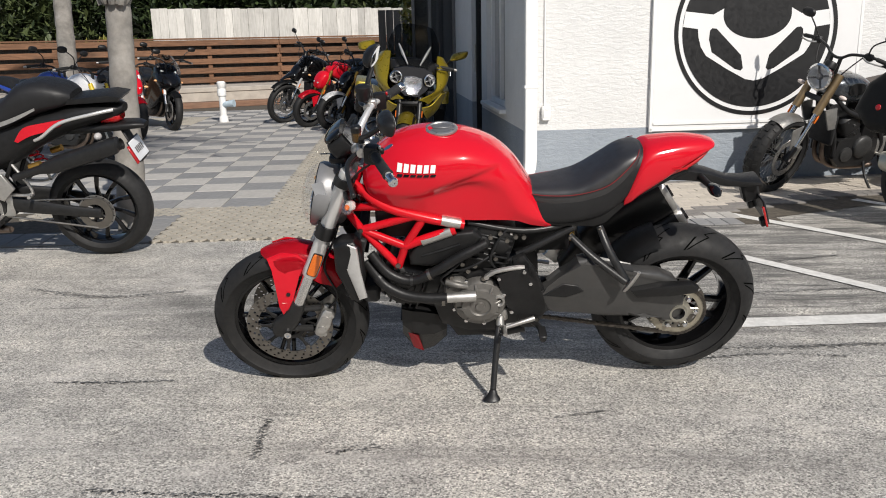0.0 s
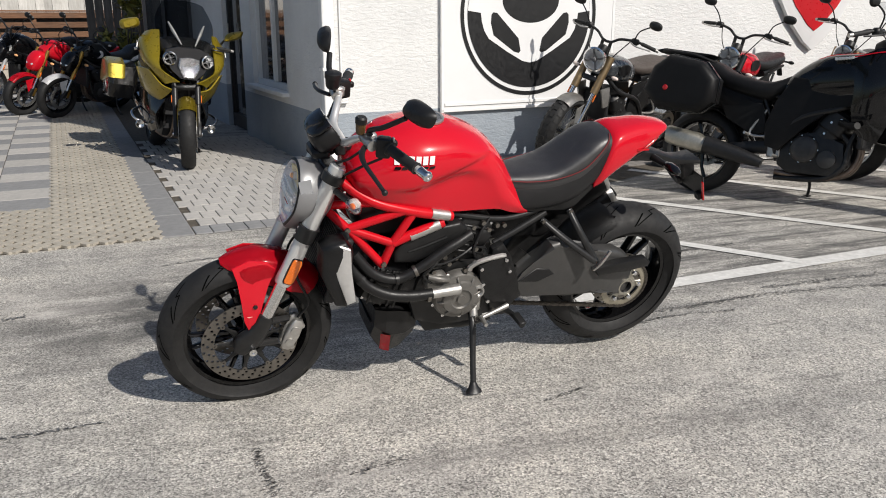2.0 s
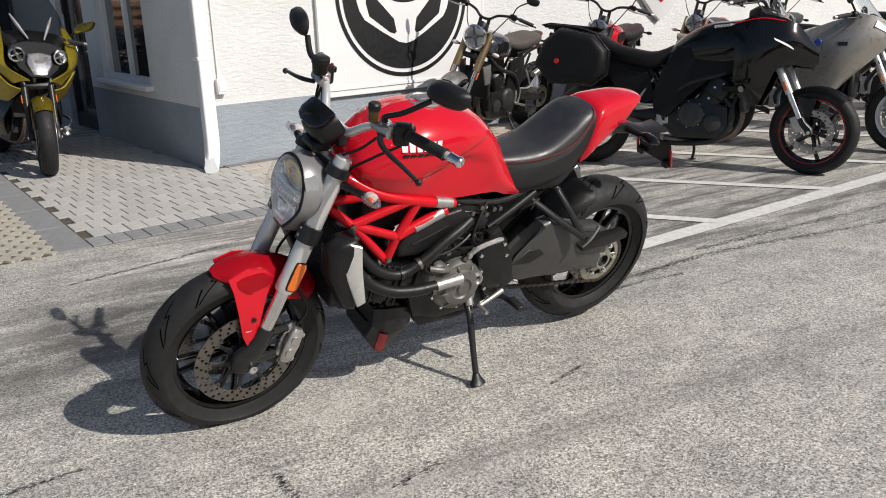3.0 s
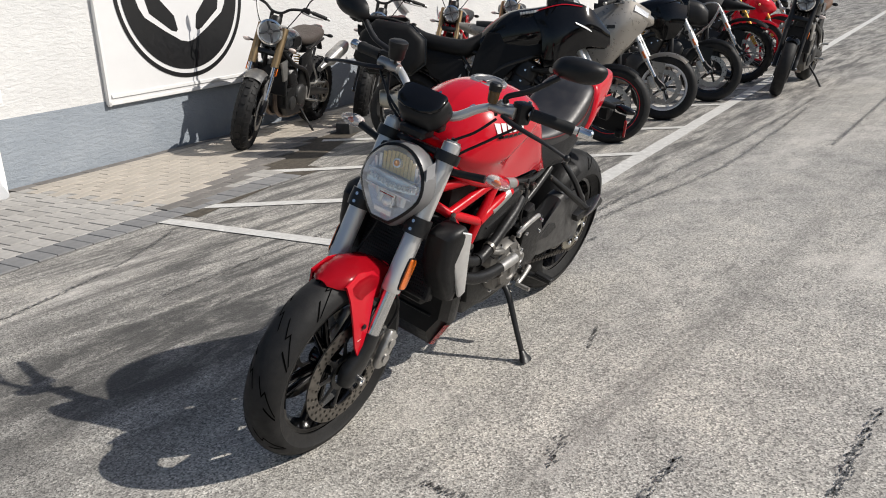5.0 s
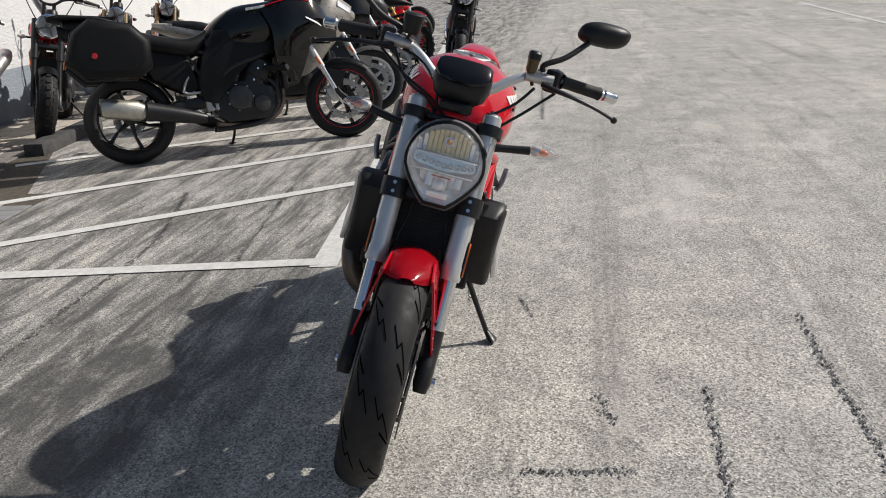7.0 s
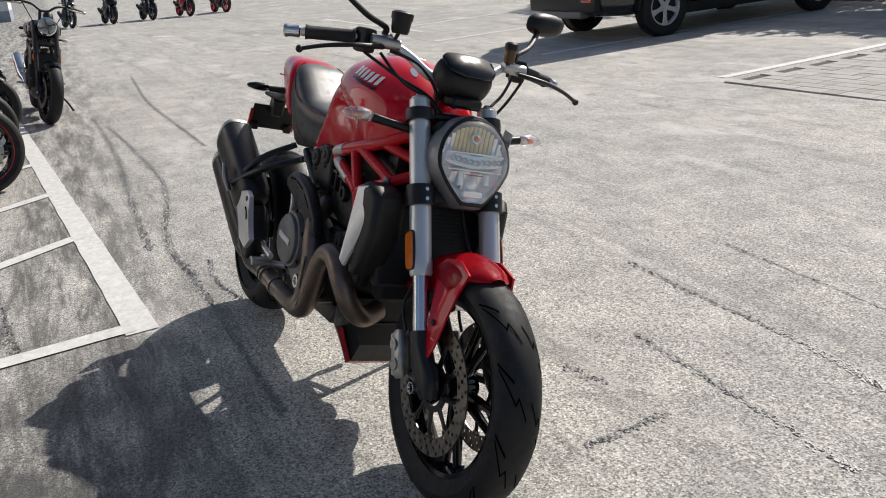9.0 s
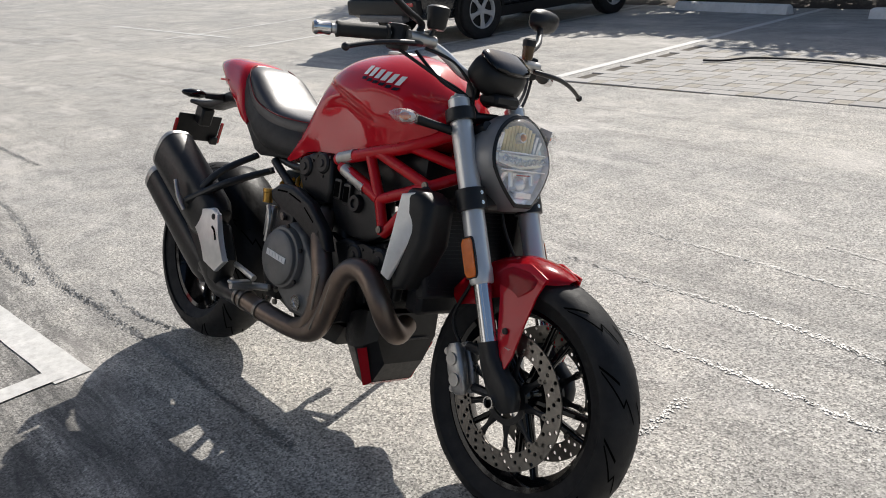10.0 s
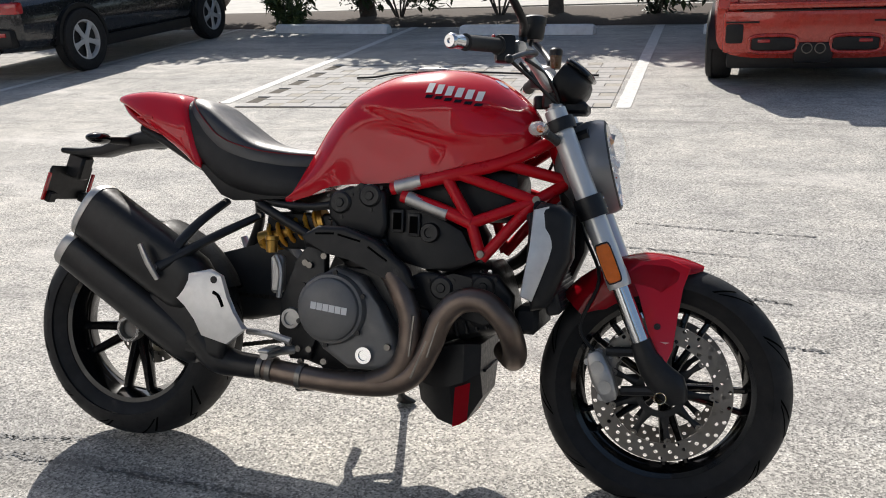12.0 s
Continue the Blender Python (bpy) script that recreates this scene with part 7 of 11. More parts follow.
def simple_wheel(nm, c, R, w, rim_r, parent, m, kind, rim_mat, disc_r=0.15, discs=1, tread=False):
    t = m @ axis_y(c)
    hub = part(nm, lathe(B(), [(0.0, -0.05), (0.035, -0.05), (0.03, 0.0), (0.035, 0.05), (0.0, 0.05)], t, 16), rim_mat, parent)
    part("tyre", lathe(B(), tyre_profile(R, w, rim_r, 8), t, 44), RUBBER, hub)
    if tread:
        for s in (-1, 0, 1):
            bm = B()
            for k in range(30):
                a = math.tau * (k + 0.5 * s) / 30
                r = R - 0.002 - (0.02 if s else 0.0)
                p = t @ (Matrix.Rotation(a, 4, "Z") @ Vector((r, 0, s * w * 0.32)))
                mm = t @ Matrix.Rotation(a, 4, "Z") @ Matrix.Translation((r, 0, s * w * 0.32)) @ Matrix.Rotation(radians(-38 * s), 4, "Y")
                box(bm, (0, 0, 0), (0.018, 0.034, w * 0.24), mm)
            tagged(part("tread_blocks", bm, RUBBER, hub, smooth=False), kind="stuff")
    prof = [(rim_r + 0.006, -w * 0.36), (rim_r - 0.014, -w * 0.30), (rim_r - 0.026, 0.0), (rim_r - 0.014, w * 0.30), (rim_r + 0.006, w * 0.36), (rim_r + 0.012, 0.0)]
    part("rim", lathe(B(), prof, t, 44, closed=True), rim_mat, hub)
    if kind == "wire":
        bm = B()
        for k in range(32):
            a = math.tau * k / 32
            b = a + (0.35 if k % 2 else -0.35)
            y = 0.03 if k % 4 < 2 else -0.03
            cyl(bm, t @ Vector((0.03 * math.cos(b), 0.03 * math.sin(b), y)), t @ Vector(((rim_r - 0.02) * math.cos(a), (rim_r - 0.02) * math.sin(a), 0)), 0.0022, seg=5)
        tagged(part("wire_spokes", bm, WIRE, hub), kind="stuff")
    else:
        n = kind
        for k in range(n):
            bm = B()
            a = math.tau * k / n + 0.3
            e = Vector((math.cos(a), math.sin(a), 0))
            nn = Vector((-e.y, e.x, 0))
            loft(bm, [[t @ (e * r + nn * x * wd + nn * sh + Vector((0, 0, v * 0.03))) for x, v in oval(8, 0.5, 0.5, 2.6)] for r, wd, sh in ((0.025, 0.04, 0.0), (rim_r * 0.55, 0.024, 0.012), (rim_r - 0.018, 0.034, 0.0))])
            part("spoke", bm, rim_mat, hub)
    for s in ((1, -1) if discs == 2 else (1,)):
        bm = disc(B(), (c[0], c[1] + s * (w * 0.5 + 0.012), c[2]), disc_r * 0.72, disc_r, 0.005, 2, 30, m)
        part("brake_disc", bm, DISC_BRIGHT, hub)
        bm = B()
        for k in range(5):
            a = math.tau * k / 5
            tt = m @ axis_y((c[0], c[1] + s * (w * 0.5 + 0.008), c[2]))
            tube(bm, [tt @ Vector((0.03 * math.cos(a), 0.03 * math.sin(a), 0)), tt @ Vector((disc_r * 0.75 * math.cos(a), disc_r * 0.75 * math.sin(a), 0))], 0.008, 6, smooth=False)
        lathe(bm, [(0.034, -0.006), (0.034, 0.006), (0.0, 0.006), (0.0, -0.006)], tt, 14)
        tagged(part("disc_carrier", bm, BLACK_METAL, hub), kind="stuff")
    return hub


def round_lamp(c, r, d, parent, m, shell, nm="headlamp"):
    t = m @ along(c, d)
    ob = part(nm, lathe(B(), [(0.0, -0.09), (r * 0.5, -0.085), (r * 0.9, -0.05), (r, 0.0), (r * 0.98, 0.014), (r * 0.88, 0.014)], t, 28), shell, parent, "round headlamp with a bright reflector")
    part("bezel", lathe(B(), [(r * 1.03, -0.006), (r * 1.05, 0.012), (r * 0.9, 0.018), (r * 0.88, 0.008)], t, 28), CHROME, ob)
    part("reflector_bowl", lathe(B(), [(r * 0.9, 0.006), (r * 0.75, -0.03), (r * 0.4, -0.05), (0.0, -0.055)], t, 24), REFLECTOR, ob)
    bm = B()
    for k in range(4):
        a = math.tau * k / 4 + 0.4
        tube(bm, [t @ Vector((0, 0, -0.01)), t @ Vector((r * 0.86 * math.cos(a), r * 0.86 * math.sin(a), 0.0))], r * 0.09, 6, smooth=False)
    ball(bm, t @ Vector((0, 0, -0.005)), r * 0.26, 10, 8)
    part("lamp_cross", bm, GREY_SAT, ob)
    ln = part("lens", lathe(B(), [(r * 0.92, 0.012), (r * 0.7, 0.026), (r * 0.35, 0.034), (0.0, 0.036)], t, 24), CLEAR, ob)
    ln.visible_shadow = False
    return ob


def motorcycle(m, wb, label, tank=BLACK_GLOSS, accent=None, style="naked", fork=SILVER, rim=BLACK_GLOSS, spokes=5, fr=0.305, rr=0.315, fw=0.115, rwid=0.17,
               steer=12.0, screen=0.0, cases=None, seat_mat=None, exhaust=None, guard=None, lamp="round", bar=1.08, tread=False, plate_col=None, group="", stand=True, mirrors=True, mirror_mat=None, ex_side=-1, knuckle=False, engine=None, frame=BLACK_METAL, low=False, kit=None, sil_path=None, sil_r=0.057, fork_r=0.027, lamp_r=0.088):
    """A parked motorcycle: wheels, fork, engine, tank, seat, bars and, by style, beak, fairing, screen and cases."""
    accent = accent or tank
    seat_mat = seat_mat or VINYL
    exhaust = exhaust or BLACK_METAL
    guard = guard or BLACK
    engine = engine or BLACK_METAL
    mirror_mat = mirror_mat or BLACK
    H = thing("motorcycle", m, label, "motorcycle", group)
    I = Matrix()
    adv = style in ("adventure", "tourer_adv")
    up = 0.06 if adv else 0.08 if style == "scrambler" else 0.0
    fa, ra = Vector((wb, 0, fr)), Vector((0, 0, rr))
    rake = radians(26)
    ax = Vector((-math.sin(rake), 0, math.cos(rake)))
    fore = Vector((math.cos(rake), 0, math.sin(rake)))
    top = fa + ax * (0.66 + up) - fore * 0.04
    S = Matrix.Translation(top) @ Matrix.Rotation(radians(steer), 4, ax) @ Matrix.Translation(-top)
    simple_wheel("front_wheel", fa, fr, fw, fr - 0.088 if not adv else fr - 0.08, H, S, spokes, rim, 0.155, 2, tread)
    simple_wheel("rear_wheel", ra, rr, rwid, rr - 0.098 if not adv else rr - 0.09, H, I, spokes, rim, 0.115, 1, tread)
    # fork
    for s in (1, -1):
        p0, p1 = fa + Vector((-0.02, s * 0.1, -0.02)), fa + Vector((-0.02, s * 0.1, 0)) + ax * (0.68 + up)
        mid = p0 + (p1 - p0) * 0.42
        part("fork_slider", turn(cyl(B(), p0, mid + ax * (0.02 if style != "scrambler" else 0.12), 0.021, seg=12), S), CHROME if fork is not BLACK_METAL else BLACK_METAL, H)
        part("fork_tube", turn(cyl(B(), mid if style != "scrambler" else mid + ax * 0.1, p1, fork_r, seg=14), S), fork, H)
        bm = B()
        loft(bm, [[fa + Vector((-0.02, s * 0.1, 0)) + ax * h + fore * f + Vector((0, 0.024 * x, 0)) + fore * w * v for x, v in oval(10, 1, 1, 2.6)] for h, f, w in ((-0.03, 0.02, 0.02), (0.01, 0.015, 0.036), (0.07, 0.0, 0.026), (0.11, 0.0, 0.024))])
        part("fork_foot", turn(bm, S), BLACK_METAL, H)
        bm = B()
        c = fa + Vector((-0.1, s * (fw * 0.5 + 0.02), 0.05))
        box(bm, (0, 0, 0), (0.05, 0.05, 0.12), Matrix.Translation(c) @ Matrix.Rotation(-rake, 4, "Y"), 0.012, 2)
        part("brake_caliper", turn(bm, S), ALU if fork is not GOLD else GOLD, H)
        bm = B()
        lathe(bm, [(0.0, 0.004), (0.013, 0.004), (0.014, -0.02)], S @ along(fa + Vector((0, s * 0.126, 0)), (0, s, 0)), 12)
        part("axle_nut", bm, CHROME, H)
        bm = B()
        c = p0 + (p1 - p0) * 0.5 + Vector((0, s * 0.03, 0))
        box(bm, (0, 0, 0), (0.02, 0.008, 0.07), Matrix.Translation(c) @ Matrix.Rotation(-rake, 4, "Y"), 0.003)
        part("side_reflector", turn(bm, S), AMBER, H)
    for h in (0.46 + up, 0.66 + up):
        bm = B()
        box(bm, (0, 0, 0), (0.07, 0.25, 0.04), Matrix.Translation(fa + ax * h - fore * 0.035) @ Matrix.Rotation(-rake, 4, "Y"), 0.012, 2)
        part("triple_clamp", turn(bm, S), BLACK_METAL, H)
    # front mudguard
    bm = B()
    rows = []
    hi = 0.05 if adv and style != "tourer_adv" else 0.0
    for k in range(12):
        a = radians(62 + 46 * k / 11) if style == "scrambler" else radians((46 if not low else 30) + (78 if not low else 115) * k / 11)
        row = []
        for q in range(9):
            th = radians(-72 + 144 * q / 8)
            r = fr + 0.014 + hi - 0.055 * (1 - math.cos(th))
            row.append(Vector((fa.x + r * math.cos(a), (fw * 0.5 + 0.012) * math.sin(th), fa.z + r * math.sin(a))))
        rows.append(row)
    vs = [[bm.verts.new(p) for p in row] for row in rows]
    for a, b in zip(vs, vs[1:]):
        for i in range(8):
            bm.faces.new((a[i], a[i + 1], b[i + 1], b[i]))
    bmesh.ops.solidify(bm, geom=bm.faces[:], thickness=0.004)
    mg = part("front_mudguard", turn(bm, S), guard, H)
    for s in (1, -1):
        bm = B()
        y = s * (fw * 0.5 + 0.016)
        plate(bm, [(fa.x + 0.02, fr * 1.72), (fa.x - 0.02, fr * 1.18), (fa.x - 0.055, fr * 1.18), (fa.x - 0.11, fr * 1.80)], 0.005, Matrix(((1, 0, 0, 0), (0, 0, s, y), (0, 1, 0, 0), (0, 0, 0, 1))), 0.001)
        part("mudguard_stay", turn(bm, S), guard, mg)
    # engine, frame, exhaust
    ex = wb * 0.52
    bm = B()
    plate(bm, [(ex - 0.24, 0.27), (ex - 0.16, 0.22), (ex + 0.14, 0.22), (ex + 0.22, 0.30), (ex + 0.2, 0.46), (ex + 0.02, 0.53), (ex - 0.2, 0.50), (ex - 0.27, 0.40)], 0.26, Matrix(((1, 0, 0, 0), (0, 0, 1, 0), (0, 1, 0, 0), (0, 0, 0, 1))), 0.03, 2)
    eng = part("engine_case", bm, engine, H)
    bm = B()
    loft(bm, [[Vector((ex + 0.02 + 0.14 * f, 0.13 * k * x, 0.44 + 0.24 * f)) + Vector((0.08, 0, -0.05)) * v * k for x, v in oval(16, 1, 1, 4)] for f, k in ((0, 1), (0.4, 1), (0.45, 1.1), (0.9, 1.08), (1.0, 0.85))])
    part("cylinder", bm, engine, eng)
    for s in (1, -1):
        bm = B()
        t = along((ex - 0.06, s * 0.125, 0.40), (0, s, 0))
        lathe(bm, [(0.1, 0.0), (0.098, 0.02), (0.085, 0.034), (0.05, 0.042), (0.0, 0.043)], t, 26)
        cov = part("engine_cover", bm, ENGINE_GREY, eng)
        bm = B()
        t = along((ex + 0.1, s * 0.125, 0.34), (0, s, 0))
        lathe(bm, [(0.065, 0.0), (0.062, 0.02), (0.03, 0.03), (0.0, 0.03)], t, 20)
        part("engine_cover", bm, ENGINE_GREY, eng)
        bm = B()
        for k in range(7):
            a = math.tau * k / 7
            bolt(bm, (ex - 0.06 + 0.095 * math.cos(a), s * 0.14, 0.40 + 0.095 * math.sin(a)), (0, s, 0), 0.007, 0.006)
        for p in ((ex + 0.06, 0.13, 0.52), (ex + 0.1, 0.14, 0.60), (ex + 0.16, 0.13, 0.62), (ex - 0.12, 0.12, 0.53)):
            bolt(bm, (p[0], s * p[1], p[2]), (0, s, 0), 0.009, 0.01)
        tagged(part("engine_bolts", bm, CHROME, eng), kind="stuff")
        bm = B()
        tube(bm, [(wb - 0.33, s * 0.04, 0.84 + up), (ex + 0.2, s * 0.14, 0.72), (ex - 0.1, s * 0.15, 0.62), (ex - 0.26, s * 0.13, 0.44), (ex - 0.24, s * 0.11, 0.30)], 0.02, 10)
        tube(bm, [(wb - 0.33, s * 0.03, 0.76 + up), (ex + 0.26, s * 0.10, 0.55), (ex + 0.22, s * 0.12, 0.33)], 0.018, 10)
        tube(bm, [(ex - 0.14, s * 0.13, 0.64), (ex - 0.35, s * 0.1, 0.72 + up), (0.12, s * 0.08, 0.78 + up)], 0.014, 8)
        tube(bm, [(ex - 0.26, s * 0.12, 0.48), (ex - 0.42, s * 0.10, 0.72 + up)], 0.013, 8)
        part("frame_rail", bm, frame, H)
        bm = B()
        tube(bm, [(ex - 0.24, s * 0.13, 0.33), (ex - 0.25, s * 0.24, 0.335)], 0.011, 8, smooth=False)
        tube(bm, [(ex - 0.46, s * 0.14, 0.47), (ex - 0.47, s * 0.22, 0.48)], 0.011, 8, smooth=False)
        box(bm, (ex - 0.27, s * 0.125, 0.40), (0.10, 0.02, 0.16), I, 0.01)
        tube(bm, [(ex - 0.30, s * 0.13, 0.47), (ex - 0.46, s * 0.135, 0.48), (ex - 0.36, s * 0.11, 0.66)], 0.010, 8)
        part("foot_peg", bm, ALU, H)
        bm = B()
        loft(bm, [[Vector((x, s * y + wd * a, z + hh * b)) for a, b in oval(10, 1, 1, 3)] for x, z, hh, y, wd in ((ex - 0.26, 0.40, 0.05, 0.10, 0.025), (ex - 0.45, 0.38, 0.045, rwid * 0.5 + 0.03, 0.022), (0.12, rr + 0.02, 0.034, rwid * 0.5 + 0.035, 0.02), (-0.04, rr, 0.03, rwid * 0.5 + 0.035, 0.018))])
        part("swingarm", bm, frame if frame is not RED_FRAME else BLACK_METAL, H)
    bm = B()
    box(bm, (ex + 0.30, 0, 0.56), (0.04, 0.30, 0.26), Matrix(), 0.012)
    part("radiator", bm, RADIATOR, H)
    bm = B()
    for y in (0.04, -0.04):
        bm = B()
        tube(bm, [(ex + 0.17, y, 0.60), (ex + 0.27, y, 0.55), (ex + 0.28, y, 0.36), (ex + 0.2, y * 1.2, 0.24), (ex, y * 1.5, 0.20), (ex - 0.25, ex_side * 0.10, 0.22)], 0.02, 10)
        part("header_pipe", bm, TITAN, H)
    e0, e1 = Vector((ex - 0.3, ex_side * 0.14, 0.28)), Vector((-0.02 if not low else 0.0, ex_side * 0.2, 0.50 + up))
    if sil_path:
        e0, e1 = Vector(sil_path[0]), Vector(sil_path[1])
    bm = B()
    d = (e1 - e0)
    loft(bm, [[e0 + d * f + Vector((0, sil_r * k * x, 0)) + Vector((0, 0, sil_r * 1.05 * k * v)) for x, v in oval(16, 1, 1, 2.6)] for f, k in ((0, 0.4), (0.25, 0.5), (0.42, 1.0), (0.92, 1.0), (0.98, 0.9), (1.0, 0.6))])
    sil = part("silencer", bm, exhaust, H)
    bm = B()
    lathe(bm, [(0.0, 0.0), (0.026, 0.0), (0.03, 0.016), (0.034, 0.016), (0.034, -0.03)], along(e1, d), 16)
    part("outlet", bm, BLACK, sil)
    bm = B()
    c = Vector((0.28, 0.0, 0.55))
    pts = [c + Vector((0.14 * (k / 40) + 0.034 * math.cos(k * 0.9), 0.034 * math.sin(k * 0.9) + ex_side * -0.06, 0.16 * k / 40)) for k in range(41)]
    tube(bm, pts, 0.006, 6, smooth=False)
    part("shock_spring", bm, SPRING if accent is not RED else RED_FRAME, H)
    bm = B()
    tube(bm, [(0.0, rwid * 0.5 + 0.03, rr - 0.1), (ex - 0.2, 0.12, 0.33)], 0.007, 6, smooth=False)
    tube(bm, [(0.0, rwid * 0.5 + 0.03, rr + 0.1), (ex - 0.2, 0.12, 0.42)], 0.007, 6, smooth=False)
    lathe(bm, [(0.06, -0.003), (0.105, -0.003), (0.105, 0.003), (0.06, 0.003)], axis_y((0, rwid * 0.5 + 0.03, rr)), 32, closed=True)
    part("drive_chain", bm, STEEL, H)
    tz = 0.0 + up
    t0, t1 = ex - 0.06, wb - 0.33
    L = t1 - t0
    lc = top + Vector((0.12, 0, -0.13 + (0.13 if style == "scrambler" else 0.0)))
    if kit is None:
        # tank, seat and tail
        if style == "scrambler":
            rows = [(x, a + 0.04, b + 0.02, w) for x, a, b, w in [(t0 - 0.03, 0.84, 0.79, 0.07), (t0 + 0.03, 0.90, 0.76, 0.12), (t0 + L * 0.35, 0.965, 0.75, 0.15), (t0 + L * 0.7, 0.975, 0.77, 0.16), (t0 + L * 0.92, 0.95, 0.80, 0.14), (t1 + 0.03, 0.90, 0.84, 0.08)]]
        else:
            rows = [(t0 - 0.05, 0.84 + tz, 0.74 + tz, 0.08), (t0 + 0.04, 0.93 + tz, 0.72 + tz, 0.13), (t0 + L * 0.4, 1.02 + tz, 0.72 + tz, 0.165), (t0 + L * 0.75, 1.03 + tz, 0.75 + tz, 0.17), (t0 + L * 0.95, 0.98 + tz, 0.80 + tz, 0.14), (t1 + 0.05, 0.92 + tz, 0.85 + tz, 0.07)]
        tk = part("fuel_tank", loft(B(), body(rows, e=3.0)), tank, H)
        bm = B()
        lathe(bm, [(0.05, -0.004), (0.05, 0.006), (0.042, 0.01), (0.0, 0.01)], Matrix.Translation((t0 + L * 0.55, 0, rows[2][1] + 0.006)), 24)
        part("filler_cap", bm, ALU, tk)
        for s in (1, -1):
            bm = B()
            plate(bm, oval(20, 0.085, 0.05, 3), 0.008, Matrix(((1, 0, 0, t0 + L * 0.55), (0, 0, s, s * 0.162), (0, 1, 0, 0.87 + tz * 0.5), (0, 0, 0, 1))), 0.003)
            part("tank_panel", bm, accent, tk)
        if style == "scrambler":
            srows = [(x, a + 0.08, b + 0.06, w + 0.01) for x, a, b, w in [(t0 + 0.02, 0.86, 0.80, 0.09), (t0 - 0.12, 0.86, 0.77, 0.13), (t0 - 0.32, 0.885, 0.79, 0.14), (t0 - 0.48, 0.90, 0.82, 0.12), (t0 - 0.55, 0.885, 0.84, 0.06)]]
        else:
            srows = [(t0 + 0.02, 0.85 + tz, 0.76 + tz, 0.09), (t0 - 0.12, 0.85 + tz, 0.73 + tz, 0.135), (t0 - 0.28, 0.88 + tz, 0.74 + tz, 0.14), (t0 - 0.36, 0.95 + tz, 0.78 + tz, 0.12), (t0 - 0.55, 0.98 + tz, 0.84 + tz, 0.11), (t0 - 0.66, 0.97 + tz, 0.88 + tz, 0.06)]
        part("seat", loft(B(), body(srows, e=3.0)), seat_mat, H)
        trows = [(t0 - 0.2, 0.78 + tz, 0.70 + tz, 0.12), (t0 - 0.4, 0.84 + tz, 0.74 + tz, 0.12), (t0 - 0.6, 0.90 + tz, 0.82 + tz, 0.1), (t0 - 0.72, 0.92 + tz, 0.87 + tz, 0.05)]
        if style == "scrambler":
            trows = [(x + 0.1, a - 0.02, b - 0.02, w) for x, a, b, w in trows]
        part("tail_cowl", loft(B(), body(trows)), accent, H)
        xe = t0 - (0.62 if style == "scrambler" else 0.70)
        bm = B()
        loft(bm, body([(xe + 0.05, 0.89 + tz, 0.83 + tz, 0.05), (xe - 0.02, 0.90 + tz, 0.85 + tz, 0.045), (xe - 0.04, 0.89 + tz, 0.86 + tz, 0.03)]))
        part("tail_lamp", bm, RED_LENS, H)
        bm = B()
        tube(bm, [(xe + 0.08, 0, 0.83 + tz), (xe - 0.06, 0, 0.74 + tz), (xe - 0.12, 0, 0.66 + tz)], [0.04, 0.03, 0.03], 10, flat=0.5)
        ph = part("plate_holder", bm, BLACK, H)
        if plate_col is not None:
            bm = B()
            pm = Matrix.Translation((xe - 0.13, 0, 0.63 + tz)) @ Matrix.Rotation(radians(22), 4, "Y")
            box(bm, (0, 0, 0), (0.006, 0.19, 0.12), pm, 0.004)
            part("number_plate", bm, plate_col, ph)
            bm = B()
            box(bm, (0.001, 0, -0.09), (0.01, 0.11, 0.06), pm, 0.004)
            part("plate_reflector", bm, RED_LENS, ph)
            bm = B()
            for k in range(6):
                box(bm, (-0.004, -0.055 + 0.022 * k, 0.0), (0.003, 0.012, 0.04), pm)
            part("plate_bars", bm, GREY_SAT, ph)
        for s in (1, -1):
            bm = B()
            tube(bm, [(xe + 0.05, s * 0.04, 0.82 + tz), (xe + 0.03, s * 0.12, 0.82 + tz)], [0.01, 0.009], 8, smooth=False)
            ball(bm, (xe + 0.03, s * 0.15, 0.82 + tz), 0.02, 12, 8, (1, 1.7, 0.9))
            part("rear_indicator", bm, BLACK, H)
            bm = B()
            c = top + Vector((0.03, s * 0.17, -0.12))
            tube(bm, [c - Vector((0, s * 0.07, 0)), c], 0.009, 8, smooth=False)
            ind = part("front_indicator", turn(bm, S), BLACK, H)
            bm = B()
            ball(bm, c + Vector((0, s * 0.03, 0)), 0.02, 12, 8, (1, 1.8, 0.9))
            part("indicator_lens", turn(bm, S), AMBER_BULB if style != "scrambler" else paint("frosted_indicator", (0.7, 0.6, 0.55), 0.25), ind)
    # handlebar
    bz = bar + up
    bx = top.x - 0.04
    bm = B()
    hbp = [(bx - 0.10, 0.40, bz - 0.01), (bx - 0.04, 0.26, bz + 0.015), (bx + 0.01, 0.12, bz), (bx + 0.02, 0.04, bz - 0.05)]
    tube(bm, hbp + [(x, -y, z) for x, y, z in reversed(hbp)], 0.012, 10)
    hb = part("handlebar", turn(bm, S), BLACK_METAL, H)
    bm = B()
    tube(bm, [(bx + 0.02, 0.04, bz - 0.05), (bx + 0.03, 0.04, top.z + 0.01)], 0.016, 8, smooth=False)
    tube(bm, [(bx + 0.02, -0.04, bz - 0.05), (bx + 0.03, -0.04, top.z + 0.01)], 0.016, 8, smooth=False)
    part("bar_riser", turn(bm, S), BLACK_METAL, hb)
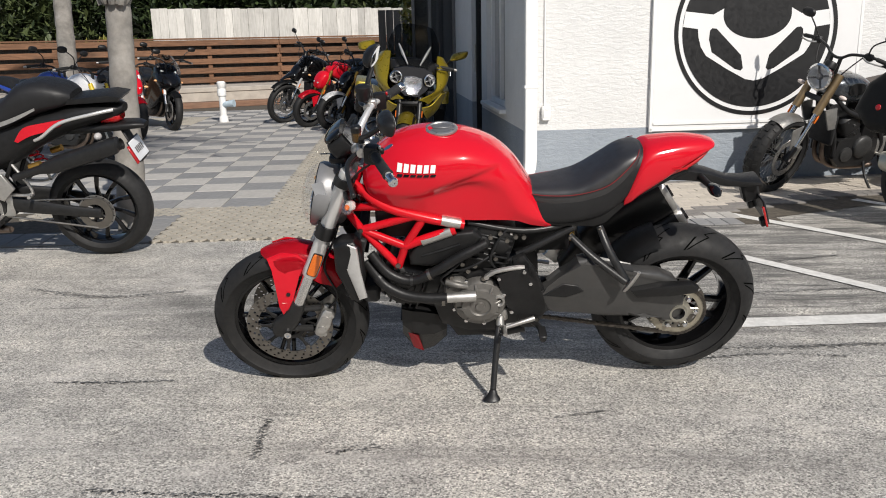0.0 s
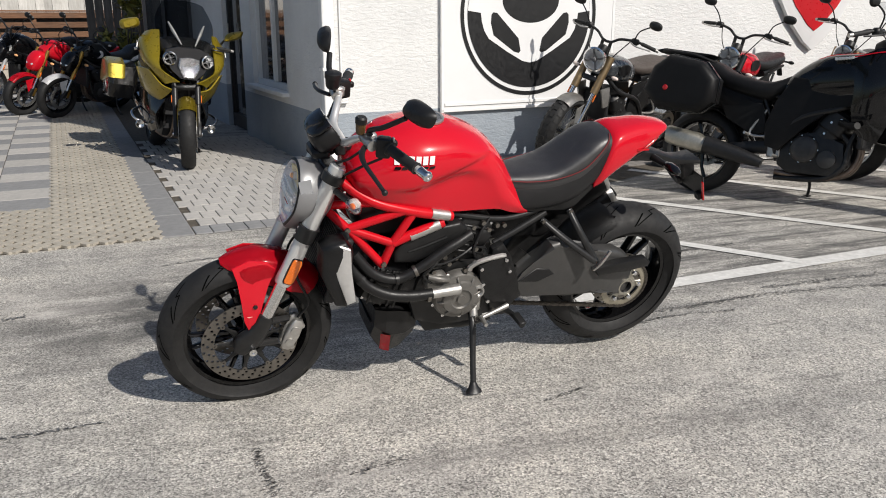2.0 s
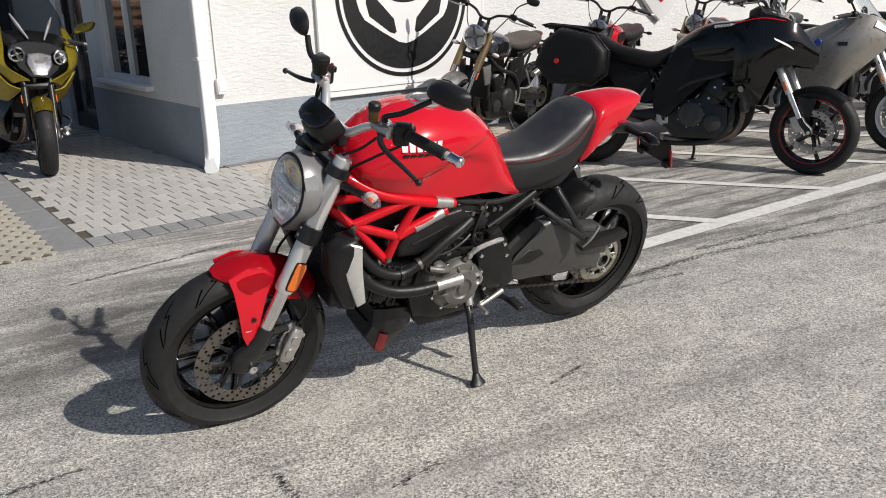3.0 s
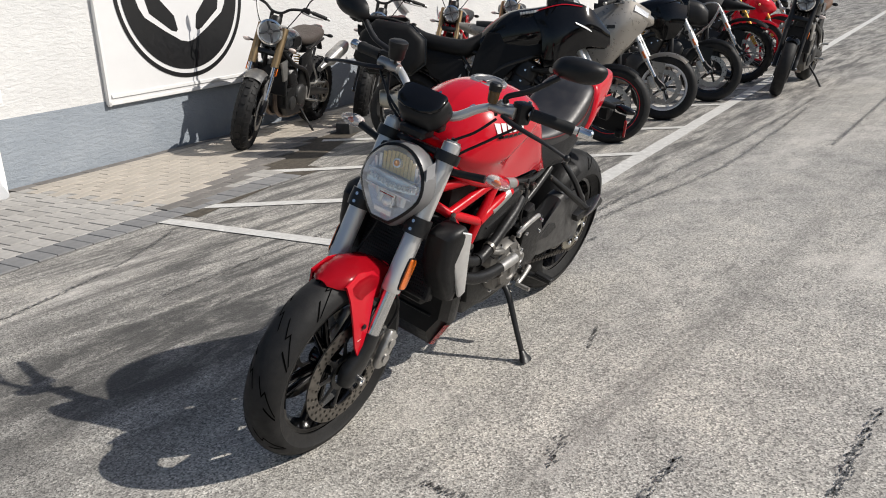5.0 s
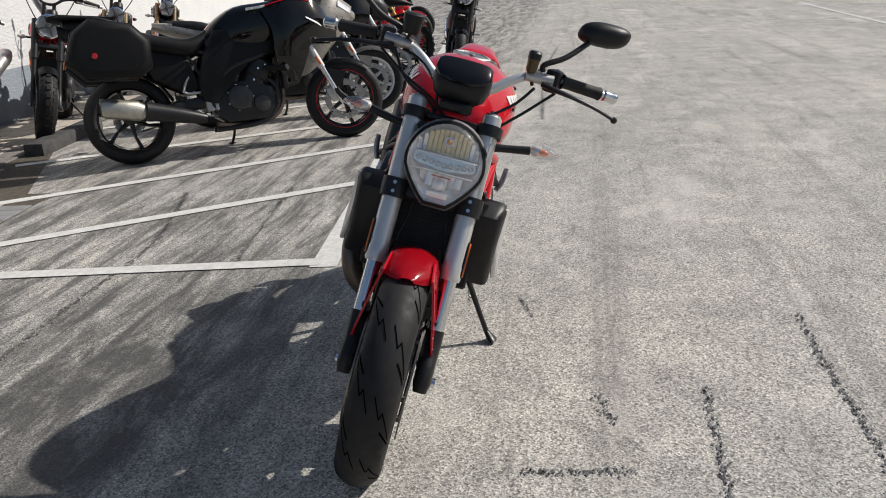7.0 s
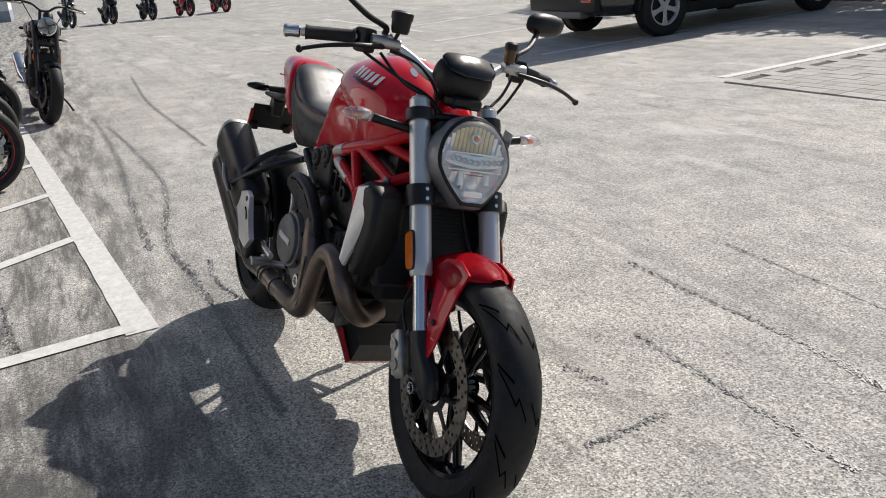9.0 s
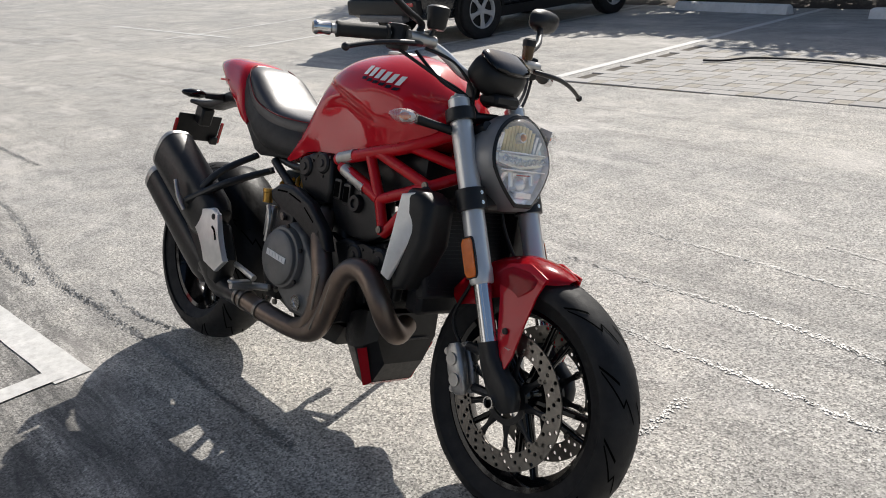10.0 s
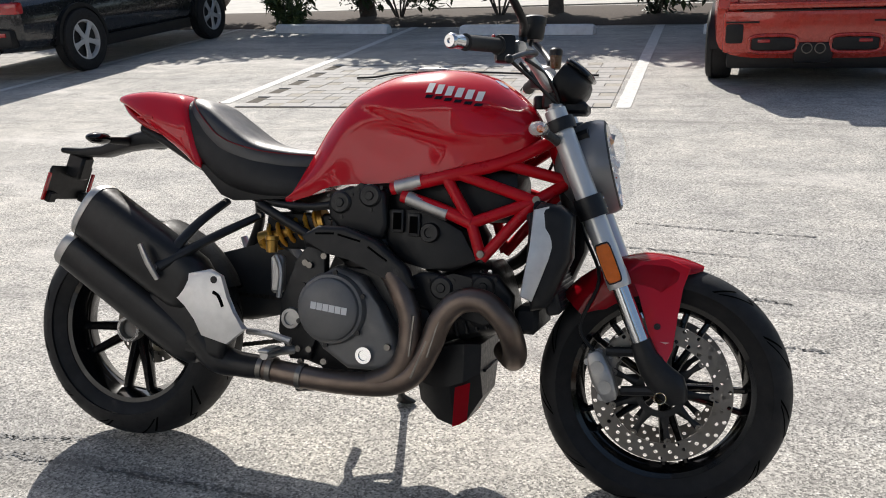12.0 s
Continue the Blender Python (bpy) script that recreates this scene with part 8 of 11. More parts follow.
    for s in (1, -1):
        d0, d1 = Vector((bx - 0.055, s * 0.29, bz + 0.01)), Vector((bx - 0.105, s * 0.41, bz - 0.012))
        part("grip", turn(cyl(B(), d0, d1, 0.017, seg=12), S), GRIP, hb)
        bm = B()
        cyl(bm, d1, d1 + (d1 - d0).normalized() * 0.03, 0.0145, seg=12)
        part("bar_end_weight", turn(bm, S), ALU, hb)
        bm = B()
        box(bm, (bx - 0.03, s * 0.235, bz + 0.012), (0.05, 0.07, 0.055), Matrix(), 0.012)
        part("switch_pod", turn(bm, S), BLACK, hb)
        bm = B()
        tube(bm, [(bx + 0.01, s * 0.22, bz), (bx + 0.03, s * 0.28, bz - 0.01), (bx - 0.04, s * 0.39, bz - 0.02)], 0.007, 8)
        part("lever", turn(bm, S), BLACK_METAL if style != "scrambler" else ALU, hb)
        bm = B()
        tube(bm, [(bx - 0.01, s * 0.2, bz), (bx + 0.06, s * 0.14, bz - 0.12), (bx + 0.05, s * 0.06, bz - 0.25)], 0.005, 6)
        part("control_cable", turn(bm, S), BLACK, hb)
        if knuckle:
            bm = B()
            loft(bm, [[Vector((bx + 0.06 - 0.12 * f * f, s * (0.24 + 0.2 * f), bz - 0.01)) + Vector((0.01 * x, 0, 0.055 * (1 - 0.3 * f) * v)) for x, v in oval(10, 1, 1, 3)] for f in (0, 0.3, 0.6, 0.85, 1.0)])
            part("hand_guard", turn(bm, S), BLACK, hb)
        if mirrors:
            bm = B()
            m1 = Vector((bx + 0.0, s * 0.36, bz + 0.19))
            tube(bm, [(bx - 0.02, s * 0.23, bz + 0.03), (bx + 0.02, s * 0.27, bz + 0.12), m1], 0.006, 8)
            mi = part("mirror", turn(bm, S), BLACK, H)
            bm = B()
            loft(bm, [[m1 + Vector((dd, 0.062 * k * x + s * 0.02, 0.038 * k * v + 0.01)) for x, v in oval(18, 1, 1, 2.4)] for dd, k in ((-0.014, 0.85), (-0.008, 1.0), (0.01, 0.85), (0.022, 0.4))])
            part("mirror_shell", turn(bm, S), mirror_mat, mi)
            bm = B()
            loft(bm, [[m1 + Vector((dd, 0.062 * k * x + s * 0.02, 0.038 * k * v + 0.01)) for x, v in oval(18, 1, 1, 2.4)] for dd, k in ((-0.0145, 0.82), (-0.016, 0.8))])
            part("mirror_glass", turn(bm, S), MIRROR, mi)
    if kit is None:
        # front end by style
        if lamp == "round":
            round_lamp(lc, lamp_r, (1, 0, -0.05), H, S, BLACK_GLOSS)
            bm = B()
            lathe(bm, [(0.0, 0.035), (0.045, 0.035), (0.05, 0.02), (0.05, -0.02), (0.03, -0.035)], S @ along(top + Vector((0.06, 0.02, 0.09)), (-0.5, 0, 0.87)), 20)
            part("gauge", bm, BLACK, H)
        elif lamp == "twin":
            bm = B()
            loft(bm, body([(lc.x - 0.08, lc.z + 0.14, lc.z - 0.10, 0.12), (lc.x, lc.z + 0.14, lc.z - 0.13, 0.12), (lc.x + 0.08, lc.z + 0.07, lc.z - 0.12, 0.10), (lc.x + 0.12, lc.z - 0.02, lc.z - 0.10, 0.06)], e=2.8))
            part("nose_cowl", turn(bm, S), tank, H)
            bm = B()
            for s in (1, -1):
                loft(bm, [[Vector((lc.x + 0.06 + 0.02 * f, s * 0.045 + 0.04 * k * x, lc.z - 0.035 + 0.035 * k * v)) + Vector((0.035 - 0.02 * abs(x), 0, 0)) for x, v in oval(14, 1, 1, 3)] for f, k in ((0.0, 1.05), (1.0, 1.0), (1.4, 0.8), (1.6, 0.3))])
            part("headlamp", turn(bm, S), REFLECTOR, H, "clear twin headlamp")
        if style in ("adventure", "tourer_adv"):
            bm = B()
            loft(bm, body([(lc.x + 0.30, lc.z - 0.10, lc.z - 0.12, 0.025), (lc.x + 0.18, lc.z - 0.02, lc.z - 0.08, 0.06), (lc.x + 0.02, lc.z + 0.06, lc.z - 0.1, 0.12), (lc.x - 0.14, lc.z + 0.08, lc.z - 0.16, 0.17), (lc.x - 0.32, lc.z + 0.04, lc.z - 0.2, 0.19), (lc.x - 0.42, lc.z - 0.02, lc.z - 0.16, 0.15)]))
            part("front_fairing", bm, accent, H)
        if style in ("sport", "tourer", "tourer_adv"):
            for s in (1, -1):
                bm = B()
                low_z = 0.30 if style != "tourer_adv" else 0.48
                pts = [(lc.x + 0.08, lc.z), (lc.x + 0.0, lc.z - 0.18), (lc.x - 0.12, lc.z - 0.36), (ex + 0.18, low_z), (ex - 0.02, low_z + 0.05), (ex - 0.0, 0.60), (ex + 0.12, 0.74), (t1 - 0.1, 0.88 + tz), (lc.x - 0.16, lc.z + 0.12), (lc.x - 0.02, lc.z + 0.12)]
                plate(bm, pts, 0.03, Matrix(((1, 0, 0, 0), (0, 0, s, s * 0.2), (0, 1, 0, 0), (0, 0, 0, 1))), 0.012, 2)
                for v in bm.verts:
                    f = max(0.0, (v.co.x - (lc.x - 0.3)) / 0.4)
                    v.co.y -= s * min(0.12, 0.12 * f * f)
                    v.co.y -= s * 0.12 * max(0.0, (0.5 - v.co.z))
                part("side_fairing", bm, tank, H)
            bm = B()
            loft(bm, body([(lc.x + 0.16, lc.z - 0.03, lc.z - 0.08, 0.05), (lc.x + 0.1, lc.z + 0.06, lc.z - 0.12, 0.12), (lc.x, lc.z + 0.13, lc.z - 0.15, 0.18), (lc.x - 0.12, lc.z + 0.17, lc.z - 0.1, 0.2), (lc.x - 0.22, lc.z + 0.15, lc.z - 0.0, 0.19)]))
            part("nose_fairing", bm, tank, H)
        if screen > 0:
            bm = B()
            rows = []
            for k in range(8):
                f = k / 7
                row = []
                for q in range(11):
                    v = -1 + q / 5
                    w = (0.16 + 0.06 * math.sin(f * 3.0)) * (1 - 0.35 * f * f)
                    row.append(Vector((lc.x + 0.06 - 0.26 * f - 0.10 * v * v, w * v, lc.z + 0.07 + screen * f)))
                rows.append(row)
            vs = [[bm.verts.new(p) for p in row] for row in rows]
            for a, b in zip(vs, vs[1:]):
                for i in range(10):
                    bm.faces.new((a[i], a[i + 1], b[i + 1], b[i]))
            bmesh.ops.solidify(bm, geom=bm.faces[:], thickness=0.004)
            sc = part("windscreen", bm, glass("smoked_screen", (0.45, 0.47, 0.5), 0.02, 1.1), H, "tinted windscreen")
            sc.visible_shadow = False
        if cases is not None:
            for s in (1, -1):
                bm = B()
                c = Vector((0.12, s * 0.30, 0.72))
                loft(bm, [[c + Vector((0.27 * k * x - 0.03 * f, s * (0.12 * f - 0.08), 0.19 * k * v)) for x, v in oval(28, 1, 1, 5)] for f, k in ((0.0, 0.9), (0.1, 1.0), (0.9, 1.0), (1.5, 0.96), (1.75, 0.88), (1.82, 0.7))])
                ca = part("side_case", bm, cases, H, "hard side case")
                bm = B()
                box(bm, c + Vector((-0.05, s * 0.142, -0.02)), (0.03, 0.004, 0.024), Matrix(), 0.001)
                part("case_badge", bm, RED_LENS, ca)
                bm = B()
                box(bm, c + Vector((0.0, s * 0.02, 0.0)), (0.55, 0.012, 0.388), Matrix(), 0.004)
                part("case_seam", bm, BLACK, ca)
    else:
        kit(H, S, wb)
    if style == "scrambler":
        for s in (1, -1):
            bm = B()
            slab(bm, [(t1 - 0.10, 0.58), (t1 - 0.02, 0.57), (t1 + 0.06, 0.74), (t1 - 0.06, 0.76)], s * 0.13, s * 0.15, 0.008, 2)
            part("radiator_plate", bm, ALU, H)
            bm = B()
            slab(bm, [(ex - 0.34, 0.58), (ex - 0.22, 0.46), (ex - 0.02, 0.50), (ex - 0.04, 0.74), (ex - 0.26, 0.80)], s * 0.10, s * 0.135, 0.012, 2)
            part("side_cover", bm, BLACK, H)
    if stand:
        bm = B()
        p = m.inverted() @ (m @ Vector((ex - 0.1, 0.34, 0.0)) * 1.0)
        foot_w = m @ Vector((ex - 0.1, 0.30, 0.06))
        foot_w.z = 0.004 + (m.translation.z)
        p = m.inverted() @ foot_w
        tube(bm, [(ex - 0.14, 0.10, 0.28), (p.x + 0.02, p.y * 0.6 + 0.04, (p.z + 0.28) / 2), p], [0.013, 0.011, 0.011], 10)
        ball(bm, p + Vector((0, 0, 0.006)), 0.016, 10, 6, (2.0, 1.2, 0.45))
        part("side_stand", bm, BLACK_METAL, H)
    return H


GUNMETAL = paint("gunmetal_tank_paint", (0.06, 0.068, 0.078), 0.25, metal=0.5, coat=0.6, var=0.06)
BROWN_SEAT = paint("brown_grey_seat", (0.06, 0.047, 0.04), 0.6, grain=0.3, gscale=500)
SAND_SILVER = paint("sand_silver_paint", (0.32, 0.295, 0.26), 0.3, metal=0.5, coat=0.5, var=0.04)
OLIVE_GOLD = paint("olive_gold_paint", (0.30, 0.225, 0.014), 0.3, metal=0.5, coat=0.6, var=0.05)
BLUE = paint("blue_paint", (0.02, 0.05, 0.28), 0.28, coat=0.6)
YELLOW = paint("yellow_fork_paint", (0.7, 0.5, 0.02), 0.35, coat=0.3)
WHITE_GLOSS = paint("white_gloss_paint", (0.76, 0.76, 0.77), 0.25, coat=0.5, var=0.03)
LAMP_GREY = paint("grey_lamp_reflector", (0.42, 0.42, 0.44), 0.15, metal=0.8, var=0.3, scale=25)
TAN_FORK = paint("bronze_fork_paint", (0.30, 0.215, 0.12), 0.38, metal=0.8, var=0.1, scale=20)


# ---- bodywork of single motorcycles ----
def flip(rows, s):
    return [[(x, s * y, z) for x, y, z in r] for r in rows]


def slab(bm, pts, y0, y1, bev=0.03, seg=3):
    """A rounded block from an outline in x and z between two offsets in y."""
    return plate(bm, pts, abs(y1 - y0), Matrix(((1, 0, 0, 0), (0, 0, 1, (y0 + y1) / 2), (0, 1, 0, 0), (0, 0, 0, 1))), bev, seg)


def mirror_pair(H, root, tip, mat, w=0.075, h=0.04):
    for s in (1, -1):
        r, t = Vector((root[0], s * root[1], root[2])), Vector((tip[0], s * tip[1], tip[2]))
        mi = part("mirror", tube(B(), [r, (r + t) / 2 + Vector((0.02, 0, 0.01)), t], [0.012, 0.009, 0.011], 8), BLACK, H)
        bm = B()
        loft(bm, [[t + Vector((dd, w * k * x + s * w * 0.6 + 0.25 * s * h * v, h * k * v + 0.3 * s * x * w * s)) for x, v in oval(20, 1, 1, 3.4)] for dd, k in ((-0.02, 0.85), (-0.012, 1.0), (0.02, 0.92), (0.042, 0.6))])
        part("mirror_shell", bm, mat, mi)


def gold_kit(H, S, wb):
    for s in (1, -1):
        part("upper_fairing", skin(flip([[(1.50, 0.08, 0.76), (1.44, 0.235, 0.86), (1.36, 0.24, 1.03), (1.25, 0.24, 1.20)], [(1.46, 0.14, 0.75), (1.38, 0.31, 0.90), (1.28, 0.33, 1.05), (1.17, 0.30, 1.19)], [(1.40, 0.19, 0.73), (1.28, 0.345, 0.90), (1.12, 0.385, 1.08), (1.02, 0.34, 1.15)], [(1.20, 0.24, 0.76), (1.10, 0.35, 0.92), (0.95, 0.37, 1.03), (0.88, 0.34, 1.05)]], s)), OLIVE_GOLD, H)
        part("side_fairing", skin(flip([[(1.42, 0.12, 0.68), (1.40, 0.22, 0.72), (1.32, 0.32, 0.84)], [(1.25, 0.20, 0.57), (1.20, 0.30, 0.66), (1.12, 0.385, 0.85)], [(0.98, 0.24, 0.58), (0.92, 0.32, 0.68), (0.85, 0.36, 0.84)]], s)), OLIVE_GOLD, H)
        part("lower_fairing", skin(flip([[(1.36, 0.10, 0.70), (1.28, 0.23, 0.45), (1.20, 0.20, 0.30)], [(1.00, 0.28, 0.70), (1.00, 0.30, 0.45), (1.00, 0.24, 0.26)], [(0.60, 0.27, 0.80), (0.58, 0.28, 0.50), (0.62, 0.22, 0.30)]], s)), BLACK_GLOSS, H)
        part("fairing_recess", skin(flip([[(1.26, 0.22, 0.74), (1.24, 0.30, 0.88), (1.16, 0.32, 1.05)], [(0.80, 0.26, 0.74), (0.78, 0.32, 0.88), (0.80, 0.30, 1.0)]], s)), BLACK, H)
        lampo = round_lamp((1.46, s * 0.165, 0.962), 0.058, (1, s * 0.25, -0.03), H, Matrix(), BLACK_GLOSS, "side_lamp")
        bm = B()
        tube(bm, [(1.02, s * 0.20, 0.30), (1.02, s * 0.36, 0.36), (0.92, s * 0.39, 0.42), (0.78, s * 0.30, 0.46)], 0.013, 10)
        bar = part("engine_guard", bm, CHROME, H)
        lathe_t = along((1.06, s * 0.33, 0.32), (1, 0, 0))
        part("fog_lamp", lathe(B(), [(0.0, -0.06), (0.035, -0.05), (0.042, 0.0), (0.036, 0.004), (0.02, -0.008), (0.0, -0.01)], lathe_t, 18), CHROME, bar)
        bm = B()
        slab(bm, [(-0.42, 0.52), (-0.44, 0.72), (-0.36, 0.84), (-0.05, 0.86), (0.16, 0.80), (0.22, 0.62), (0.16, 0.48), (-0.3, 0.46)], s * 0.24, s * 0.52, 0.05)
        ca = part("side_case", bm, BLACK_GLOSS, H, "hard side case")
        bm = B()
        slab(bm, [(-0.46, 0.60), (-0.46, 0.74), (-0.37, 0.86), (-0.05, 0.88), (0.17, 0.82), (0.21, 0.68)], s * 0.36, s * 0.535, 0.04)
        part("case_lid", bm, OLIVE_GOLD, ca)
        part("front_indicator", skin(flip([[(1.12, 0.395, 1.06), (1.02, 0.385, 1.08)], [(1.14, 0.40, 1.02), (1.04, 0.39, 1.03)]], s), 0.006), REFLECTOR, H)
    ring = [(0.225, 0.97), (0.20, 1.045), (0.10, 1.075), (0.0, 1.08), (-0.10, 1.075), (-0.20, 1.045), (-0.225, 0.97), (-0.15, 0.85), (-0.07, 0.785), (0.07, 0.785), (0.15, 0.85)]
    bm = B()
    loft(bm, [[Vector((x - 1.3 * (y * k) ** 2 - 0.35 * (z - 0.93) * 0.6, y * k, 0.93 + (z - 0.93) * k)) for y, z in ring] for x, k in ((1.30, 1.0), (1.455, 1.0), (1.475, 0.94))])
    mask = part("lamp_surround", bm, BLACK_GLOSS, H)
    ring = [(0.085, 0.97), (0.0, 0.985), (-0.085, 0.97), (-0.095, 0.90), (-0.05, 0.805), (0.05, 0.805), (0.095, 0.90)]
    bm = B()
    loft(bm, [[Vector((x - 0.15 * (z - 0.9), y * k, 0.89 + (z - 0.89) * k)) for y, z in ring] for x, k in ((1.46, 1.0), (1.492, 1.0), (1.502, 0.9), (1.49, 0.6))])
    part("headlamp", bm, LAMP_GREY, mask, "large clear centre headlamp")
    bm = B()
    loft(bm, [[Vector((x - 0.15 * (z - 0.9), y * k, 0.89 + (z - 0.89) * k)) for y, z in ring] for x, k in ((1.505, 1.02), (1.522, 0.95), (1.53, 0.5))])
    part("lens", bm, CLEAR, mask).visible_shadow = False
    part("dashboard", loft(B(), body([(1.38, 1.08, 0.95, 0.20), (1.28, 1.16, 0.95, 0.25), (1.10, 1.12, 0.95, 0.30), (0.92, 1.06, 0.95, 0.26)], e=3)), BLACK, H)
    sc = part("windscreen", skin([[(1.24, 0.25, 1.16), (1.40, 0.13, 1.06), (1.42, 0, 1.045), (1.40, -0.13, 1.06), (1.24, -0.25, 1.16)], [(1.12, 0.26, 1.30), (1.24, 0.14, 1.26), (1.26, 0, 1.25), (1.24, -0.14, 1.26), (1.12, -0.26, 1.30)], [(1.00, 0.19, 1.46), (1.08, 0.1, 1.48), (1.09, 0, 1.485), (1.08, -0.1, 1.48), (1.00, -0.19, 1.46)]], 0.004), glass("smoked_tall_screen", (0.34, 0.36, 0.38), 0.02, 1.1), H, "tinted windscreen")
    sc.visible_shadow = False
    for s in (1, -1):
        part("screen_arm", tube(B(), [(1.40, s * 0.06, 1.09), (1.30, s * 0.12, 1.20), (1.24, s * 0.16, 1.28)], [0.006, 0.016, 0.006], 8), ALU, sc)
    mirror_pair(H, (1.05, 0.36, 1.12), (1.12, 0.42, 1.225), OLIVE_GOLD, 0.085, 0.045)
    part("fuel_tank", loft(B(), body([(0.45, 0.88, 0.74, 0.12), (0.6, 0.98, 0.74, 0.19), (0.8, 1.05, 0.76, 0.23), (0.98, 1.05, 0.8, 0.23), (1.08, 1.02, 0.85, 0.18)], e=3)), OLIVE_GOLD, H)
    part("seat", loft(B(), body([(0.55, 0.88, 0.76, 0.14), (0.4, 0.84, 0.70, 0.19), (0.15, 0.86, 0.72, 0.2), (0.05, 0.94, 0.78, 0.19), (-0.3, 0.97, 0.84, 0.18), (-0.42, 1.0, 0.9, 0.12)], e=3)), VINYL, H)
    part("tail_cowl", loft(B(), body([(0.3, 0.76, 0.6, 0.18), (0.0, 0.84, 0.64, 0.2), (-0.35, 0.9, 0.7, 0.18), (-0.55, 0.9, 0.78, 0.12)], e=3)), OLIVE_GOLD, H)


def tour_kit(H, S, wb):
    part("fuel_tank", loft(B(), body([(0.60, 0.90, 0.74, 0.12), (0.70, 0.99, 0.72, 0.15), (0.85, 1.07, 0.72, 0.18), (1.05, 1.09, 0.74, 0.195), (1.25, 1.11, 0.80, 0.19), (1.36, 1.07, 0.9, 0.12)], e=2.8)), BLACK_GLOSS, H)
    nose = part("nose_fairing", loft(B(), body([(1.28, 1.14, 0.88, 0.19), (1.42, 1.09, 0.80, 0.18), (1.54, 0.98, 0.76, 0.13), (1.63, 0.88, 0.77, 0.05)], e=2.4)), BLACK_GLOSS, H)
    for s in (1, -1):
        sf = part("side_fairing", skin(flip([[(1.58, 0.07, 0.93), (1.45, 0.17, 1.06), (1.24, 0.205, 1.11), (1.12, 0.21, 1.07), (1.02, 0.205, 1.02)], [(1.63, 0.06, 0.84), (1.46, 0.21, 0.92), (1.30, 0.26, 0.90), (1.17, 0.27, 0.88), (1.08, 0.24, 0.86)], [(1.60, 0.05, 0.75), (1.45, 0.16, 0.76), (1.30, 0.22, 0.70), (1.18, 0.25, 0.66), (1.08, 0.23, 0.68)]], s), 0.014), BLACK_GLOSS, H)
        part("fairing_shroud", skin(flip([[(1.38, 0.21, 0.78), (1.24, 0.25, 0.76), (1.08, 0.24, 0.72)], [(1.32, 0.20, 0.62), (1.22, 0.225, 0.60), (1.10, 0.22, 0.60)], [(1.26, 0.16, 0.48), (1.20, 0.18, 0.49), (1.13, 0.18, 0.53)]], s), 0.014), BLACK_GLOSS, sf)
        part("pin_stripe", skin(flip([[(1.40, 0.198, 1.065), (1.24, 0.222, 1.085), (1.05, 0.224, 1.045)], [(1.40, 0.200, 1.058), (1.24, 0.224, 1.078), (1.05, 0.226, 1.040)]], s), 0.003), RED, sf)
        part("white_flash", skin(flip([[(1.34, 0.272, 0.94), (1.43, 0.238, 0.90), (1.47, 0.214, 0.87)], [(1.35, 0.274, 0.925), (1.43, 0.24, 0.885), (1.47, 0.216, 0.865)]], s), 0.003), WHITE_PAINT, sf)
        for k in range(7):
            bm = B()
            box(bm, (0.93 + 0.021 * k, s * 0.185, 1.03 + 0.002 * k), (0.018, 0.03, 0.018), Matrix(), 0.002)
            part("emblem_bar", bm, WHITE_PAINT, sf)
        part("headlamp", skin(flip([[(1.39, 0.178, 1.075), (1.49, 0.148, 0.995), (1.585, 0.075, 0.905)], [(1.41, 0.20, 1.02), (1.50, 0.165, 0.95), (1.585, 0.10, 0.88)]], s), 0.01), REFLECTOR, nose, "clear swept-back headlamp")
        bm = B()
        slab(bm, [(0.56, 0.72), (0.66, 0.90), (1.14, 0.86), (1.08, 0.70), (0.96, 0.72), (0.80, 0.57), (0.62, 0.37), (0.52, 0.40), (0.50, 0.55)], s * 0.125, s * 0.165, 0.014, 2)
        part("frame_cover", bm, CASE_BLACK, H)
        bm = B()
        slab(bm, [(-0.37, 0.74), (-0.30, 0.92), (-0.18, 1.01), (0.08, 0.96), (0.19, 0.84), (0.18, 0.67), (0.07, 0.59), (-0.25, 0.61)], s * 0.22, s * 0.44, 0.06)
        ca = part("side_case", bm, CASE_BLACK, H, "hard side case with a red badge")
        bm = B()
        slab(bm, [(-0.375, 0.73), (-0.31, 0.925), (-0.18, 1.018), (0.09, 0.967), (0.2, 0.845), (0.19, 0.66), (0.07, 0.58), (-0.26, 0.60)], s * 0.325, s * 0.345, 0.006)
        part("case_seam", bm, BLACK_GLOSS, ca)
        bm = B()
        lathe(bm, [(0.0, 0.008), (0.018, 0.006), (0.022, 0.0)], along((-0.18, s * 0.438, 0.76), (0, s, 0)), 14)
        part("case_badge", bm, RED_LENS, ca)
        bm = B()
        tube(bm, [(0.06, s * 0.10, 0.98), (-0.10, s * 0.15, 1.03), (-0.34, s * 0.13, 1.06), (-0.42, s * 0.04, 1.065)], 0.013, 8)
        part("grab_rail", bm, CASE_BLACK, H)
        bm = B()
        slab(bm, [(0.10, 0.78), (0.46, 0.70), (0.52, 0.50), (0.42, 0.46), (0.20, 0.58)], s * 0.09, s * 0.13, 0.01)
        part("side_cover", bm, CASE_BLACK, H)
        bm = B()
        tube(bm, [(1.02, s * 0.16, 0.60), (1.12, s * 0.24, 0.58), (1.15, s * 0.27, 0.585)], 0.024, 10)
        part("crash_bobbin", bm, CASE_BLACK, H)
        bm = B()
        tube(bm, [(0.98, s * 0.09, 0.56), (1.08, s * 0.10, 0.46), (1.06, s * 0.11, 0.30), (0.92, s * 0.1, 0.20), (0.6, s * 0.08, 0.18)], 0.021, 10)
        part("header_pipe", bm, BLACK_METAL, H)
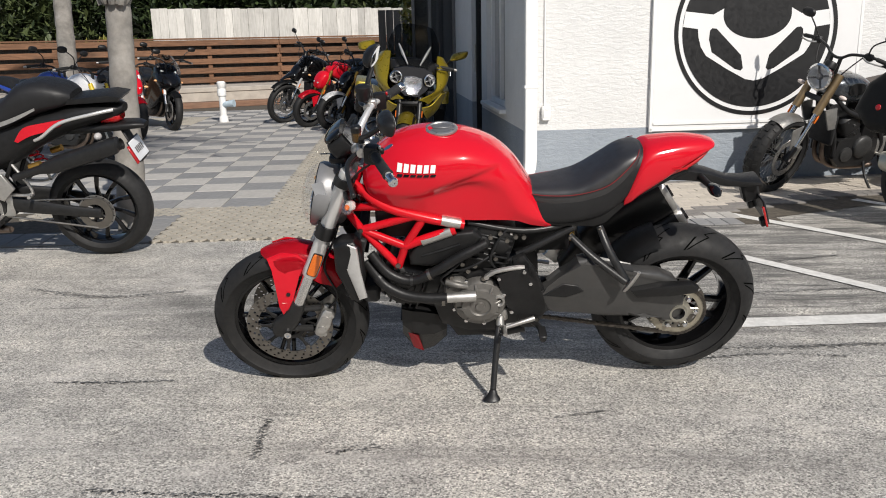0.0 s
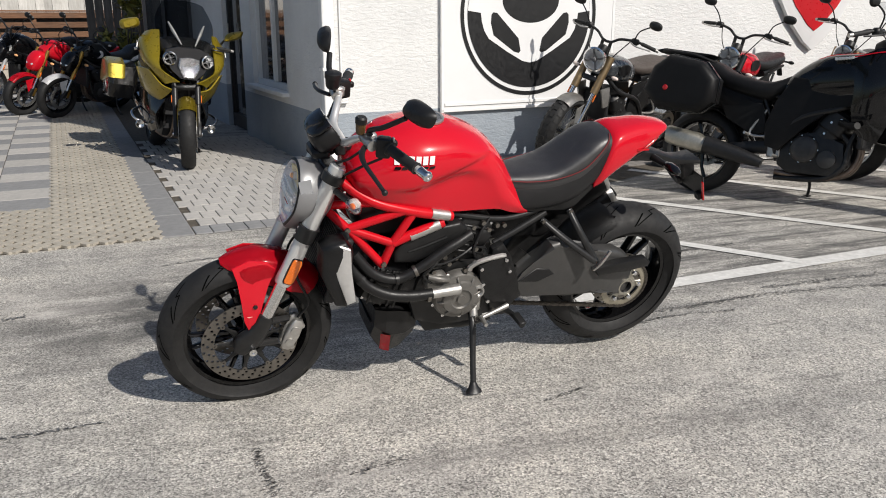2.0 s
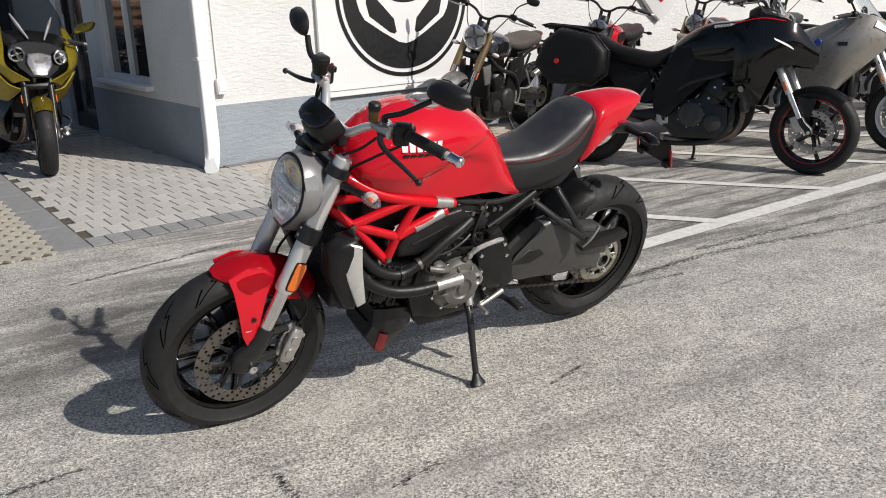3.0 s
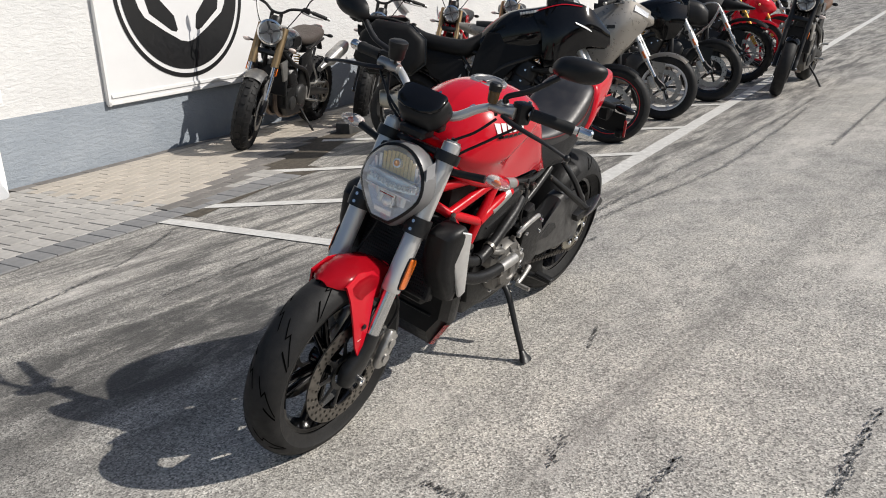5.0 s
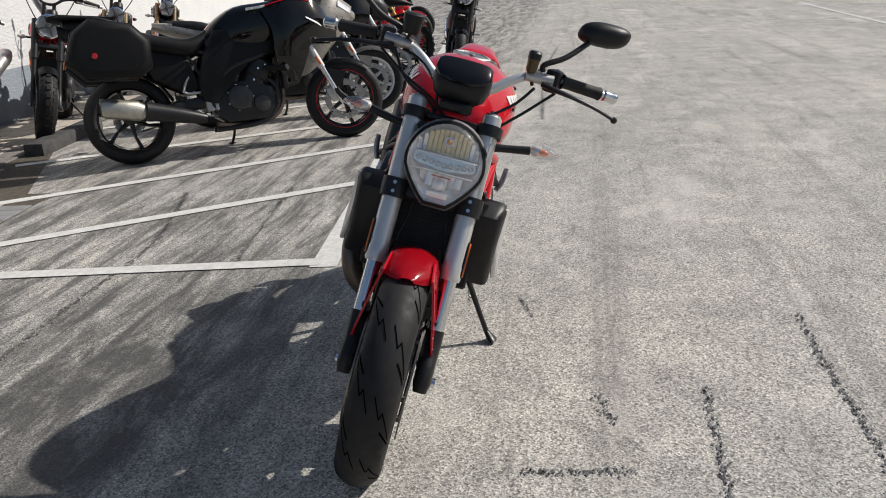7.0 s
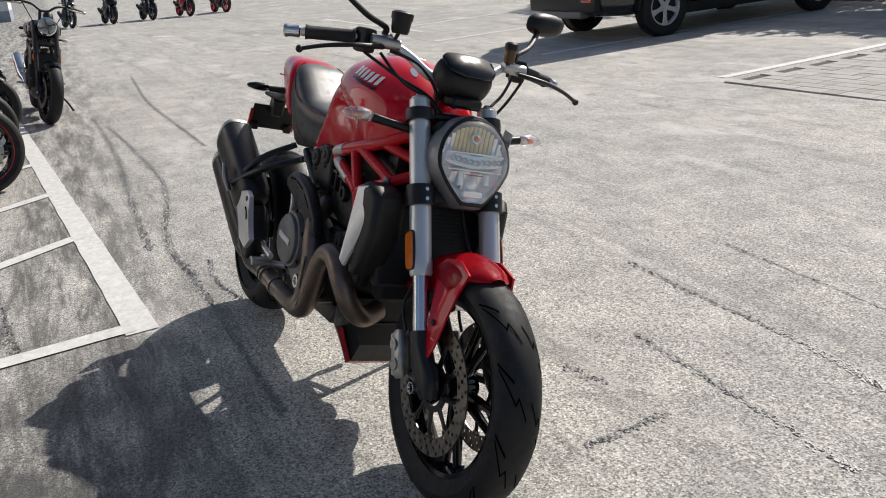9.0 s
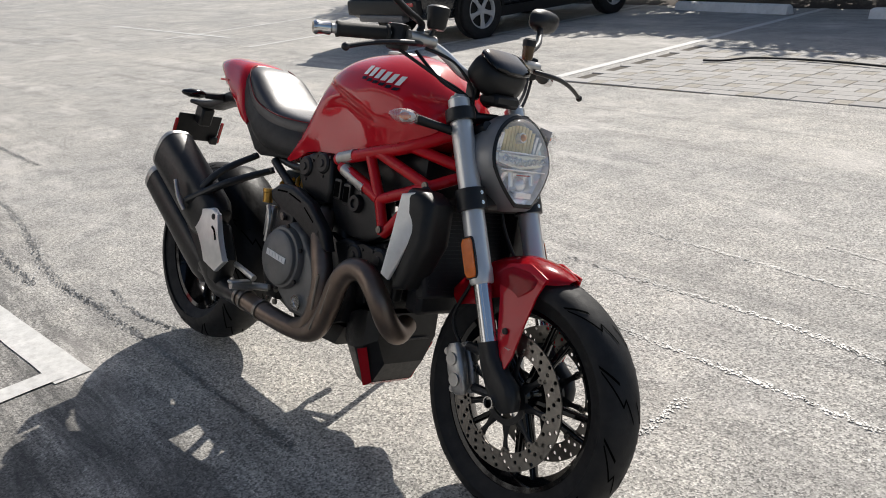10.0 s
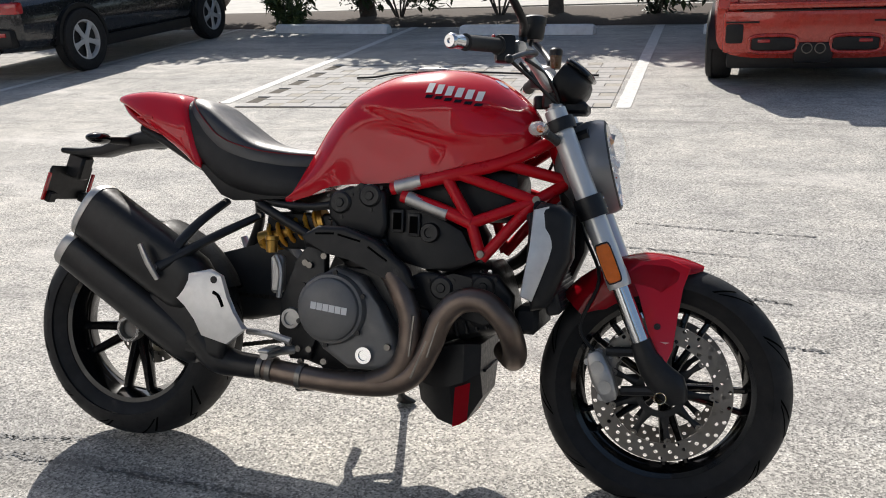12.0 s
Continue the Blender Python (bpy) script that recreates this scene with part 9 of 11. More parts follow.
    part("seat", loft(B(), body([(0.66, 0.94, 0.82, 0.10), (0.50, 0.87, 0.72, 0.15), (0.35, 0.885, 0.74, 0.16), (0.18, 0.93, 0.78, 0.155), (0.05, 1.0, 0.84, 0.15), (-0.18, 1.04, 0.92, 0.13), (-0.34, 1.05, 0.97, 0.08)], e=3)), CASE_BLACK, H)
    part("tail_cowl", loft(B(), body([(0.45, 0.78, 0.56, 0.12), (0.1, 0.86, 0.66, 0.14), (-0.2, 0.96, 0.82, 0.12), (-0.38, 1.02, 0.93, 0.07)], e=3)), CASE_BLACK, H)
    bm = B()
    slab(bm, [(0.02, 1.045), (-0.36, 1.085), (-0.44, 1.07), (-0.40, 1.05), (-0.05, 1.02)], -0.12, 0.12, 0.012, 2)
    part("luggage_rack", bm, CASE_BLACK, H)
    part("silencer_cover", tube(B(), [(0.52, -0.16, 0.27), (0.36, -0.18, 0.31), (0.10, -0.21, 0.37)], [0.035, 0.055, 0.072], 14), BLACK_METAL, H)
    sc = part("windscreen", skin([[(1.26, 0.17, 1.15), (1.38, 0.09, 1.11), (1.40, 0, 1.10), (1.38, -0.09, 1.11), (1.26, -0.17, 1.15)], [(1.20, 0.18, 1.28), (1.30, 0.09, 1.26), (1.31, 0, 1.255), (1.30, -0.09, 1.26), (1.20, -0.18, 1.28)], [(1.12, 0.12, 1.42), (1.18, 0.06, 1.43), (1.19, 0, 1.43), (1.18, -0.06, 1.43), (1.12, -0.12, 1.42)]], 0.004), glass("clear_screen", (0.78, 0.8, 0.82), 0.02, 1.1), H, "clear windscreen")
    sc.visible_shadow = False
    part("dashboard", loft(B(), body([(1.34, 1.14, 1.0, 0.14), (1.22, 1.19, 1.02, 0.15), (1.14, 1.16, 1.04, 0.10)], e=3)), CASE_BLACK, H)
    bm = B()
    lathe(bm, [(0.234, -0.0215), (0.234, 0.0215), (0.2325, 0.0215), (0.2325, -0.0215)], S @ axis_y((wb, 0, 0.31)), 44, closed=True)
    for s in (1, -1):
        bm = B()
        lathe(bm, [(0.226, s * 0.048), (0.231, s * 0.0475), (0.231, s * 0.0455), (0.226, s * 0.046)], S @ axis_y((wb, 0, 0.31)), 44, closed=True)
        part("rim_stripe", bm, RED, H)
    part("rear_mudguard", loft(B(), [[Vector((0.34 * math.cos(radians(a)), 0.095 * x, 0.32 + 0.34 * math.sin(radians(a)) + 0.012 * v)) for x, v in oval(12, 1, 1, 4)] for a in (20, 45, 70, 95, 115)]), CASE_BLACK, H)


def adventure_kit(H, S, wb):
    part("fuel_tank", loft(B(), body([(0.68, 1.0, 0.85, 0.13), (0.82, 1.10, 0.82, 0.19), (1.0, 1.16, 0.80, 0.22), (1.15, 1.13, 0.82, 0.2), (1.25, 1.05, 0.9, 0.1)], e=2.8)), RED, H)
    part("seat", loft(B(), body([(0.72, 1.02, 0.9, 0.11), (0.55, 1.02, 0.86, 0.16), (0.42, 1.07, 0.88, 0.165), (0.33, 1.145, 0.92, 0.16), (0.2, 1.16, 0.97, 0.155), (0.08, 1.13, 1.0, 0.14), (0.02, 1.09, 1.03, 0.10)], e=3)), VINYL, H)
    part("tail_cowl", loft(B(), body([(0.75, 0.86, 0.56, 0.13), (0.5, 0.92, 0.62, 0.15), (0.25, 0.97, 0.76, 0.14), (0.0, 1.01, 0.86, 0.12), (-0.2, 1.01, 0.92, 0.09), (-0.26, 1.0, 0.95, 0.05)], e=2.6)), BLACK, H)
    bm = B()
    slab(bm, [(0.08, 1.05), (-0.20, 1.075), (-0.28, 1.06), (-0.26, 1.035), (0.06, 1.02)], -0.11, 0.11, 0.01, 2)
    part("luggage_rack", bm, BLACK, H)
    for s in (1, -1):
        part("flank_panel", skin(flip([[(0.38, 0.158, 0.82), (0.31, 0.160, 0.90), (0.20, 0.152, 0.925), (0.06, 0.142, 0.945)], [(0.36, 0.160, 0.81), (0.28, 0.164, 0.85), (0.18, 0.156, 0.875), (0.09, 0.146, 0.905)]], s), 0.01), RED, H)
        part("silver_trim", skin(flip([[(0.52, 0.168, 0.915), (0.36, 0.166, 0.965), (0.22, 0.155, 1.02)], [(0.52, 0.172, 0.89), (0.36, 0.170, 0.94), (0.22, 0.157, 1.005)]], s), 0.008), ALU, H)
        part("grab_rail", tube(B(), [(0.26, s * 0.15, 0.82), (0.20, s * 0.17, 0.85), (0.08, s * 0.17, 0.93), (-0.12, s * 0.15, 0.975), (-0.22, s * 0.10, 0.985)], 0.011, 10), SILVER, H)
        bm = B()
        tube(bm, [(-0.10, s * 0.05, 0.84), (-0.12, s * 0.13, 0.84)], [0.01, 0.009], 8, smooth=False)
        ind = part("rear_indicator", bm, BLACK, H)
        part("indicator_lens", ball(B(), (-0.125, s * 0.16, 0.84), 0.022, 12, 8, (1, 1.5, 1)), paint("smoked_clear_lens", (0.45, 0.43, 0.42), 0.2), ind)
        bm = B()
        slab(bm, [(0.62, 0.60), (0.50, 0.62), (0.44, 0.52), (0.52, 0.44), (0.60, 0.48)], s * 0.155, s * 0.18, 0.008)
        part("foot_bracket", bm, ALU, H)
        bm = B()
        cyl(bm, (0.32, s * 0.165, 0.655), (0.25, s * 0.165, 0.675), 0.022, seg=12)
        part("reservoir", bm, GOLD, H)
        part("side_shroud", skin(flip([[(1.30, 0.12, 1.02), (1.10, 0.23, 1.06), (0.85, 0.2, 0.98)], [(1.20, 0.2, 0.80), (1.0, 0.26, 0.82), (0.80, 0.2, 0.84)], [(1.02, 0.2, 0.58), (0.92, 0.22, 0.62), (0.80, 0.17, 0.70)]], s)), BLACK, H)
    part("tail_lamp", loft(B(), body([(-0.12, 0.975, 0.885, 0.075), (-0.20, 0.965, 0.885, 0.075), (-0.235, 0.945, 0.90, 0.05)])), RED_LENS, H)
    holder = part("plate_holder", loft(B(), body([(0.12, 0.90, 0.82, 0.09), (-0.12, 0.89, 0.83, 0.085), (-0.30, 0.895, 0.845, 0.07), (-0.37, 0.88, 0.85, 0.04)], e=3)), BLACK, H)
    pm = Matrix.Translation((-0.30, 0, 0.715)) @ Matrix.Rotation(radians(24), 4, "Y")
    part("plate_bracket", box(B(), (0.012, 0, 0.04), (0.012, 0.10, 0.24), pm, 0.004), BLACK, holder)
    part("number_plate", box(B(), (0, 0, 0), (0.006, 0.19, 0.13), pm, 0.004), PLATE_WHITE, holder)
    part("plate_surround", box(B(), (0.005, 0, 0), (0.006, 0.205, 0.145), pm, 0.004), BLACK, holder)
    part("plate_reflector", box(B(), (0.004, 0.115, -0.01), (0.012, 0.03, 0.12), pm, 0.004), RED_LENS, holder)
    for k in range(5):
        part("plate_bar", box(B(), (-0.004, -0.05 + 0.025 * k, 0.0), (0.003, 0.014, 0.04), pm), GREY_SAT, holder)
    part("nose_fairing", loft(B(), body([(1.62, 0.98, 0.95, 0.03), (1.48, 1.06, 0.92, 0.08), (1.3, 1.16, 0.9, 0.14), (1.15, 1.16, 0.95, 0.15)])), BLACK, H)


def sport_kit(H, S, wb):
    """Angular sand-silver fairing with a pointed nose."""
    for s in (1, -1):
        sf = part("side_fairing", skin(flip([[(1.34, 0.06, 0.97), (1.16, 0.18, 1.06), (0.95, 0.21, 1.03), (0.72, 0.19, 0.95)], [(1.30, 0.10, 0.84), (1.10, 0.245, 0.86), (0.88, 0.26, 0.84), (0.64, 0.22, 0.80)], [(1.16, 0.17, 0.68), (1.02, 0.23, 0.60), (0.85, 0.235, 0.52), (0.60, 0.19, 0.46)], [(1.04, 0.17, 0.56), (0.95, 0.20, 0.46), (0.82, 0.20, 0.38), (0.62, 0.16, 0.36)]], s), 0.012, 3), SAND_SILVER, H)
        part("fairing_vent", skin(flip([[(1.02, 0.262, 0.845), (0.95, 0.268, 0.845)], [(1.02, 0.262, 0.815), (0.95, 0.268, 0.815)]], s), 0.004), BLACK, sf)
        bm = B()
        lathe(bm, [(0.0, 0.006), (0.026, 0.005), (0.03, 0.0)], along((0.80, s * 0.266, 0.84), (0, s, 0)), 18)
        part("round_badge", bm, BLUE, sf)
        part("headlamp", skin(flip([[(1.20, 0.17, 1.02), (1.32, 0.09, 0.95)], [(1.19, 0.195, 0.97), (1.31, 0.10, 0.91)]], s), 0.008), REFLECTOR, H)
        bm = B()
        tube(bm, [(1.05, s * 0.2, 1.06), (1.02, s * 0.36, 1.14)], 0.008, 8, smooth=False)
        ball(bm, (1.02, s * 0.42, 1.16), 0.05, 14, 10, (0.5, 1.5, 0.9))
        part("mirror", bm, BLACK, H)
    part("nose_fairing", loft(B(), body([(1.05, 1.10, 0.86, 0.19), (1.2, 1.05, 0.83, 0.165), (1.32, 0.96, 0.84, 0.09), (1.37, 0.92, 0.86, 0.03)], e=2.4)), SAND_SILVER, H)
    part("fuel_tank", loft(B(), body([(0.5, 0.86, 0.74, 0.12), (0.65, 0.96, 0.74, 0.17), (0.85, 1.0, 0.76, 0.19), (1.0, 0.98, 0.8, 0.15)], e=3)), SAND_SILVER, H)
    part("seat", loft(B(), body([(0.55, 0.86, 0.76, 0.11), (0.4, 0.81, 0.70, 0.15), (0.2, 0.83, 0.72, 0.16), (0.0, 0.92, 0.8, 0.14), (-0.25, 0.95, 0.86, 0.1)], e=3)), VINYL, H)
    part("tail_cowl", loft(B(), body([(0.4, 0.76, 0.62, 0.15), (0.1, 0.84, 0.68, 0.15), (-0.25, 0.92, 0.8, 0.11), (-0.42, 0.94, 0.88, 0.05)], e=3)), SAND_SILVER, H)
    sc = part("windscreen", skin([[(1.08, 0.17, 1.08), (1.20, 0.08, 1.05), (1.22, 0, 1.045), (1.20, -0.08, 1.05), (1.08, -0.17, 1.08)], [(0.98, 0.15, 1.24), (1.05, 0.07, 1.25), (1.06, 0, 1.25), (1.05, -0.07, 1.25), (0.98, -0.15, 1.24)]], 0.004), glass("pale_screen", (0.8, 0.82, 0.84), 0.02, 1.1), H, "clear windscreen")
    sc.visible_shadow = False


def adventure_front_kit(H, S, wb):
    """Black adventure bodywork with bare tubular crash bars and a raised beak."""
    part("fuel_tank", loft(B(), body([(0.62, 0.94, 0.78, 0.12), (0.75, 1.04, 0.76, 0.19), (0.95, 1.10, 0.76, 0.225), (1.12, 1.08, 0.80, 0.2), (1.24, 1.02, 0.88, 0.1)], e=2.8)), BLACK_GLOSS, H)
    part("seat", loft(B(), body([(0.7, 0.95, 0.84, 0.11), (0.5, 0.92, 0.80, 0.15), (0.3, 0.94, 0.82, 0.16), (0.1, 1.0, 0.88, 0.15), (-0.2, 1.02, 0.92, 0.1)], e=3)), VINYL, H)
    part("tail_cowl", loft(B(), body([(0.5, 0.84, 0.66, 0.13), (0.1, 0.92, 0.78, 0.13), (-0.25, 0.98, 0.9, 0.08)], e=3)), BLACK, H)
    part("beak", loft(B(), body([(wb + 0.12, 0.86, 0.84, 0.03), (wb - 0.02, 0.93, 0.84, 0.07), (wb - 0.2, 1.02, 0.84, 0.12), (wb - 0.32, 1.08, 0.9, 0.13)], e=2.6)), BLACK, H)
    part("headlamp", loft(B(), body([(wb - 0.08, 1.0, 0.92, 0.09), (wb - 0.12, 1.08, 0.92, 0.11), (wb - 0.2, 1.12, 0.95, 0.1)], e=2.6)), REFLECTOR, H)
    for s in (1, -1):
        part("side_shroud", skin(flip([[(wb - 0.22, 0.10, 1.0), (wb - 0.42, 0.22, 1.04), (wb - 0.66, 0.2, 0.96)], [(wb - 0.32, 0.2, 0.80), (wb - 0.5, 0.25, 0.82), (wb - 0.7, 0.2, 0.82)], [(wb - 0.5, 0.18, 0.62), (wb - 0.58, 0.2, 0.64), (wb - 0.7, 0.16, 0.70)]], s)), BLACK, H)
        part("crash_bar", tube(B(), [(wb - 0.62, s * 0.14, 0.50), (wb - 0.40, s * 0.27, 0.66), (wb - 0.30, s * 0.27, 0.86), (wb - 0.44, s * 0.26, 0.90), (wb - 0.62, s * 0.24, 0.78), (wb - 0.66, s * 0.18, 0.60)], 0.012, 8), ALU, H)


def roadster_kit(H, S, wb):
    """Black naked bodywork with small tank shrouds and no fairing."""
    part("fuel_tank", loft(B(), body([(0.55, 0.88, 0.76, 0.11), (0.7, 1.0, 0.74, 0.17), (0.9, 1.05, 0.74, 0.2), (1.08, 1.03, 0.78, 0.19), (1.18, 0.97, 0.86, 0.1)], e=2.8)), BLACK_GLOSS, H)
    part("seat", loft(B(), body([(0.62, 0.88, 0.78, 0.1), (0.45, 0.83, 0.72, 0.14), (0.25, 0.85, 0.74, 0.15), (0.05, 0.94, 0.82, 0.13), (-0.2, 0.97, 0.88, 0.08)], e=3)), VINYL, H)
    part("tail_cowl", loft(B(), body([(0.45, 0.78, 0.62, 0.12), (0.1, 0.86, 0.72, 0.12), (-0.25, 0.94, 0.86, 0.07)], e=3)), BLACK, H)
    part("nose_cowl", loft(B(), body([(wb - 0.05, 0.92, 0.78, 0.05), (wb - 0.12, 1.0, 0.76, 0.10), (wb - 0.24, 1.04, 0.78, 0.12)], e=2.6)), BLACK, H)
    for s in (1, -1):
        part("tank_shroud", skin(flip([[(wb - 0.26, 0.12, 0.96), (wb - 0.45, 0.22, 0.98), (wb - 0.66, 0.19, 0.9)], [(wb - 0.28, 0.17, 0.80), (wb - 0.46, 0.24, 0.80), (wb - 0.64, 0.18, 0.78)], [(wb - 0.38, 0.16, 0.64), (wb - 0.48, 0.18, 0.62), (wb - 0.58, 0.14, 0.66)]], s)), BLACK_GLOSS, H)


GROUP = "parked motorcycles"


def parked(rear, front, label, lean=9.0, **kw):
    m, wb = bike_between(rear, front, lean)
    return motorcycle(m, wb, label, group=GROUP, **kw)


# along the shop wall, noses out
parked((3.91, 7.86), (2.53, 7.27), "grey scrambler motorcycle with bronze fork and knobbly tyres by the wall", tank=GUNMETAL, accent=BLACK, style="scrambler", fork=TAN_FORK, spokes="wire", rim=BLACK_GLOSS, fr=0.345, rr=0.33, fw=0.15, tread=True, seat_mat=BROWN_SEAT, exhaust=ALU, guard=ALU, bar=1.12, steer=14, ex_side=1, sil_path=((0.34, 0.16, 0.60), (-0.12, 0.22, 0.80)), sil_r=0.06, lean=12.0, fork_r=0.034, lamp_r=0.105)
parked((5.27, 7.86), (3.97, 7.21), "black and red scrambler motorcycle with a round headlamp by the wall", tank=RED, accent=BLACK, style="scrambler", fork=BLACK_METAL, spokes=5, fr=0.32, rr=0.32, tread=True, seat_mat=VINYL, guard=BLACK, bar=1.12, steer=10, fw=0.14, lamp_r=0.1, fork_r=0.03)
parked((8.45, 8.32), (7.15, 7.68), "black motorcycle with a bronze fork by the wall", tank=BLACK_GLOSS, style="scrambler", fork=TAN_FORK, spokes=5, fr=0.32, rr=0.32, bar=1.15, steer=8, fw=0.13)
parked((6.82, 8.08), (5.52, 7.45), "dark motorcycle with red frame tubes by the wall", tank=BLACK_GLOSS, accent=RED, style="scrambler", fork=TAN_FORK, spokes="wire", fr=0.32, rr=0.32, frame=RED_FRAME, bar=1.15, steer=8)
# in the painted bays
parked((3.13, 5.92), (4.02, 4.54), "black touring motorcycle with hard side cases in a painted bay", tank=BLACK_GLOSS, style="tourer_adv", spokes=6, fr=0.31, rr=0.32, exhaust=ALU_MID, bar=1.16, steer=-14, ex_side=-1, kit=tour_kit, sil_path=((0.24, -0.20, 0.345), (-0.20, -0.24, 0.42)), sil_r=0.068)
parked((4.57, 5.92), (5.22, 4.60), "sand-silver faired sports touring motorcycle in a painted bay", tank=SAND_SILVER, style="sport", spokes=6, rim=WHITE_GLOSS, fr=0.30, screen=0.2, guard=SAND_SILVER, lamp="twin", bar=1.06, steer=-10, kit=sport_kit, mirrors=False)
parked((5.86, 5.95), (6.46, 4.61), "black naked motorcycle with a bull bar in a painted bay", tank=BLACK_GLOSS, style="naked", spokes=3, fr=0.31, lamp="twin", bar=1.1, steer=-8, kit=roadster_kit)
parked((7.46, 6.18), (8.03, 4.80), "black adventure motorcycle with knobbly tyres in a painted bay", tank=BLACK_GLOSS, style="adventure", spokes="wire", fr=0.345, rr=0.325, tread=True, lamp="twin", bar=1.18, steer=-8, knuckle=True, kit=adventure_front_kit)
parked((9.15, 6.5), (9.75, 5.1), "red motorcycle with gold fork in a painted bay", tank=RED, style="naked", fork=GOLD, rim=RED, spokes=5, guard=RED, frame=RED_FRAME, lamp="round", steer=-8)
parked((10.6, 6.6), (11.25, 5.3), "red sports motorcycle with red wheels in a painted bay", tank=RED, style="sport", fork=GOLD, rim=RED, spokes=5, guard=RED, lamp="twin", steer=-8)
parked((12.1, 6.8), (12.75, 5.5), "black motorcycle in a far painted bay", tank=BLACK_GLOSS, style="naked", lamp="twin", steer=-8)
parked((8.55, 4.24), (7.10, 4.13), "black round-lamp roadster standing at the edge of the lane", tank=BLACK_GLOSS, accent=GREY_SAT, style="scrambler", fork=BLACK_METAL, spokes=6, fr=0.31, rr=0.32, fw=0.125, exhaust=CHROME, guard=BLACK_GLOSS, bar=1.08, steer=10, engine=ALU_DARK, lean=10, seat_mat=paint("brown_leather_seat", (0.12, 0.06, 0.03), 0.5))
# beside the palm
parked((-2.32, 5.36), (-3.88, 5.25), "black adventure motorcycle with red flank panels, seen from behind", tank=RED, accent=RED, style="adventure", spokes=10, fr=0.33, rr=0.325, exhaust=BLACK_METAL, guard=BLACK, bar=1.16, ex_side=1, knuckle=True, lean=11, kit=adventure_kit, sil_path=((0.42, 0.19, 0.60), (-0.27, 0.23, 0.81)), sil_r=0.052)
parked((-5.35, 9.75), (-3.95, 9.3), "white and blue motorcycle with a yellow fork on the paved court", tank=WHITE_GLOSS, accent=BLUE, style="naked", fork=YELLOW, guard=WHITE_GLOSS, lamp="round", steer=-10, lean=8)
parked((-6.3, 10.9), (-4.95, 10.5), "blue naked motorcycle on the paved court", tank=BLUE, accent=BLUE, style="naked", guard=BLUE, lamp="twin", steer=-8)
parked((-5.9, 12.95), (-4.85, 11.95), "red motorcycle with silver wheels on the paved court", tank=RED, accent=RED, style="naked", rim=ALU, guard=RED, lamp="twin", steer=-8)
parked((-5.8, 14.3), (-4.8, 13.2), "black touring scooter with a tall screen on the paved court", tank=BLACK_GLOSS, style="tourer", screen=0.36, lamp="twin", bar=1.1, steer=-4)
# beside the entrance
parked((-0.92, 9.85), (-0.66, 8.23), "olive-gold touring motorcycle with side cases and gold mirrors", tank=OLIVE_GOLD, style="tourer", guard=OLIVE_GOLD, bar=1.06, steer=-12, fr=0.32, rr=0.32, fw=0.13, exhaust=CHROME, lean=8, fork=BLACK_METAL, mirrors=False, kit=gold_kit)
parked((-2.02, 15.1), (-3.25, 14.2), "black adventure motorcycle with a tall screen on the paved court", tank=BLACK_GLOSS, accent=BLACK_GLOSS, style="adventure", spokes="wire", rim=CHROME, fr=0.34, rr=0.33, screen=0.3, lamp="twin", bar=1.18, steer=14)
parked((-1.5, 14.15), (-2.66, 13.38), "small red naked motorcycle with a gold fork on the paved court", tank=RED, accent=RED, style="naked", fork=GOLD, guard=RED, fr=0.30, rr=0.305, lamp="twin", steer=12)
parked((-1.0, 13.6), (-2.18, 12.88), "small black and white naked motorcycle with a gold fork", tank=BLACK_GLOSS, accent=WHITE_GLOSS, style="naked", fork=GOLD, guard=WHITE_GLOSS, fr=0.30, rr=0.305, lamp="twin", steer=12)
# far end of the lot
for k, (tk, rm) in enumerate(((BLACK_GLOSS, CHROME), (BLACK_GLOSS, BLACK_GLOSS), (BLACK_GLOSS, BLACK_GLOSS), (RED, RED), (WHITE_GLOSS, RED))):
    parked((31.2 + 0.2 * k, 3.4 - 1.35 * k), (29.9 + 0.2 * k, 3.2 - 1.35 * k), "red-wheeled motorcycle parked at the far end" if k > 2 else "dark motorcycle parked at the far end", tank=tk, rim=rm, style="sport" if k % 2 else "naked", lamp="twin", steer=8)

# ---- cars, planting and fences ----
CAR_DARK = paint("dark_grey_car_paint", (0.022, 0.024, 0.027), 0.2, metal=0.4, coat=0.8, var=0.06, dirt=0.03)
CAR_RED = paint("coral_red_car_paint", (0.50, 0.04, 0.022), 0.25, metal=0.1, coat=0.8, var=0.04, dirt=0.03)


CAR_ALLOY = paint("silver_wheel_paint", (0.55, 0.55, 0.55), 0.35, metal=0.3, var=0.08, dirt=0.05)


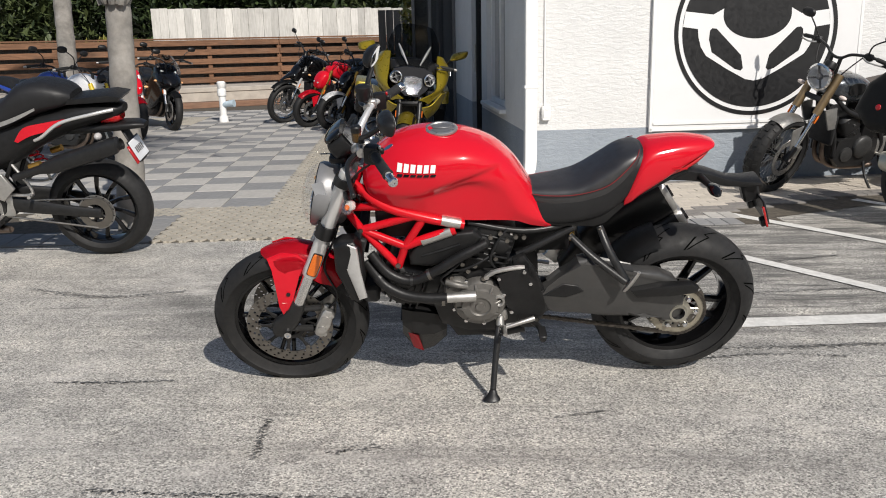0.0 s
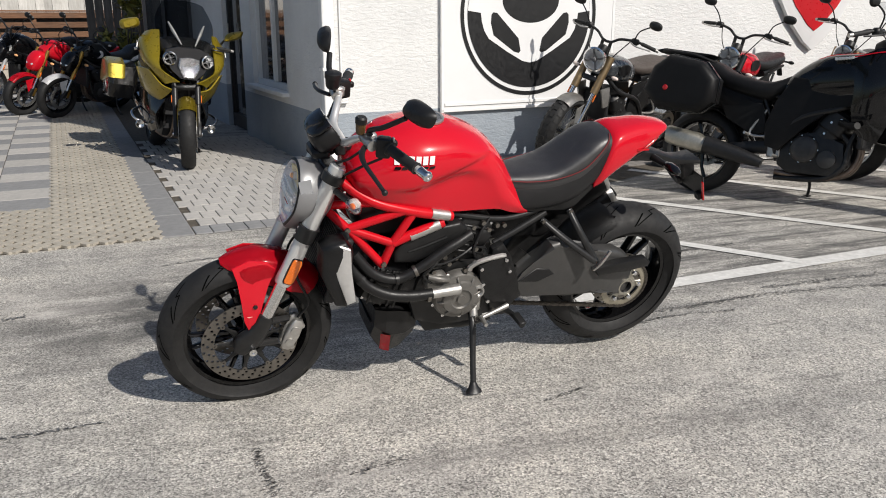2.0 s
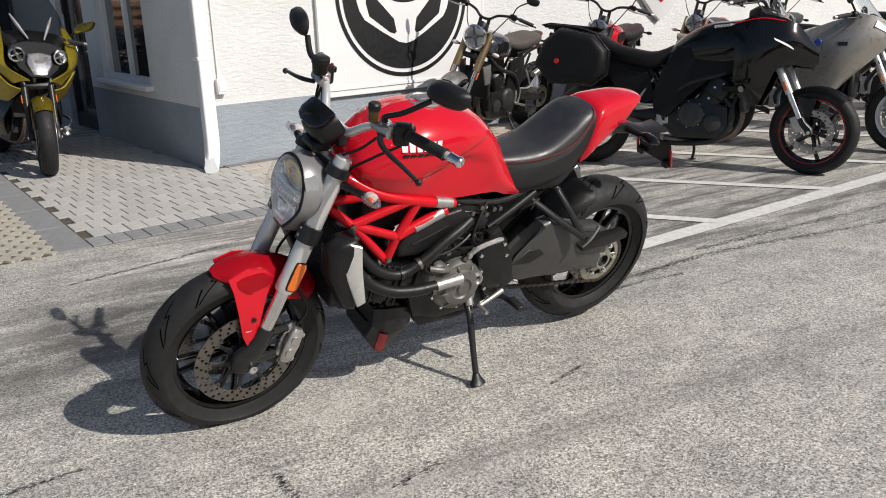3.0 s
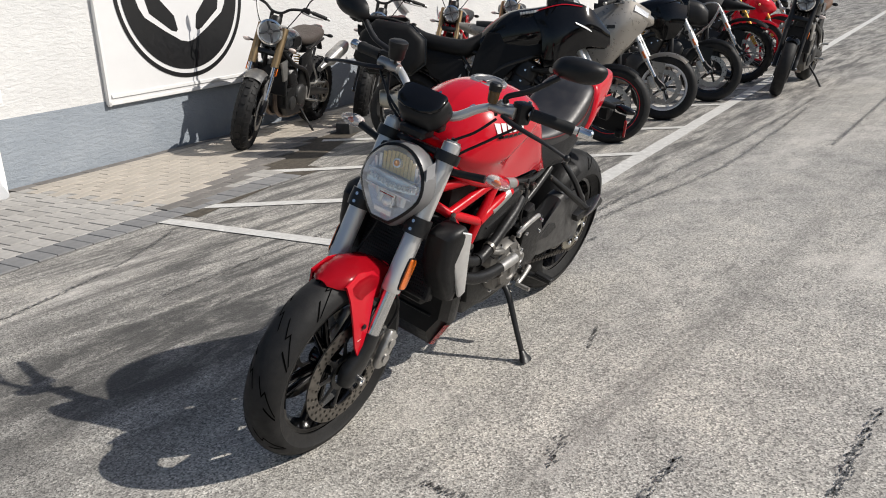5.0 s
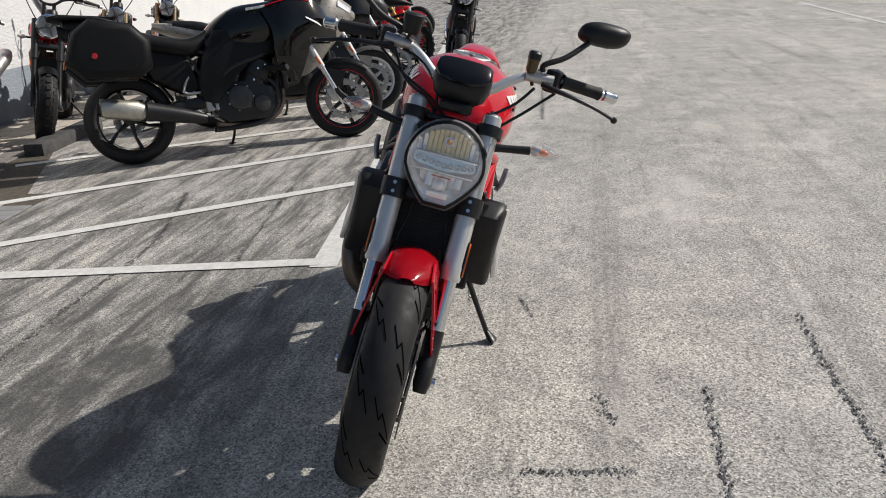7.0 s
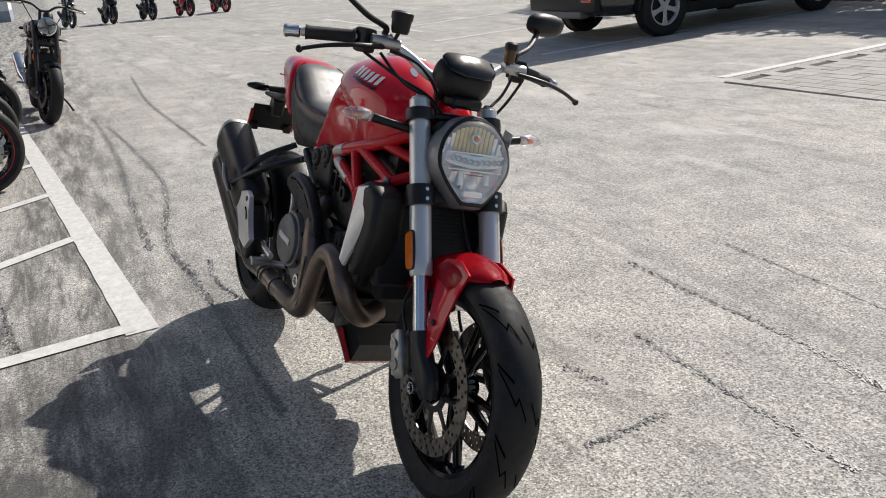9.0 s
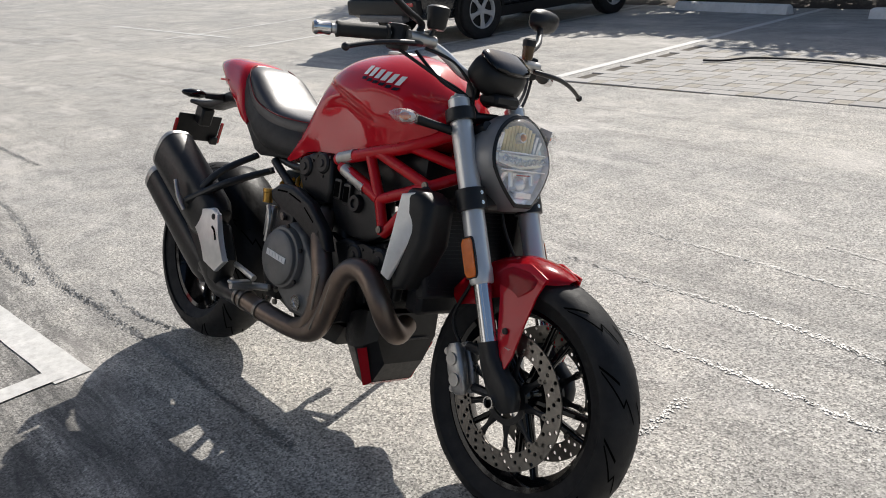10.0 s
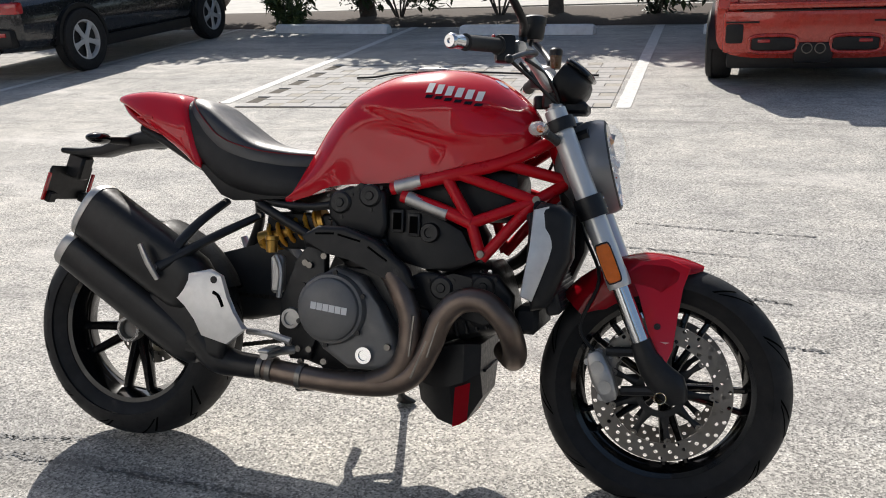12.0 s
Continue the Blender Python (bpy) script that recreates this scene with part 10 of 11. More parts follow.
def car_wheel(c, R, w, parent, s):
    t = axis_y(c)
    hub = part("wheel", lathe(B(), [(0.0, s * w * 0.42), (0.05, s * w * 0.42), (0.06, s * w * 0.36), (0.06, -s * w * 0.2)], t, 20), CAR_ALLOY, parent)
    part("tyre", lathe(B(), [(R * 0.62, -w * 0.4), (R * 0.7, -w * 0.48), (R * 0.88, -w * 0.5), (R * 0.97, -w * 0.44), (R, -w * 0.3), (R, w * 0.3), (R * 0.97, w * 0.44), (R * 0.88, w * 0.5), (R * 0.7, w * 0.48), (R * 0.62, w * 0.4)], t, 44), RUBBER, hub)
    part("rim", lathe(B(), [(R * 0.64, s * w * 0.44), (R * 0.6, s * w * 0.44), (R * 0.56, s * w * 0.3), (R * 0.54, -s * w * 0.3)], t, 40), CAR_ALLOY, hub)
    for k in range(5):
        bm = B()
        a = math.tau * k / 5 + 0.3
        e = Vector((math.cos(a), math.sin(a), 0))
        n = Vector((-e.y, e.x, 0))
        loft(bm, [[t @ (e * r + n * x * wd + Vector((0, 0, s * w * 0.36 + v * 0.03))) for x, v in oval(8, 0.5, 0.5, 3)] for r, wd in ((0.04, 0.07), (R * 0.35, 0.06), (R * 0.6, 0.1))])
        part("spoke", bm, CAR_ALLOY, hub)
    part("brake_drum", lathe(B(), [(0.0, s * w * 0.1), (R * 0.5, s * w * 0.1), (R * 0.5, -s * w * 0.2)], t, 24), BLACK_METAL, hub)
    return hub


def car(m, label, paint_mat, L, W, Hh, wheel_r, axles, rows, glass_rows, rear, clad=None):
    """A car that points along +x, its rear bumper at x = 0: body, glass, wheels and rear details."""
    C = thing("car", m, label, "car")
    half = W / 2
    bm = B()
    rings = []
    for x, zt, zb, w in rows:
        rings.append([Vector((x, w * y, (zt + zb) / 2 + (zt - zb) / 2 * v)) for y, v in oval(28, 1, 1, 5)])
    loft(bm, rings)
    part("body", bm, paint_mat, C)
    bm = B()
    loft(bm, [[Vector((x, w * y * (1 - 0.16 * (v + 1) / 2), (zt + zb) / 2 + (zt - zb) / 2 * v)) for y, v in oval(24, 1, 1, 6)] for x, zt, zb, w in glass_rows])
    part("cabin_glass", bm, DARKGLASS, C)
    x0, x1 = glass_rows[1][0], glass_rows[-2][0]
    bm = B()
    box(bm, ((x0 + x1) / 2, 0, Hh - 0.03), (x1 - x0 + 0.1, W * 0.74, 0.06), Matrix(), 0.025, 2)
    part("roof", bm, paint_mat, C)
    for ax in axles:
        for s in (1, -1):
            car_wheel((ax, s * (half - 0.05), wheel_r), wheel_r, 0.22, C, s)
            bm = B()
            lathe(bm, [(wheel_r * 1.06, -0.06), (wheel_r * 1.18, -0.06), (wheel_r * 1.18, 0.06), (wheel_r * 1.06, 0.06)], axis_y((ax, s * (half - 0.03), wheel_r)), 40, closed=True)
            bmesh.ops.delete(bm, geom=[v for v in bm.verts if v.co.z < wheel_r * 0.85], context="VERTS")
            part("wheel_arch", bm, clad or BLACK, C)
            bm = B()
            lathe(bm, [(0.0, 0.0), (wheel_r * 1.06, 0.0)], axis_y((ax, s * (half + 0.002), wheel_r)), 32)
            part("arch_shadow_gap", bm, BLACK, C)
    for name, c, s, mat in rear:
        bm = B()
        if name == "exhaust_pipe":
            lathe(bm, [(0.0, -0.04), (0.036, -0.04), (0.036, 0.012), (0.042, 0.012), (0.042, -0.05)], along(c, (-1, 0, 0)), 24)
        elif name == "grille_frame":
            ring = [Vector(c) + Vector((0, s[1] / 2 * y, s[2] / 2 * z)) for y, z in oval(24, 1, 1, 4)]
            tube(bm, ring + ring[:2], 0.015, 8, smooth=False)
        else:
            box(bm, c, s, Matrix(), min(s) * 0.3, 2)
        part(name, bm, mat, C)
    return C


ZC = ground_z(-3.5)
TILT_IN = Matrix.Rotation(radians(1.26), 4, "Y")
suv_rows = [(0.0, 0.92, 0.42, 0.80), (0.05, 1.02, 0.34, 0.90), (0.5, 1.04, 0.30, 0.94), (1.4, 1.03, 0.28, 0.95), (3.0, 1.02, 0.28, 0.95), (3.9, 1.0, 0.30, 0.94), (4.55, 0.95, 0.34, 0.9), (4.85, 0.85, 0.42, 0.8)]
suv_glass = [(0.05, 1.05, 1.0, 0.86), (0.25, 1.55, 1.0, 0.88), (0.7, 1.66, 1.0, 0.88), (2.2, 1.66, 1.0, 0.88), (2.9, 1.45, 1.0, 0.88), (3.5, 1.04, 1.0, 0.86)]
car(Matrix.Translation((8.14, -2.70, ZC - 0.02)) @ Matrix.Rotation(radians(-88), 4, "Z") @ TILT_IN.inverted(), "dark grey sports utility vehicle with alloy wheels in a bay", CAR_DARK, 4.85, 1.9, 1.68, 0.385, (0.95, 3.9), suv_rows, suv_glass,
    [("bumper", (0.0, 0, 0.52), (0.16, 1.6, 0.22), BLACK), ("tail_lamp", (0.03, 0.78, 0.86), (0.12, 0.28, 0.14), RED_LENS), ("tail_lamp", (0.03, -0.78, 0.86), (0.12, 0.28, 0.14), RED_LENS), ("bumper_reflector", (-0.075, -0.62, 0.57), (0.03, 0.24, 0.05), RED_LENS), ("skid_plate", (-0.03, 0, 0.38), (0.14, 1.0, 0.1), GREY_SAT), ("side_sill", (2.3, -0.95, 0.33), (2.0, 0.06, 0.14), BLACK), ("side_sill", (2.3, 0.95, 0.33), (2.0, 0.06, 0.14), BLACK)])
mini_rows = [(0.0, 0.80, 0.34, 0.67), (0.05, 0.92, 0.26, 0.77), (0.4, 0.98, 0.22, 0.81), (1.3, 0.95, 0.2, 0.81), (2.6, 0.93, 0.2, 0.805), (3.3, 0.88, 0.24, 0.79), (3.75, 0.76, 0.3, 0.74)]
mini_glass = [(0.1, 0.98, 0.9, 0.76), (0.3, 1.3, 0.9, 0.78), (0.6, 1.36, 0.9, 0.78), (1.9, 1.36, 0.9, 0.78), (2.4, 1.2, 0.9, 0.78), (2.8, 0.95, 0.9, 0.76)]
car(Matrix.Translation((-1.245, -2.55, ground_z(-2.9) - 0.01)) @ Matrix.Rotation(radians(-91), 4, "Z") @ TILT_IN.inverted(), "coral-red small hatchback with twin centre exhausts in a bay", CAR_RED, 3.8, 1.62, 1.4, 0.31, (0.62, 3.1), mini_rows, mini_glass,
    [("bumper", (-0.02, 0, 0.495), (0.14, 1.42, 0.35), CAR_RED), ("diffuser", (-0.05, 0, 0.33), (0.13, 0.30, 0.17), BLACK), ("bumper_blade", (-0.035, 0, 0.705), (0.13, 1.34, 0.05), CAR_RED), ("boot_seam", (-0.085, 0, 0.665), (0.03, 1.1, 0.012), BLACK), ("underbody", (1.7, 0, 0.24), (3.2, 1.36, 0.16), BLACK)]
    + [(nm, (x, k * y, z), size, mt) for k in (1, -1) for nm, x, y, z, size, mt in (
        ("grille", -0.072, 0.31, 0.40, (0.06, 0.34, 0.11), BLACK), ("grille_frame", -0.098, 0.31, 0.40, (0.03, 0.375, 0.14), CAR_RED), ("fog_lamp", -0.094, 0.38, 0.425, (0.03, 0.10, 0.028), RED_LENS),
        ("side_intake", -0.045, 0.615, 0.485, (0.12, 0.15, 0.17), BLACK), ("intake_blade", -0.085, 0.555, 0.577, (0.04, 0.26, 0.014), BLACK), ("tail_lamp", 0.0, 0.68, 0.80, (0.12, 0.16, 0.24), RED_LENS), ("exhaust_pipe", -0.125, 0.049, 0.368, (1, 1, 1), STEEL))], clad=BLACK)


def wheel_stop(x0, y0, x1, y1):
    d = Vector((x1 - x0, y1 - y0, 0))
    m = Matrix.Translation(((x0 + x1) / 2, (y0 + y1) / 2, ground_z((y0 + y1) / 2))) @ Matrix.Rotation(math.atan2(d.y, d.x), 4, "Z")
    bm = B()
    h = d.length / 2
    loft(bm, [[Vector((x, y * k, z * k2)) for y, z in ((-0.085, 0.0), (0.085, 0.0), (0.06, 0.11), (0.04, 0.13), (-0.04, 0.13), (-0.06, 0.11))] for x, k, k2 in ((-h, 0.9, 0.85), (-h + 0.04, 1, 1), (h - 0.04, 1, 1), (h, 0.9, 0.85))])
    ob = make("wheel_stop", bm, paint("whitewashed_concrete", (0.78, 0.78, 0.76), 0.8, var=0.1, scale=6, dirt=0.25), sharp=30)
    ob.matrix_basis = m
    return tagged(ob, "whitewashed concrete wheel stop at the head of a bay", "wheel stop", "wheel stops")


wheel_stop(6.5, -7.25, 4.35, -6.8)
wheel_stop(3.15, -6.62, 1.2, -6.35)
wheel_stop(-0.2, -6.3, -2.2, -6.1)

# leaves: one clump mesh, many small blades
def leaf_clump(name, c, r, n, size, mat, seed, squash=1.0, label="", category="", long=False, parent=None, kind=""):
    """An uneven crown of small leaves, thicker in lobes, with gaps."""
    rng = random.Random(seed)
    bm = B()
    lobes = [Vector((rng.uniform(-1, 1), rng.uniform(-1, 1), rng.uniform(-0.8, 1) * squash)) for _ in range(max(5, int(n / 350)))]
    for _ in range(n):
        l = rng.choice(lobes)
        v = Vector((rng.gauss(0, 1), rng.gauss(0, 1), rng.gauss(0, 1)))
        v = v.normalized() * rng.random() ** 0.4 * 0.48
        p = Vector(c) + Vector(((l.x * 0.72 + v.x) * r[0], (l.y * 0.72 + v.y) * r[1], (l.z * 0.72 + v.z) * r[2]))
        if p.z < 0.02:
            continue
        s = size * rng.uniform(0.6, 1.5)
        d = Vector((rng.gauss(0, 1), rng.gauss(0, 1), rng.gauss(0.2, 0.8))).normalized()
        a, b = ring_frame(d)
        w = s * (0.16 if long else 0.38)
        bm.faces.new([bm.verts.new(q) for q in (p - d * s, p + a * w - d * s * 0.1, p + d * s, p - a * w + b * s * 0.15)])
    ob = make(name, bm, mat, parent, smooth=False)
    return tagged(ob, label, category, kind=kind) if label else ob


def leaf_material(name, a, b):
    m, nt, p = nodes_of(name)
    rnd = nt.nodes.new("ShaderNodeNewGeometry").outputs["Random Per Island"]
    nt.links.new(ramp(nt, rnd, [(0.0, a), (1.0, b)]), p.inputs["Base Color"])
    p.inputs["Roughness"].default_value = 0.55
    p.inputs["Transmission Weight"].default_value = 0.0
    return m


LEAF_DARK = leaf_material("dark_leaves", (0.012, 0.022, 0.008), (0.05, 0.075, 0.022))
LEAF_HEDGE = leaf_material("hedge_leaves", (0.02, 0.034, 0.012), (0.075, 0.095, 0.03))
LEAF_MID = leaf_material("mid_green_leaves", (0.03, 0.05, 0.015), (0.10, 0.13, 0.04))
LEAF_YELLOW = leaf_material("yellow_green_leaves", (0.10, 0.11, 0.02), (0.30, 0.27, 0.06))
BARK = paint("rough_bark", (0.09, 0.075, 0.06), 0.9, var=0.35, scale=15, grain=0.8, gscale=60)
PALM_BARK = paint("grey_palm_bark", (0.25, 0.235, 0.215), 0.9, var=0.4, scale=7, grain=1.0, gscale=45, dirt=0.3)


def tree(p, h, crown, n, seed, lean=(0.0, 0.0), r=0.14, mat=None, label="tree with an uneven crown of small dark leaves"):
    z = ground_z(p[1])
    T = thing("tree", Matrix.Translation((p[0], p[1], z)), label, "tree")
    rng = random.Random(seed)
    bm = B()
    tube(bm, [(0, 0, -0.1), (lean[0] * 0.3, lean[1] * 0.3, h * 0.35), (lean[0], lean[1], h)], [r * 1.25, r, r * 0.75], 12)
    part("trunk", bm, BARK, T)
    for k in range(5):
        a = math.tau * k / 5 + rng.random()
        bm = B()
        e = Vector((lean[0] + crown[0] * 0.6 * math.cos(a), lean[1] + crown[1] * 0.6 * math.sin(a), h + crown[2] * rng.uniform(0.1, 0.8)))
        tube(bm, [(lean[0] * 0.9, lean[1] * 0.9, h * 0.88), ((lean[0] + e.x) / 2, (lean[1] + e.y) / 2, (h + e.z) / 2), e], [r * 0.5, r * 0.35, r * 0.12], 8)
        part("limb", bm, BARK, T)
    leaf_clump("crown", (lean[0], lean[1], h + crown[2] * 0.5), crown, int(n * 2.4), 0.115, mat or LEAF_DARK, seed, parent=T)
    return T


def shrub(p, r, n, seed, mat, label, size=0.06, long=False, z=0.0):
    zz = max(z, ground_z(p[1]))
    T = thing("shrub", Matrix.Translation((p[0], p[1], zz)), label, "shrub")
    rng = random.Random(seed)
    bm = B()
    for k in range(6):
        a = math.tau * k / 6 + rng.random()
        tube(bm, [(0.02 * math.cos(a), 0.02 * math.sin(a), -0.02), (r[0] * 0.3 * math.cos(a), r[1] * 0.3 * math.sin(a), r[2] * 0.7), (r[0] * 0.6 * math.cos(a), r[1] * 0.6 * math.sin(a), r[2] * 1.3)], [0.02, 0.014, 0.006], 6)
    tagged(part("stem_cluster", bm, BARK, T), kind="stuff")
    leaf_clump("foliage", (0, 0, r[2]), r, n, size, mat, seed, parent=T, long=long)
    return T


# planted strip behind the bays
def bed():
    bm = B()
    rows = []
    for y, z in ((-7.35, 0.005), (-7.6, 0.05), (-9.2, 0.08), (-10.2, 0.03)):
        rows.append([bm.verts.new((x, y + (x - 2) * -0.14 * 0.5, ground_z(y) + z)) for x in (-30, -10, 0, 8, 20, 45)])
    for a, b in zip(rows, rows[1:]):
        for i in range(5):
            bm.faces.new((a[i], a[i + 1], b[i + 1], b[i]))
    tagged(make("planting_bed", bm, paint("brown_mulch", (0.06, 0.042, 0.03), 0.95, var=0.4, scale=30, grain=0.9, gscale=60)), "strip of brown mulch behind the bays", "planting bed", kind="structure")


bed()
for k, (x, y, rx, rz, n, mt) in enumerate(((7.0, -8.9, 1.0, 0.75, 1500, LEAF_MID), (4.9, -8.6, 1.3, 0.9, 2400, LEAF_DARK), (3.1, -8.5, 1.1, 0.85, 2000, LEAF_DARK), (0.6, -8.2, 0.9, 0.8, 1500, LEAF_DARK), (-0.6, -8.0, 1.1, 0.9, 1800, LEAF_MID), (-2.6, -7.9, 1.2, 0.9, 1800, LEAF_DARK), (9.5, -9.2, 1.4, 1.0, 1800, LEAF_DARK), (12.5, -9.5, 1.4, 1.0, 1500, LEAF_DARK))):
    shrub((x, y), (rx, 0.55, rz), n, 40 + k, mt, "dark green shrub in the planting strip", 0.07)
shrub((6.55, -7.75), (0.35, 0.3, 0.3), 500, 60, LEAF_MID, "spiky grass-like shrub beside the wheel stop", 0.14, True)
tree((2.2, -8.6), 1.9, (2.3, 1.3, 1.0), 4200, 71, r=0.11)
tree((5.6, -8.9), 2.0, (2.4, 1.3, 1.1), 4200, 72, (0.3, 0.2), r=0.13)
tree((-1.4, -8.2), 1.9, (2.2, 1.3, 1.0), 3600, 73, r=0.12)
tree((9.8, -9.3), 2.0, (2.4, 1.3, 1.1), 3600, 74, r=0.13)
tree((14.5, -9.8), 2.0, (2.6, 1.3, 1.1), 3200, 75, r=0.13)
# pale street and verge beyond the strip
bm = B()
box(bm, (5, -16.5, 0.19), (120, 11.5, 0.02))
tagged(make("road", bm, paint("pale_street", (0.5, 0.48, 0.44), 0.85, var=0.12, scale=3), smooth=False), "pale sunlit street beyond the planting strip", "road", kind="structure")


# palm trunk in front of the court
def palm(p, h, r, lean, label, knob=True):
    T = thing("palm_tree", Matrix.Translation((*p, 0)), label, "palm tree")
    bm = B()
    rings = []
    n = 70
    for k in range(n + 1):
        f = k / n
        z = f * h
        rr = r * (1.18 - 0.25 * min(1, f * 3)) * (1 + 0.035 * math.sin(k * 1.9) + 0.03 * noise.noise(Vector((k * 0.37, p[0], 1))))
        rings.append([Vector((lean[0] * f + rr * math.cos(a) * (1 + 0.04 * noise.noise(Vector((math.cos(a) * 2, math.sin(a) * 2, z * 4)))), lean[1] * f + rr * math.sin(a), z - 0.05)) for a in (math.tau * j / 22 for j in range(22))])
    loft(bm, rings)
    part("trunk", bm, PALM_BARK, T)
    if knob:
        for k in range(9):
            a = math.tau * k / 9
            bm = B()
            tube(bm, [(lean[0] * 0.33 + r * 0.85 * math.cos(a), r * 0.85 * math.sin(a), 1.60), (lean[0] * 0.36 + r * 1.08 * math.cos(a), r * 1.08 * math.sin(a), 1.68), (lean[0] * 0.37 + r * 0.9 * math.cos(a), r * 0.9 * math.sin(a), 1.86)], [0.012 + 0.012 * (k % 3), 0.034 - 0.006 * (k % 2), 0.03], 7)
            part("leaf_base", bm, PALM_BARK, T)
    rng = random.Random(int(p[0] * 100))
    for k in range(11):
        a = math.tau * k / 11 + rng.random() * 0.4
        bm = B()
        up0 = Vector((lean[0], lean[1], h))
        L = rng.uniform(1.5, 2.0)
        prev = []
        spine = [up0 + Vector((math.cos(a) * L * f, math.sin(a) * L * f, 0.75 * f * L - 0.95 * L * f * f)) for f in (0, 0.2, 0.4, 0.6, 0.8, 1.0)]
        tube(bm, spine, [0.02, 0.006], 5)
        d = Vector((-math.sin(a), math.cos(a), 0))
        for q in range(2, 30):
            f = q / 30
            c = up0 + Vector((math.cos(a) * L * f, math.sin(a) * L * f, 0.75 * f * L - 0.95 * L * f * f))
            for s in (1, -1):
                e = c + d * s * 0.55 * math.sin(math.pi * (0.15 + 0.8 * f)) + Vector((math.cos(a) * 0.15, math.sin(a) * 0.15, -0.12))
                w = Vector((math.cos(a), math.sin(a), 0)) * 0.018
                bm.faces.new([bm.verts.new(v) for v in (c - w, c + w, e)])
        part("frond", bm, LEAF_MID, T, smooth=False)
    return T


palm((-2.445, 6.02), 4.6, 0.092, (0.14, 0.1), "grey ringed palm trunk at the edge of the paved court")
palm((-6.0, 12.4), 5.0, 0.13, (0.1, 0.1), "pale second palm trunk behind the motorcycles", False)

# fire-hose connection on the court
def standpipe():
    T = thing("standpipe", Matrix.Translation((-4.38, 14.5, 0)), "white capped standpipe with a side valve on the court", "standpipe")
    bm = B()
    lathe(bm, [(0.0, 0.70), (0.055, 0.70), (0.075, 0.68), (0.075, 0.60), (0.06, 0.58), (0.075, 0.55), (0.075, 0.46), (0.058, 0.44), (0.058, 0.12), (0.075, 0.10), (0.08, 0.0)], None, 24)
    part("pipe", bm, WHITE_METAL, T)
    bm = B()
    tube(bm, [(0, 0, 0.30), (0.12, -0.04, 0.32), (0.22, -0.06, 0.33)], [0.05, 0.055, 0.065], 14)
    part("side_outlet", bm, paint("pale_blue_valve", (0.45, 0.55, 0.62), 0.4), T)


standpipe()

# retaining kerb, deck and fences at the back of the court
FENCE = Matrix.Translation((-6.66, 17.36, 0)) @ Matrix.Rotation(radians(27.5), 4, "Z")


def fence():
    bm = B()
    box(bm, (2.5, 0.2, 0.06), (40, 0.4, 0.12), None, 0.01)
    k0 = make("kerb", bm, wood_material("rusty_timber", (0.16, 0.08, 0.05), (0.28, 0.16, 0.1)))
    k0.matrix_basis = FENCE
    tagged(k0, "low brown timber kerb at the foot of the deck", "kerb", kind="structure")
    bm = B()
    box(bm, (2.5, 0.42, 0.22), (40, 0.3, 0.2), None, 0.01)
    box(bm, (2.5, 1.1, 0.37), (40, 1.7, 0.1), None, 0.01)
    k1 = make("deck", bm, paint("pale_weathered_deck", (0.42, 0.38, 0.33), 0.8, var=0.15, scale=4, dirt=0.3))
    k1.matrix_basis = FENCE
    tagged(k1, "pale weathered raised deck edge", "deck", kind="structure")
    F = thing("fence", FENCE, "brown horizontal slat fence on a raised deck", "fence")
    for k in range(22):
        bm = B()
        box(bm, (-13 + 1.6 * k, 1.55, 0.88), (0.1, 0.1, 1.0), None, 0.006)
        part("post", bm, CEDAR, F)
    for k in range(5):
        for q in range(4):
            bm = B()
            box(bm, (-9 + 8.0 * q, 1.48, 0.53 + 0.205 * k), (7.98, 0.03, 0.125), None, 0.005)
            part("slat", bm, CEDAR, F)
    for q in range(4):
        bm = B()
        box(bm, (-9 + 8.0 * q, 1.52, 1.44), (7.98, 0.14, 0.035), None, 0.006)
        part("cap_rail", bm, CEDAR, F)
    # added dark boards that stand for the shade between the slats
    for q in range(4):
        bm = B()
        box(bm, (-9 + 8.0 * q, 1.64, 0.92), (7.98, 0.02, 0.98), None, 0.004)
        part("back_board", bm, GREY_WOOD, F)
    W = thing("fence", FENCE, "whitewashed vertical board fence behind the slat fence", "fence")
    for k in range(60):
        bm = B()
        box(bm, (0.6 + 0.2 * k, 4.2 + 0.012 * (k % 2), 1.1), (0.196, 0.02, 2.2 + 0.02 * math.sin(k * 2.1)), None, 0.003)
        part("board", bm, WHITE_WOOD, W)
    G = thing("fence", Matrix.Translation((-1.9, 17.2, 0)) @ Matrix.Rotation(radians(8), 4, "Z"), "dark grey board fence beside the shop", "fence")
    for k in range(16):
        bm = B()
        box(bm, (0.15 * k, 0, 0.95), (0.143, 0.02, 1.9), None, 0.004)
        part("board", bm, GREY_WOOD, G)


